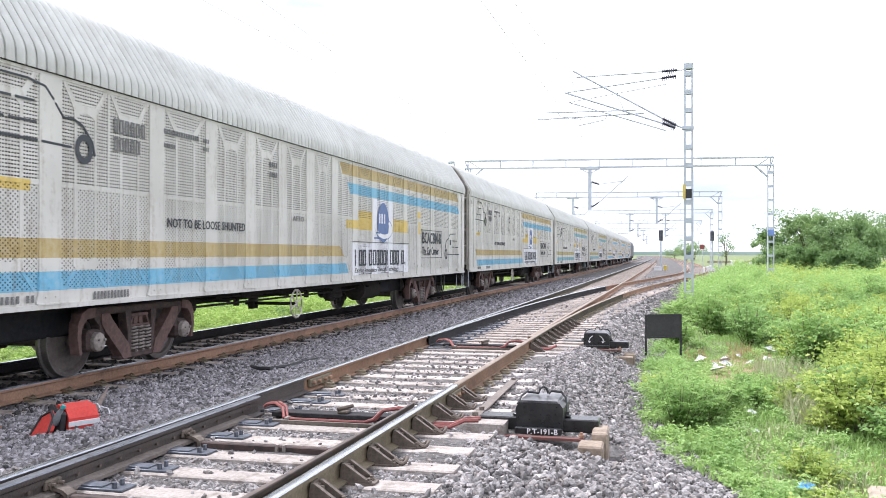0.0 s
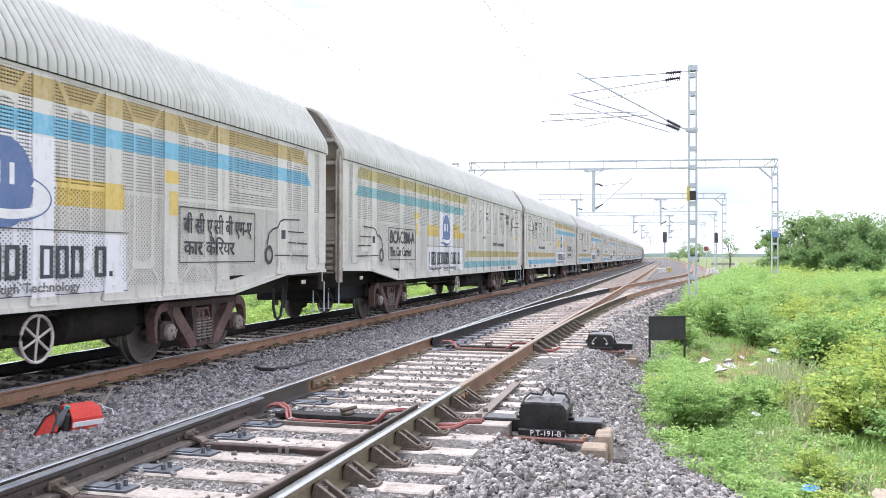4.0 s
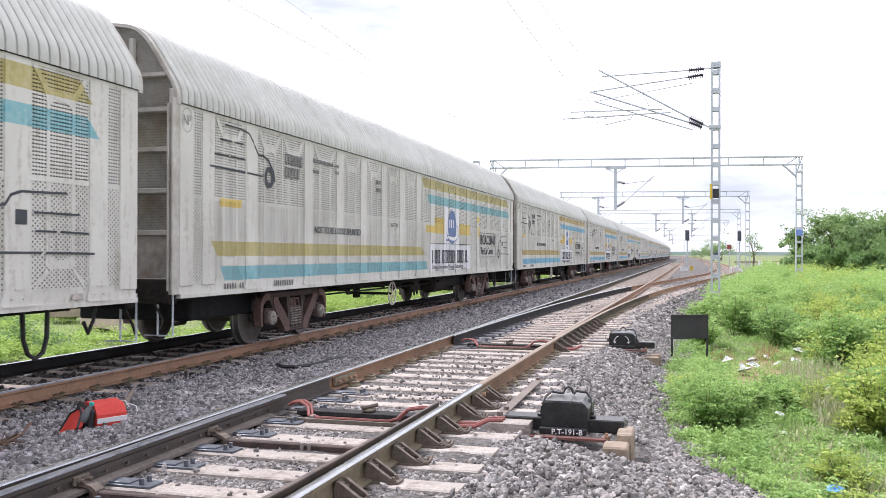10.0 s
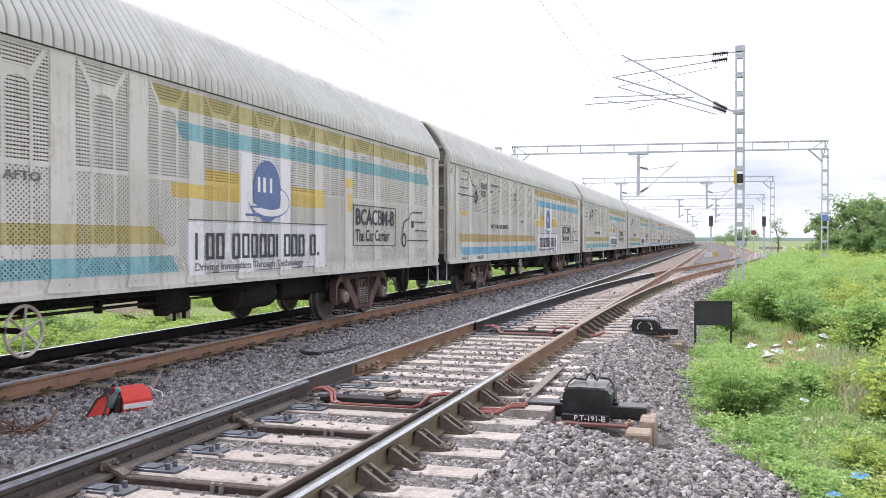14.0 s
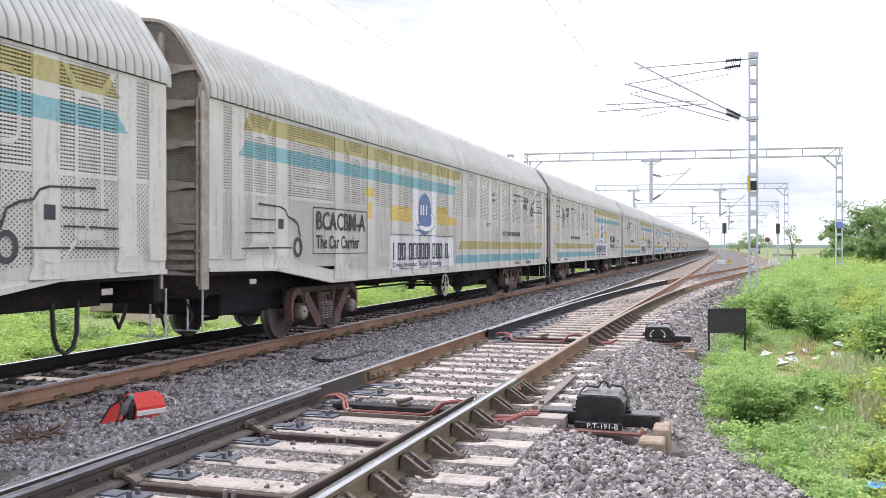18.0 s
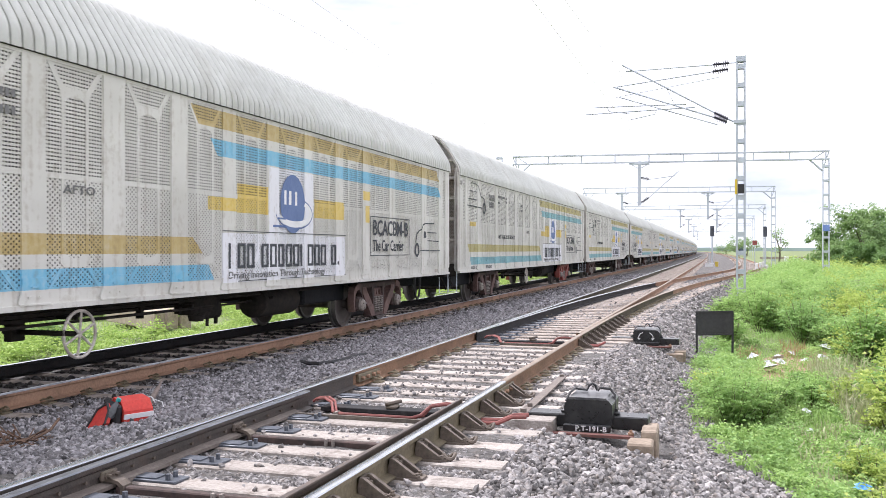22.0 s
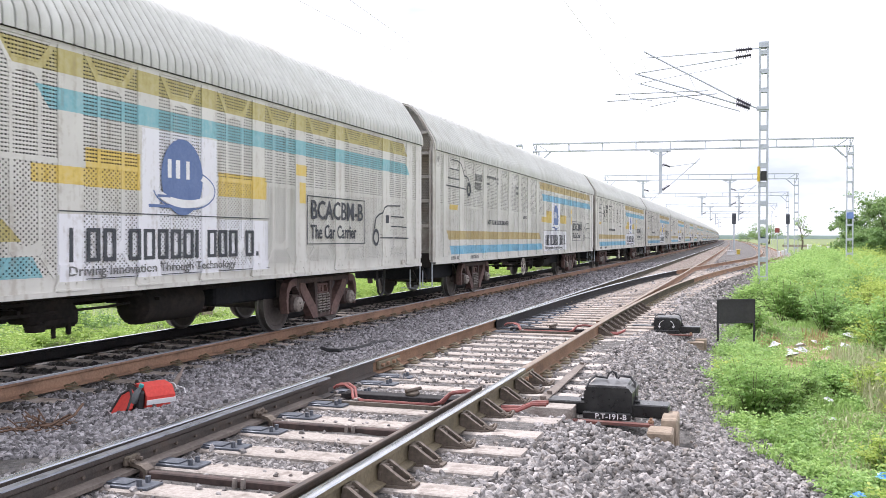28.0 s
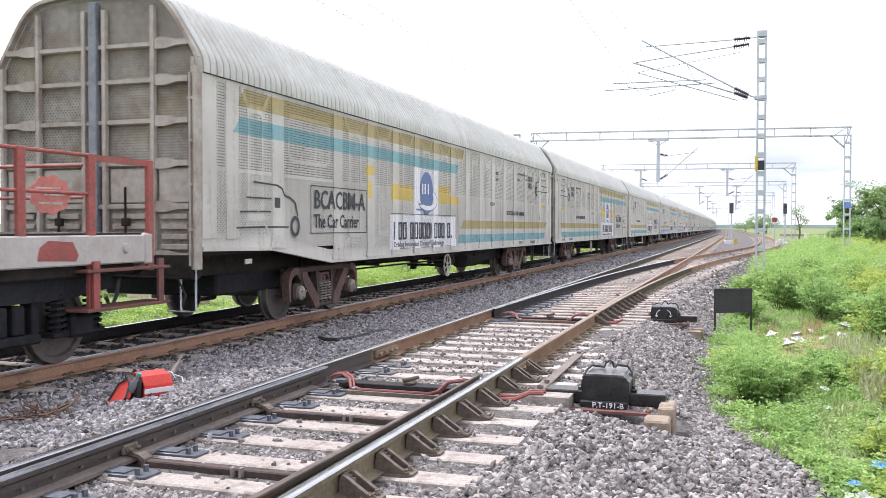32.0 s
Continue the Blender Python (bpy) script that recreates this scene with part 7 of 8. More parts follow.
def point_machine(x, y, label, text, seed):
    m = thing("point_machine", label, "point machine", pose(x, y, -0.12), group="point machines")
    # casing with cut shoulders, outline from the front; flat lid over it
    poly = [(-0.24, -0.16), (0.26, -0.16), (0.265, 0.0), (0.265, 0.075), (0.225, 0.125), (-0.205, 0.125), (-0.245, 0.075), (-0.245, 0.0)]
    part("casing", Geo().prism(poly, -0.24, 0.3, "y"), BLACK, m, "glossy black casing with chamfered shoulders")
    lid = part("lid", Geo().prism([(-0.21, 0.126), (0.21, 0.126), (0.195, 0.146), (-0.195, 0.146)], -0.225, 0.29, "y"), BLACK_WORN, m, "black lid worn to bare grey")
    part("lid_handle", Geo().pipe([(-0.235, -0.2, 0.1), (-0.21, -0.1, 0.17), (-0.19, 0.12, 0.18), (-0.06, 0.14, 0.165), (-0.035, 0.14, 0.22), (0.0, 0.14, 0.24), (0.035, 0.14, 0.22), (0.05, 0.14, 0.165)], 0.013), BLACK_MATT, lid)
    part("lid_handle", Geo().pipe([(0.06, 0.12, 0.165), (0.09, 0.12, 0.2), (0.2, 0.12, 0.19), (0.25, 0.1, 0.13), (0.265, 0.02, 0.0), (0.265, 0.0, -0.12)], 0.014), BLACK_MATT, lid)
    part("skirt", Geo().box(-0.255, 0.255, -0.29, -0.235, -0.205, -0.13, 0.012), BLACK, m)
    part("arm_box", Geo().box(-0.69, -0.24, -0.12, 0.14, -0.2, -0.06, 0.012), BLACK, m, "black rod housing")
    part("arm_box", Geo().box(0.24, 0.63, -0.12, 0.14, -0.2, -0.06, 0.012), BLACK, m, "black rod housing")
    part("base_plate", Geo().box(-0.88, 0.5, -0.385, -0.3, -0.235, -0.208), MAROON, m, "dirty maroon base strip")
    for bx in (-0.47, 0.47):
        part("bolt", Geo().tube((bx, -0.32, -0.215), (bx, -0.32, -0.15), 0.016, 6).tube((bx, -0.32, -0.2), (bx, -0.32, -0.178), 0.032, 6), RUST, m)
    for sx in (-0.28, 0.28):
        part("lug", Geo().box(sx - 0.04, sx + 0.04, -0.05, 0.05, -0.06, -0.03, 0.01).tube((sx, 0, -0.03), (sx, 0, 0.0), 0.02, 6), BLACK, m)
    if text:
        me = lettering("marking", text, 0.056, WHITE, 0.33)
        place_mesh(me, Matrix.Translation((-0.12, -0.294, -0.195)) @ Matrix.Rotation(radians(90), 4, "X"))
        part("marking", me, WHITE, m, "hand-painted white code")
    else:
        g = Geo()
        for s in (-1, 1):
            g.pipe([(s * (0.03 + 0.11 * math.sin(t)), -0.246, -0.04 + 0.12 * math.cos(t)) for t in [0.3 + 0.25 * i for i in range(6)]], 0.007, 5)
            g.add([(s * 0.105, -0.248, -0.05), (s * 0.17, -0.248, -0.04), (s * 0.13, -0.248, -0.09)], [(0, 1, 2)])
        part("marking", g, WHITE, m, "white painted turning arrows")
    return m


pm = point_machine(-1.135, 8.25, "black electric point machine on sleeper ends beside the rail", "P.T-191-B", 1)
pm2 = point_machine(-1.2, 15.95, "black point machine with white arrows beside the rail", "", 2)
pm.matrix_basis = pose(-1.135, 8.3, -0.107) @ Matrix.Diagonal((0.83, 0.95, 0.84, 1))
pm2.matrix_basis = pose(-1.21, 15.9, -0.125) @ Matrix.Diagonal((0.86, 0.95, 0.76, 1))

BLOCKM = surface("brown_stained_block_concrete", (0.17, 0.13, 0.095), (0.34, 0.275, 0.215), 0.9, 0, 20, 3, (0.42, 0.36, 0.29), 0.4, 0.6, 0.012)
for k, (x, y) in enumerate(((-0.64, 8.0), (-0.66, 15.75))):
    b = Geo().box(-0.12, 0.09, -0.38, -0.1, -0.3, 0.0, 0.015).box(-0.02, 0.12, -0.1, 0.3, -0.3, 0.06, 0.015)
    ob = new("sleeper_end", b.mesh("sleeper_end", BLOCKM))
    ob.matrix_basis = pose(x + 0.005 - 0.06 * k, y, -0.275 - 0.12 * k, 0, 0, 1.5) @ Matrix.Diagonal((1 + 0.3 * k, 1 - 0.3 * k, 1 - 0.5 * k, 1))
    tagged(ob, "stained concrete long-sleeper end carrying the point machine", "sleeper", group="long sleeper ends")


RODRED = surface("dulled_red_rod_paint", (0.17, 0.045, 0.04), (0.30, 0.095, 0.082), 0.6, 0, 30, 3, (0.10, 0.07, 0.055), 0.7)


def stretcher(y, x_end):
    """Red rods that tie the blades and reach out to the machine."""
    r = thing("point_rodding", "red-painted stretcher bars between the switch rails", "point rodding", group="point rodding")
    xl, xr = NEAR_X - HALF, NEAR_X + HALF
    for k, dz in ((0, 0.0), (1, -0.015)):
        o = 0.075 * k
        part("rod", Geo().pipe([(xl + 0.13, y + 0.34 + o, -0.12), (xl + 0.17, y + 0.33 + o, -0.09), (xl + 0.28, y + 0.28 + o, -0.075), (xl + 0.4, y + 0.16 + o, -0.09), (xl + 0.47, y + 0.03 + o, -0.15 + dz), (xl + 0.56, y + o, -0.158 + dz),
                                (xr - 0.5, y + o, -0.158 + dz), (xr - 0.43, y + 0.04 + o, -0.14 + dz), (xr - 0.38, y + 0.16 + o, -0.08), (xr - 0.27, y + 0.24 + o, -0.07), (xr - 0.14, y + 0.27 + o, -0.09)], 0.0145), RODRED, r)
        part("rod", Geo().pipe([(xr + 0.1, y + 0.02 + 0.14 * k, -0.17), (xr + 0.28, y + 0.02 + 0.14 * k, -0.165), (xr + 0.38, y + 0.12 + 0.1 * k, -0.125), (x_end, y + 0.16 + 0.1 * k, -0.125)], 0.019), RODRED, r)
    for x in (xl + 0.85, xr - 0.8):
        part("spacer", Geo().tube((x, y, -0.158), (x, y + 0.075, -0.17), 0.012, 6), RODRED, r)
    part("lock_bar", Geo().box(xl + 0.25, xr - 0.3, y + 0.24, y + 0.42, -0.19, -0.145, 0.006), BLACKRAIL, r, "black lock bar")
    part("lock_fitting", Geo().box(NEAR_X + 0.02, NEAR_X + 0.12, y + 0.26, y + 0.4, -0.145, -0.115, 0.01).tube((NEAR_X + 0.03, y + 0.26, -0.1), (NEAR_X + 0.12, y + 0.42, -0.09), 0.018, 6), BRACEM, r)
    part("guide_angle", Geo().box(xl + 0.1, xr - 0.1, y - 0.12, y - 0.09, -0.21, -0.15), SOOTY, r)
    for x in (xl + 0.52,):
        part("clamp", Geo().box(x - 0.012, x + 0.012, y - 0.05, y + 0.05, -0.2, -0.14), AXLECAP, r)


stretcher(7.6, -1.62)
stretcher(14.2, -1.75)
for yy in (6.55, 4.9):
    ob = new("gauge_tie", Geo().box(NEAR_X - HALF + 0.2, NEAR_X + HALF - 0.2, yy - 0.03, yy + 0.03, -0.3, -0.165, 0.008).mesh("gauge_tie", BOGIE))
    for dx in (0.03, 0.09):
        part("clamp", Geo().box(NEAR_X + dx, NEAR_X + dx + 0.02, yy - 0.06, yy - 0.03, -0.21, -0.15), AXLECAP, ob)
    tagged(ob, "dark brown steel tie bar between the sleepers", "tie bar", "gauge ties")
strap = new("tie_strap", Geo().bar((-1.73, 8.0, -0.162), (-1.77, 10.6, -0.15), 0.085, 0.014).tube((-1.73, 8.15, -0.155), (-1.73, 8.15, -0.12), 0.03, 6).tube((-1.73, 8.45, -0.155), (-1.73, 8.45, -0.12), 0.025, 6).tube((-1.77, 10.5, -0.145), (-1.77, 10.5, -0.12), 0.025, 6).mesh("tie_strap", FOOT))
tagged(strap, "flat dusty rust-brown steel strap lying across sleeper ends", "steel strap")

# chairs and braces along the rails
BRACE = Geo()
BRACE.prism([(0.03, -0.085), (0.23, -0.085), (0.285, -0.05), (0.285, 0.05), (0.23, 0.085), (0.03, 0.085)], -0.19, -0.17, "z")
for dy in (-0.068, 0.048):
    BRACE.prism([(0.028, -0.058), (0.055, -0.055), (0.205, -0.142), (0.235, -0.146), (0.235, -0.172), (0.028, -0.172)][::-1], dy, dy + 0.02, "y")
    BRACE.prism([(0.035, -0.05), (0.06, -0.05), (0.215, -0.14), (0.205, -0.15), (0.05, -0.06)][::-1], dy - 0.007, dy + 0.027, "y")
BRACE.prism([(-0.068, -0.172), (0.068, -0.172), (0.072, -0.1), (0.04, -0.045), (-0.04, -0.045), (-0.072, -0.1)], 0.02, 0.042, "x")
BRACE.tube((0.042, 0.0, -0.088), (0.07, 0.0, -0.088), 0.03, 6).tube((0.07, 0.0, -0.088), (0.1, 0.0, -0.088), 0.014, 6)
BRACE.box(0.06, 0.2, -0.046, 0.046, -0.172, -0.158, 0.004)
for dx, dy in ((0.23, 0.03), (0.24, -0.05), (0.16, 0.0)):
    BRACE.tube((dx, dy, -0.172), (dx, dy, -0.14), 0.013, 6).tube((dx, dy, -0.172), (dx, dy, -0.154), 0.024, 6)
BRACE.v = [(0.02 + (x - 0.02) * 0.88, y, z) for x, y, z in BRACE.v]
BRACE_ME = BRACE.mesh("rail_brace", BRACEM)
LOOP_ME = Geo().pipe([(0.25 + 0.042 * math.cos(a), 0.05 * math.sin(a), -0.152 + 0.016 * math.sin(2 * a + 0.6)) for a in [0.52 * k - 2.6 for k in range(11)]], 0.014, 6).mesh("rail_clip", BRACEM)
for y in SLEEPERS_NEAR:
    if 6.0 < y < 9.2:
        ob = new("rail_clip", LOOP_ME)
        ob.parent = near_track
        ob.location = (NEAR_X + HALF, y + 0.02, -0.005)
PLATE_ME = Geo().box(0.06, 0.5, -0.085, 0.085, -0.186, -0.168, 0.004).box(0.1, 0.34, -0.06, 0.06, -0.168, -0.158, 0.003).tube((0.42, 0.04, -0.17), (0.42, 0.04, -0.13), 0.018, 6).tube((0.42, -0.045, -0.17), (0.42, -0.045, -0.13), 0.018, 6).mesh("slide_plate", PLATEM)
CLIP = Geo()
CLIP.pipe([(0.05, -0.05, -0.15), (0.09, -0.06, -0.13), (0.15, -0.04, -0.14), (0.16, 0.02, -0.14), (0.1, 0.05, -0.12), (0.06, 0.03, -0.145)], 0.012, 5)
CLIP.box(0.07, 0.17, -0.07, 0.07, -0.185, -0.165, 0.005)
CLIP_ME = CLIP.mesh("rail_clip", RUST_GREY)
for i, y in enumerate(SLEEPERS_NEAR):
    if y < 4:
        continue
    if y > 34:
        break
    xr = NEAR_X + HALF + lead(y)
    near = y < 9.2 or 14 < y < 20
    for side, x, me in ((1, xr, BRACE_ME if near else CLIP_ME), (-1, NEAR_X - HALF, CLIP_ME)):
        ob = new("rail_brace" if me is BRACE_ME else "rail_clip", me)
        ob.parent = near_track
        ob.location = (x, y, 0)
        ob.rotation_euler = (0, 0, 0 if side > 0 else math.pi)
    for side, x in ((1, NEAR_X - HALF), (-1, xr)):
        me = PLATE_ME if near else CLIP_ME
        if near and side < 0:
            continue
        ob = new("slide_plate" if near else "rail_clip", me)
        ob.parent = near_track
        ob.location = (x, y, 0)
        ob.rotation_euler = (0, 0, 0 if side > 0 else math.pi)
for i in range(56):
    for side in (-1, 1):
        ob = new("rail_clip", CLIP_ME)
        ob.parent = train_track
        ob.location = (TRAIN_X + HALF, 3.0 + 0.65 * i, TRAIN_Z)
        ob.rotation_euler = (0, 0, 0 if side > 0 else math.pi)

sign = thing("notice_board", "blank black metal board on two legs in the ballast", "sign")
SA, SB = Vector((-0.42, 17.35, 0)), Vector((0.215, 17.72, 0))
d = (SB - SA)
part("board", Geo().bar(SA + d * 0.5 + Vector((0, 0, -0.03)) - d * 0.5, SB + Vector((0, 0, -0.03)), 0.03, 0.42), BLACK_MATT, sign)
for p in (SA, SB):
    part("leg", Geo().box(p.x - 0.02, p.x + 0.02, p.y - 0.02, p.y + 0.02, -0.75, 0.2), BLACK_MATT, sign)
for z in (0.19, -0.23):
    part("frame_bar", Geo().bar(SA + Vector((0, -0.02, z)), SB + Vector((0, -0.02, z)), 0.03, 0.03), BLACK_MATT, sign)

ORANGE = surface("orange_red_nylon", (0.5, 0.035, 0.028), (0.68, 0.07, 0.05), 0.7, 0, 40, 5, (0.4, 0.05, 0.04), 0.4, 0.4, 0.006)
TEAL = surface("teal_bottle_plastic", (0.03, 0.30, 0.30), (0.05, 0.4, 0.4), 0.3)
GREYCLOTH = surface("grey_cloth", (0.12, 0.13, 0.14), (0.2, 0.21, 0.22), 0.9)
bag = thing("tool_bag", "orange-red nylon bag with white stripe and bottle on the ballast", "bag", pose(-5.39, 7.2, -0.297, 0, 0, -24))
# the body: a soft block with rounded top edges, long side towards the track
part("body", Geo().prism([(-0.13, 0.0), (0.12, 0.0), (0.15, 0.05), (0.14, 0.16), (0.08, 0.225), (-0.06, 0.235), (-0.12, 0.19), (-0.15, 0.08)], -0.03, 0.25, "y"), ORANGE, bag)
part("flap", Geo().prism([(-0.1, 0.222), (-0.05, 0.25), (0.09, 0.24), (0.158, 0.165), (0.166, 0.1), (0.152, 0.1), (0.142, 0.162), (0.08, 0.227), (-0.06, 0.237)], -0.04, 0.255, "y"), ORANGE, bag, "red top flap")
part("stripe", Geo().bar((0.168, -0.042, 0.115), (0.168, 0.257, 0.115), 0.012, 0.045), WHITE, bag, "white reflective stripe")
part("lower_band", Geo().bar((0.165, -0.04, 0.066), (0.165, 0.256, 0.066), 0.012, 0.05), ORANGE, bag)
part("end_mesh", Geo().box(-0.15, 0.13, -0.085, -0.031, 0.0, 0.22, 0.035), BLACK_MATT, bag, "black mesh end panel")
def leaning(geo):
    """The same outline with its foot pushed outward."""
    geo.v = [(x, y + 0.03 - 0.58 * (0.2 - z), z - 0.25 * max(0.0, 0.08 - z)) for x, y, z in geo.v]
    return geo


part("end_pocket", leaning(Geo().prism([(-0.16, -0.04), (0.05, -0.04), (0.085, 0.06), (0.04, 0.16), (-0.04, 0.2), (-0.13, 0.13)], -0.13, -0.086, "y")), ORANGE, bag, "red end pocket leaning outward")
part("pocket_trim", leaning(Geo().pipe([(-0.16, -0.132, -0.04), (-0.13, -0.132, 0.13), (-0.04, -0.132, 0.2), (0.04, -0.132, 0.16), (0.085, -0.132, 0.06), (0.05, -0.132, -0.04)], 0.012, 5)), BLACK_MATT, bag)
part("bottle", Geo().lathe([(0, 0.03), (0.01, 0.036), (0.1, 0.036), (0.13, 0.026), (0.145, 0.018), (0.16, 0.018), (0.162, 0.0001)], (0.045, -0.115, 0.095), (0.25, 0.3, 1), 14), GREYCLOTH, bag, "grey plastic water bottle")
part("bottle_cap", Geo().lathe([(0, 0.022), (0.028, 0.022), (0.031, 0.0001)], (0.084, -0.068, 0.25), (0.25, 0.3, 1), 12), TEAL, bag)
part("buckle", Geo().box(0.158, 0.172, 0.05, 0.08, -0.01, 0.045, 0.004).box(0.158, 0.172, 0.17, 0.2, -0.01, 0.045, 0.004), BLACK_MATT, bag, "black strap ends")
bag.matrix_basis = bag.matrix_basis @ pose(0, 0, 0, 0, 8, 0)

# joint bars bolted to the rails
for x, y, out in ((NEAR_X + HALF, 9.0, 1), (NEAR_X - HALF, 9.6, 1), (NEAR_X + HALF, 9.0, -1)):
    xs = sorted((x + out * 0.012, x + out * 0.05))
    fp = part("joint_bar", Geo().box(xs[0], xs[1], y - 0.32, y + 0.32, -0.135, -0.045, 0.006), RUST_GREY, near_track, "olive-brown bolted joint bar")
    for dy in (-0.24, -0.09, 0.09, 0.24):
        part("bolt", Geo().tube((x + out * 0.05, y + dy, -0.09), (x + out * 0.085, y + dy, -0.09), 0.022, 6), RUST, fp)

# stops and bolts along the closed blade
for k, y in enumerate((4.9, 6.55)):
    x = NEAR_X - HALF + blade(y, True)
    st = part("blade_stop", Geo().box(x + 0.012, x + 0.045, y - 0.085, y + 0.07, -0.135, -0.07, 0.01).prism([(x + 0.03, -0.135), (x + 0.03, -0.1), (x + 0.06, -0.112), (x + 0.13, -0.13), (x + 0.165, -0.155), (x + 0.175, -0.23), (x + 0.15, -0.23), (x + 0.14, -0.165), (x + 0.11, -0.148)][::-1], y - 0.045, y + 0.045, "y"), BRACEM, near_track)
    for dy in (-0.05, 0.03):
        part("bolt", Geo().tube((x + 0.045, y + dy, -0.1), (x + 0.06, y + dy, -0.1), 0.024, 6).tube((x + 0.06, y + dy, -0.1), (x + 0.085, y + dy, -0.1), 0.013, 6), BRACEM, st)

# ---- far signals, boxes, a tank wagon; litter and twigs ----
# black signal heads; distance haze is mixed into this bluish grey
HAZED_BLACK = surface("slate_signal_paint", (0.05, 0.055, 0.07), (0.09, 0.10, 0.12), 0.6)


def signal(x, y, top, label, red=False):
    s = thing("railway_signal", label, "railway signal", pose(x + bend(y), y, 0), group="colour-light signals")
    part("post", Geo().tube((0, 0, -0.5), (0, 0, top), 0.075, 10), GALV, s)
    part("head", Geo().box(-0.2, 0.2, -0.12, 0.1, top - 1.05, top, 0.05), HAZED_BLACK, s)
    for k in range(3):
        part("hood", Geo().tube((0, -0.12, top - 0.2 - 0.33 * k), (0, -0.3, top - 0.18 - 0.33 * k), 0.1, 10), HAZED_BLACK, s)
    part("ladder", Geo().box(-0.3, -0.27, 0.25, 0.28, -0.5, top - 1).box(-0.05, -0.02, 0.25, 0.28, -0.5, top - 1), GALV, s)
    part("base", Geo().box(-0.3, 0.3, -0.3, 0.3, -0.6, -0.2, 0.03), WHITE, s)
    if red:
        part("plate", Geo().box(-1.25, -0.8, -0.05, -0.02, top - 1.9, top - 1.45), RED, s, "small red plate")
        part("plate_post", Geo().tube((-1.02, 0, -0.5), (-1.02, 0, top - 1.4), 0.04, 8), GALV, s)


signal(-0.75, 93, 3.75, "black colour-light signal on a grey post between tracks")
signal(4.5, 100, 3.8, "black colour-light signal on a white post by shrubs", True)


def cabinet(x, y, w, h, label, mat=WHITE):
    c = thing("equipment_box", label, "equipment box", pose(x, y, ground_height(x, y) - 0.05), group="trackside boxes")
    part("body", Geo().box(-w / 2, w / 2, -0.3, 0.3, 0, h, 0.02), mat, c)
    part("lid", Geo().box(-w / 2 - 0.04, w / 2 + 0.04, -0.35, 0.35, h, h + 0.06, 0.02), mat, c)
    part("door", Geo().box(-w / 2 + 0.06, w / 2 - 0.06, -0.315, -0.3, 0.1, h - 0.08), mat, c)


cabinet(8.53, 130, 0.55, 0.75, "small white equipment cabinet in the weeds")
cabinet(7.44, 100, 0.48, 0.78, "narrow white equipment box in the weeds")
cabinet(8.63, 100, 0.82, 0.78, "broad white equipment box in the weeds")
cabinet(-1.0, 88, 0.7, 0.8, "white signal box between the tracks")
YEL = surface("yellow_box_paint", (0.55, 0.42, 0.06), (0.66, 0.5, 0.1), 0.6)
cabinet(-0.35, 90, 0.3, 0.9, "yellow signal box between the tracks", YEL)

BLUE = surface("dark_blue_tank_paint", (0.06, 0.09, 0.16), (0.10, 0.14, 0.22), 0.5)
tank = thing("tank_wagon", "dark blue tank wagon standing on a far track", "railway wagon", pose(6.6 + bend(250), 250, -0.2))
part("tank", Geo().lathe([(0, 0.3), (0.12, 0.75), (0.35, 0.95), (7.6, 0.95), (7.85, 0.75), (7.95, 0.3)], (0, 0, 1.55), (0, 1, 0), 20), BLUE, tank)
part("frame", Geo().box(-1.1, 1.1, 0.0, 8, 0.35, 0.6), UNDER, tank)
for yy in (1.2, 2.8, 5.4, 7.0):
    for sx in (-1, 1):
        part("wheel", Geo().lathe([(-0.06, 0.0001), (-0.06, 0.43), (0.06, 0.43), (0.06, 0.0001)], (sx * 0.87, yy, 0.1), (sx, 0, 0), 16), WHEEL, tank)
wall_g = Geo().box(6.8, 15, 172, 172.3, -0.9, 0.15)
tagged(new("boundary_wall", wall_g.mesh("boundary_wall", CONCRETE_OLD)), "long low grey boundary wall", "wall", kind="structure")
for yy, xx in ((60, 2.6), (66, 3.1), (72, 3.6)):
    b = thing("marker_post", "short white marker post beside the track", "post", pose(xx, yy + 12, -0.6), group="marker posts")
    part("post", Geo().box(-0.09, 0.09, -0.06, 0.06, 0, 0.95, 0.02), WHITE, b)
    part("foot", Geo().box(-0.14, 0.14, -0.12, 0.12, -0.1, 0.06, 0.02), CONCRETE_OLD, b)

# old concrete sleepers stacked across the line
stack = thing("concrete_stack", "stack of old pale concrete sleepers among weeds", "concrete stack", pose(-17.5, 23.9, -0.6, 0, 0, 38))
for k in range(6):
    part("block", Geo().box(-1.5, 1.5, -0.42 + 0.3 * (k % 3), -0.15 + 0.3 * (k % 3), 0.26 * (k // 3), 0.24 + 0.26 * (k // 3), 0.02), CONCRETE_OLD, stack)
stack2 = thing("concrete_stack", "fallen pale concrete sleepers lying in weeds", "concrete stack", pose(-15.0, 21.2, -0.5, 0, 0, -35))
for k in range(3):
    part("block", Geo().box(-1.9, 1.9, -0.45 + 0.35 * k, -0.17 + 0.35 * k, -0.2, 0.26, 0.02), CONCRETE_OLD, stack2)

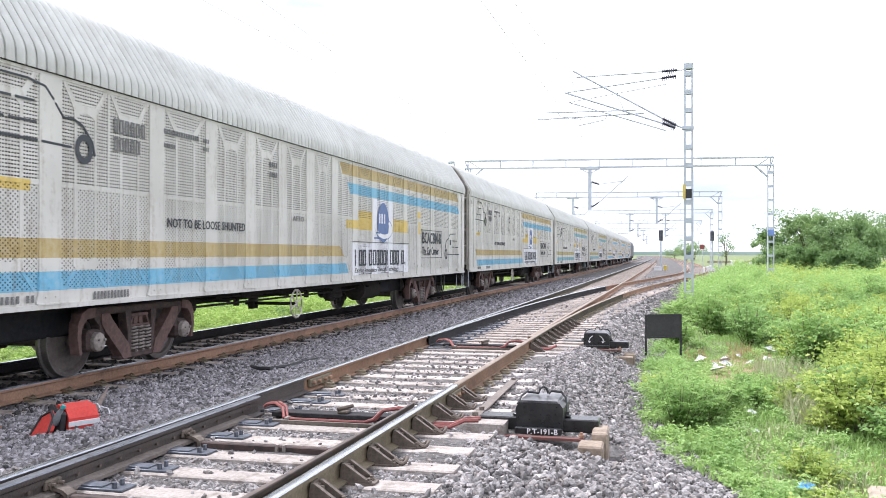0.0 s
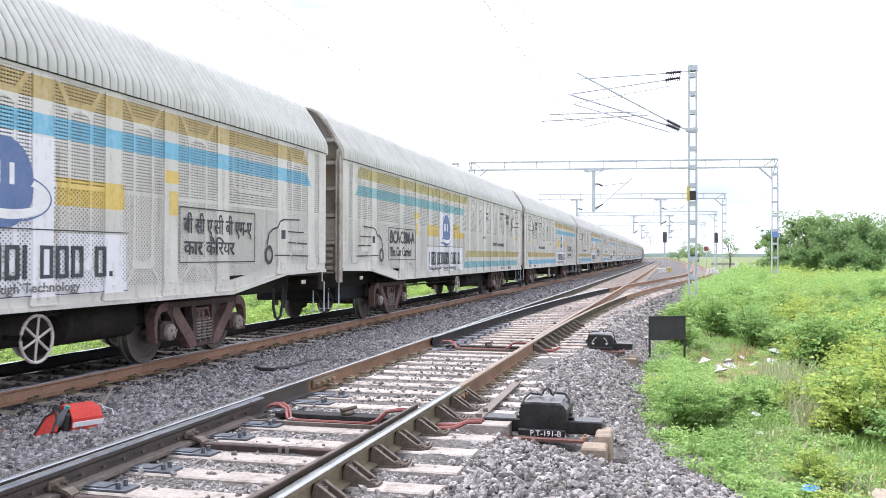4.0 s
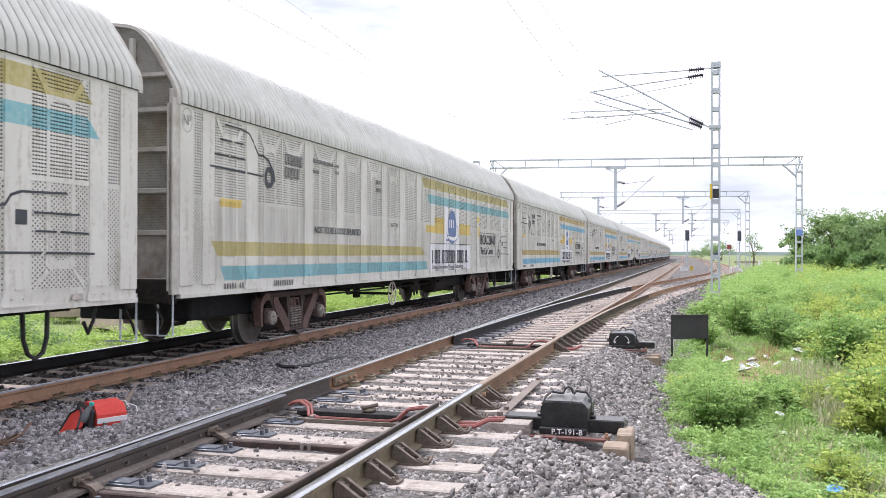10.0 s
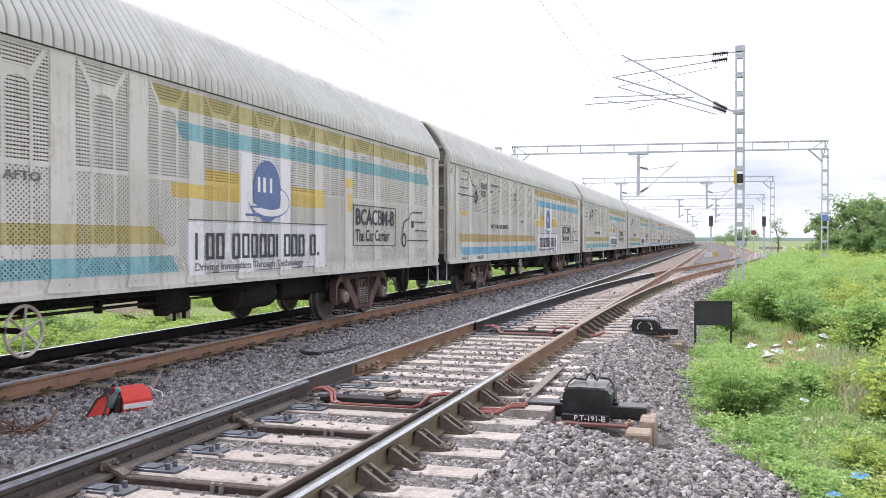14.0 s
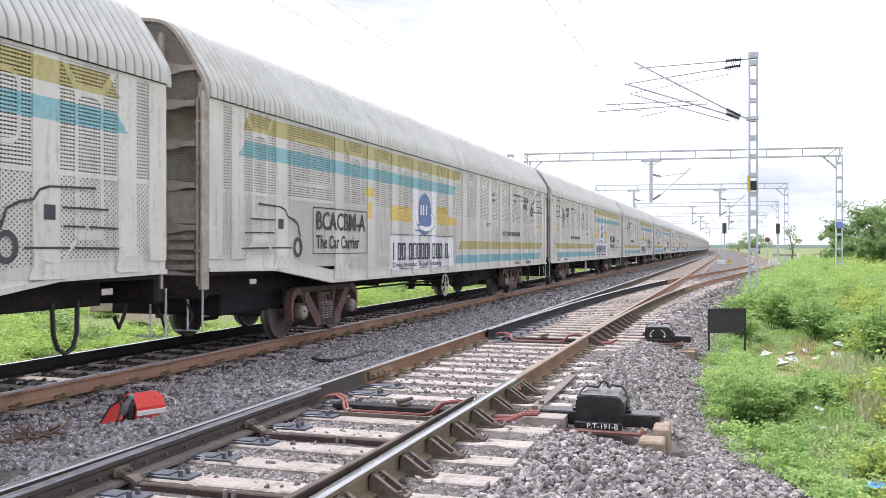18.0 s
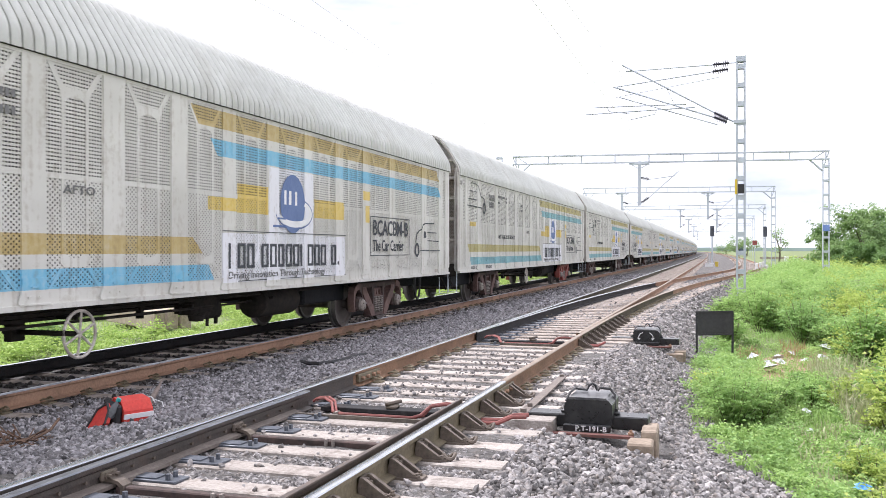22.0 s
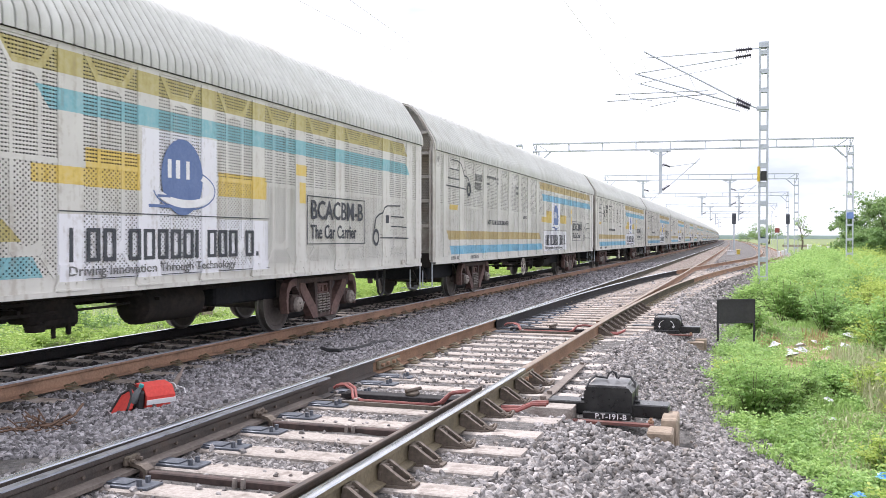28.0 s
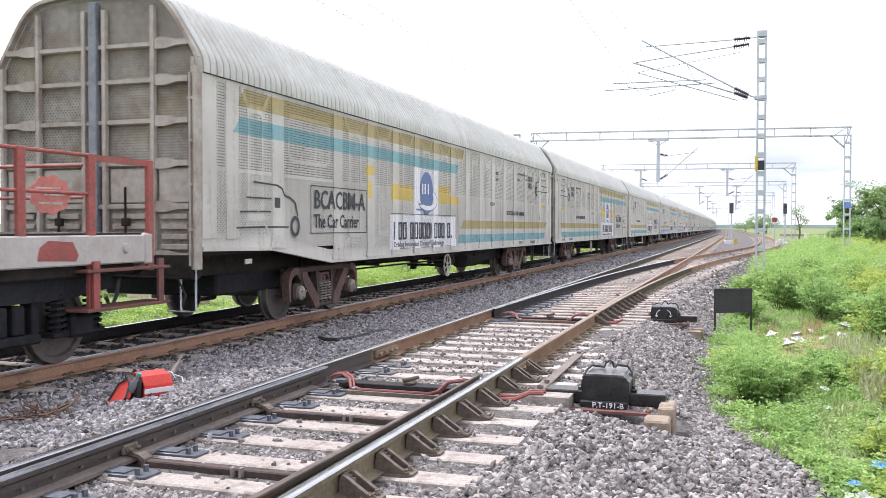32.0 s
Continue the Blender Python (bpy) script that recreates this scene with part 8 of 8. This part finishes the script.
# litter among the plants
PLASTIC = surface("white_plastic_film", (0.5, 0.51, 0.54), (0.68, 0.68, 0.7), 0.5)
BLUEFILM = surface("blue_plastic_film", (0.05, 0.2, 0.5), (0.08, 0.3, 0.62), 0.4)
lr = random.Random(3)
for x, y, s, m in ((0.56, 17.2, 0.17, PLASTIC), (0.75, 15.3, 0.19, PLASTIC), (0.95, 16.2, 0.16, PLASTIC), (1.0, 17.3, 0.16, PLASTIC), (1.75, 17.5, 0.15, PLASTIC), (0.84, 6.76, 0.24, PLASTIC), (0.75, 16.1, 0.1, PLASTIC), (1.4, 16.8, 0.15, PLASTIC), (1.3, 18.2, 0.12, PLASTIC), (2.0, 19.3, 0.2, PLASTIC), (2.5, 18.0, 0.16, PLASTIC),
                   (0.97, 11.5, 0.09, PLASTIC), (0.9, 10.2, 0.06, PLASTIC), (1.04, 7.56, 0.1, BLUEFILM), (0.78, 6.95, 0.09, BLUEFILM), (1.08, 14.4, 0.07, PLASTIC), (0.42, 13.4, 0.07, PLASTIC)):
    g = Geo()
    s *= 1.15
    n = 7
    vs = [(s * (i / n - 0.5) * lr.uniform(0.8, 1.2), s * (j / n - 0.5) * lr.uniform(0.8, 1.2), s * 0.45 * lr.random() * math.sin(math.pi * i / n) * math.sin(math.pi * j / n) + 0.01) for j in range(n + 1) for i in range(n + 1)]
    g.add(vs, [(j * (n + 1) + i, j * (n + 1) + i + 1, (j + 1) * (n + 1) + i + 1, (j + 1) * (n + 1) + i) for j in range(n) for i in range(n)])
    ob = new("plastic_scrap", g.mesh("plastic_scrap", m))
    ob.matrix_basis = pose(x, y, ground_height(x, y) + (0.16 if m is BLUEFILM else 0.08), lr.uniform(-12, 25), lr.uniform(-15, 15), lr.uniform(0, 360))
    tagged(ob, "crumpled %s plastic scrap lying in grass" % ("blue" if m is BLUEFILM else "white"), "litter", "litter")

DRY = surface("dry_brown_twig", (0.085, 0.052, 0.038), (0.2, 0.125, 0.085), 0.9)
DRYLOG = surface("grey_weathered_wood", (0.14, 0.11, 0.095), (0.26, 0.21, 0.185), 0.9)
twigs = thing("dry_plant", "dead brown twigs and leaves on the ballast", "dry plant", pose(-5.62, 6.3, -0.33))
for k in range(34):
    a = lr.uniform(0, 6.28)
    r = lr.uniform(0.08, 0.34)
    ox, oy = lr.uniform(-0.25, 0.1), lr.uniform(-0.2, 0.2)
    part("twig", Geo().pipe([(ox, oy, 0.01), (ox + 0.5 * r * math.cos(a), oy + 0.5 * r * math.sin(a), 0.02 + 0.05 * lr.random()), (ox + r * math.cos(a + 0.4), oy + r * math.sin(a + 0.4), 0.02 + 0.13 * lr.random())], lr.uniform(0.004, 0.011), 4), DRY, twigs)
for k in range(14):
    a, r = lr.uniform(0, 6.28), lr.uniform(0.02, 0.36)
    x, y, w = r * math.cos(a), r * math.sin(a) * 0.6, lr.uniform(0.02, 0.045)
    c, d = math.cos(3 * a), math.sin(3 * a)
    part("dry_leaf", Geo().add([(x - w * c, y - w * d, 0.03), (x + 0.4 * w * d, y - 0.4 * w * c, 0.05), (x + w * c, y + w * d, 0.035), (x - 0.4 * w * d, y + 0.4 * w * c, 0.045)], [(0, 1, 2), (0, 2, 3)]), DRY, twigs)
part("long_twig", Geo().pipe([(-0.02, 0.0, 0.02), (0.02, 0.25, 0.09), (0.02, 0.36, 0.17)], 0.012, 6), DRY, twigs)
peg = thing("wooden_stick", "broken grey stick with white string in ballast", "stick", pose(-5.6, 8.0, -0.31))
part("stick", Geo().tube((0.1, -0.28, 0.02), (0.02, -0.02, 0.1), 0.034, 9, 0.032).tube((0.02, -0.02, 0.1), (-0.06, 0.22, 0.19), 0.032, 9, 0.022).tube((-0.06, 0.22, 0.19), (-0.12, 0.4, 0.27), 0.016, 7, 0.004), DRYLOG, peg)
part("string", Geo().pipe([(0.02 + 0.045 * math.cos(t), -0.04 + 0.02 * t / 6.28, 0.1 + 0.045 * math.sin(t)) for t in [0.6 * i for i in range(12)]] + [(0.09, 0.0, 0.1), (0.14, 0.0, 0.09), (0.17, -0.02, 0.04), (0.18, -0.06, 0.0), (0.17, -0.12, -0.01)], 0.006, 5), WHITE, peg)
cable = new("cable", Geo().pipe([(-5.72, 11.75, -0.25), (-5.5, 11.5, -0.245), (-5.32, 11.48, -0.24), (-5.17, 11.72, -0.235), (-5.15, 12.3, -0.23), (-5.08, 12.6, -0.23), (-4.99, 12.86, -0.25)], 0.028, 6).mesh("cable", BLACK_MATT))
tagged(cable, "black cable end lying on the ballast", "cable")
edging = new("concrete_edging", Geo().box(-0.05, 0.05, -0.25, 0.25, -0.3, 0.0, 0.02).mesh("concrete_edging", CONCRETE_OLD))
edging.matrix_basis = pose(0.68, 7.5, -0.6, 2, -3, 12)
tagged(edging, "pale concrete edging stone at the ballast foot", "edging stone")

# ---- what moves ----
# the train's front coupling along the line: a train slowly gaining speed
def run(t):
    return 167.923 + 14.24778 * t + 0.0003755 * t ** 2 + 0.00030673 * t ** 3


def on_line(y0, length):
    """The pose of a vehicle whose rear coupling is at y0."""
    y1 = y0 + length
    x0, x1 = TRAIN_X + bend(y0), TRAIN_X + bend(y1)
    return Matrix.Translation((x0, y0, TRAIN_Z)) @ Matrix.Rotation(-math.atan2(x1 - x0, y1 - y0), 4, "Z")


def motions():
    times = [0.0] + [float(i) for i in range(1, 33)]
    for i, w in enumerate(wagons):
        walk(w, [(t, on_line(run(t) - PITCH * (i + 1), PITCH)) for t in times])
    walk(locomotive, [(t, on_line(run(t), 20.6)) for t in times])
    walk(brake_van, [(t, on_line(run(t) - PITCH * 27 - 14.8, 14.8)) for t in times])


motions()
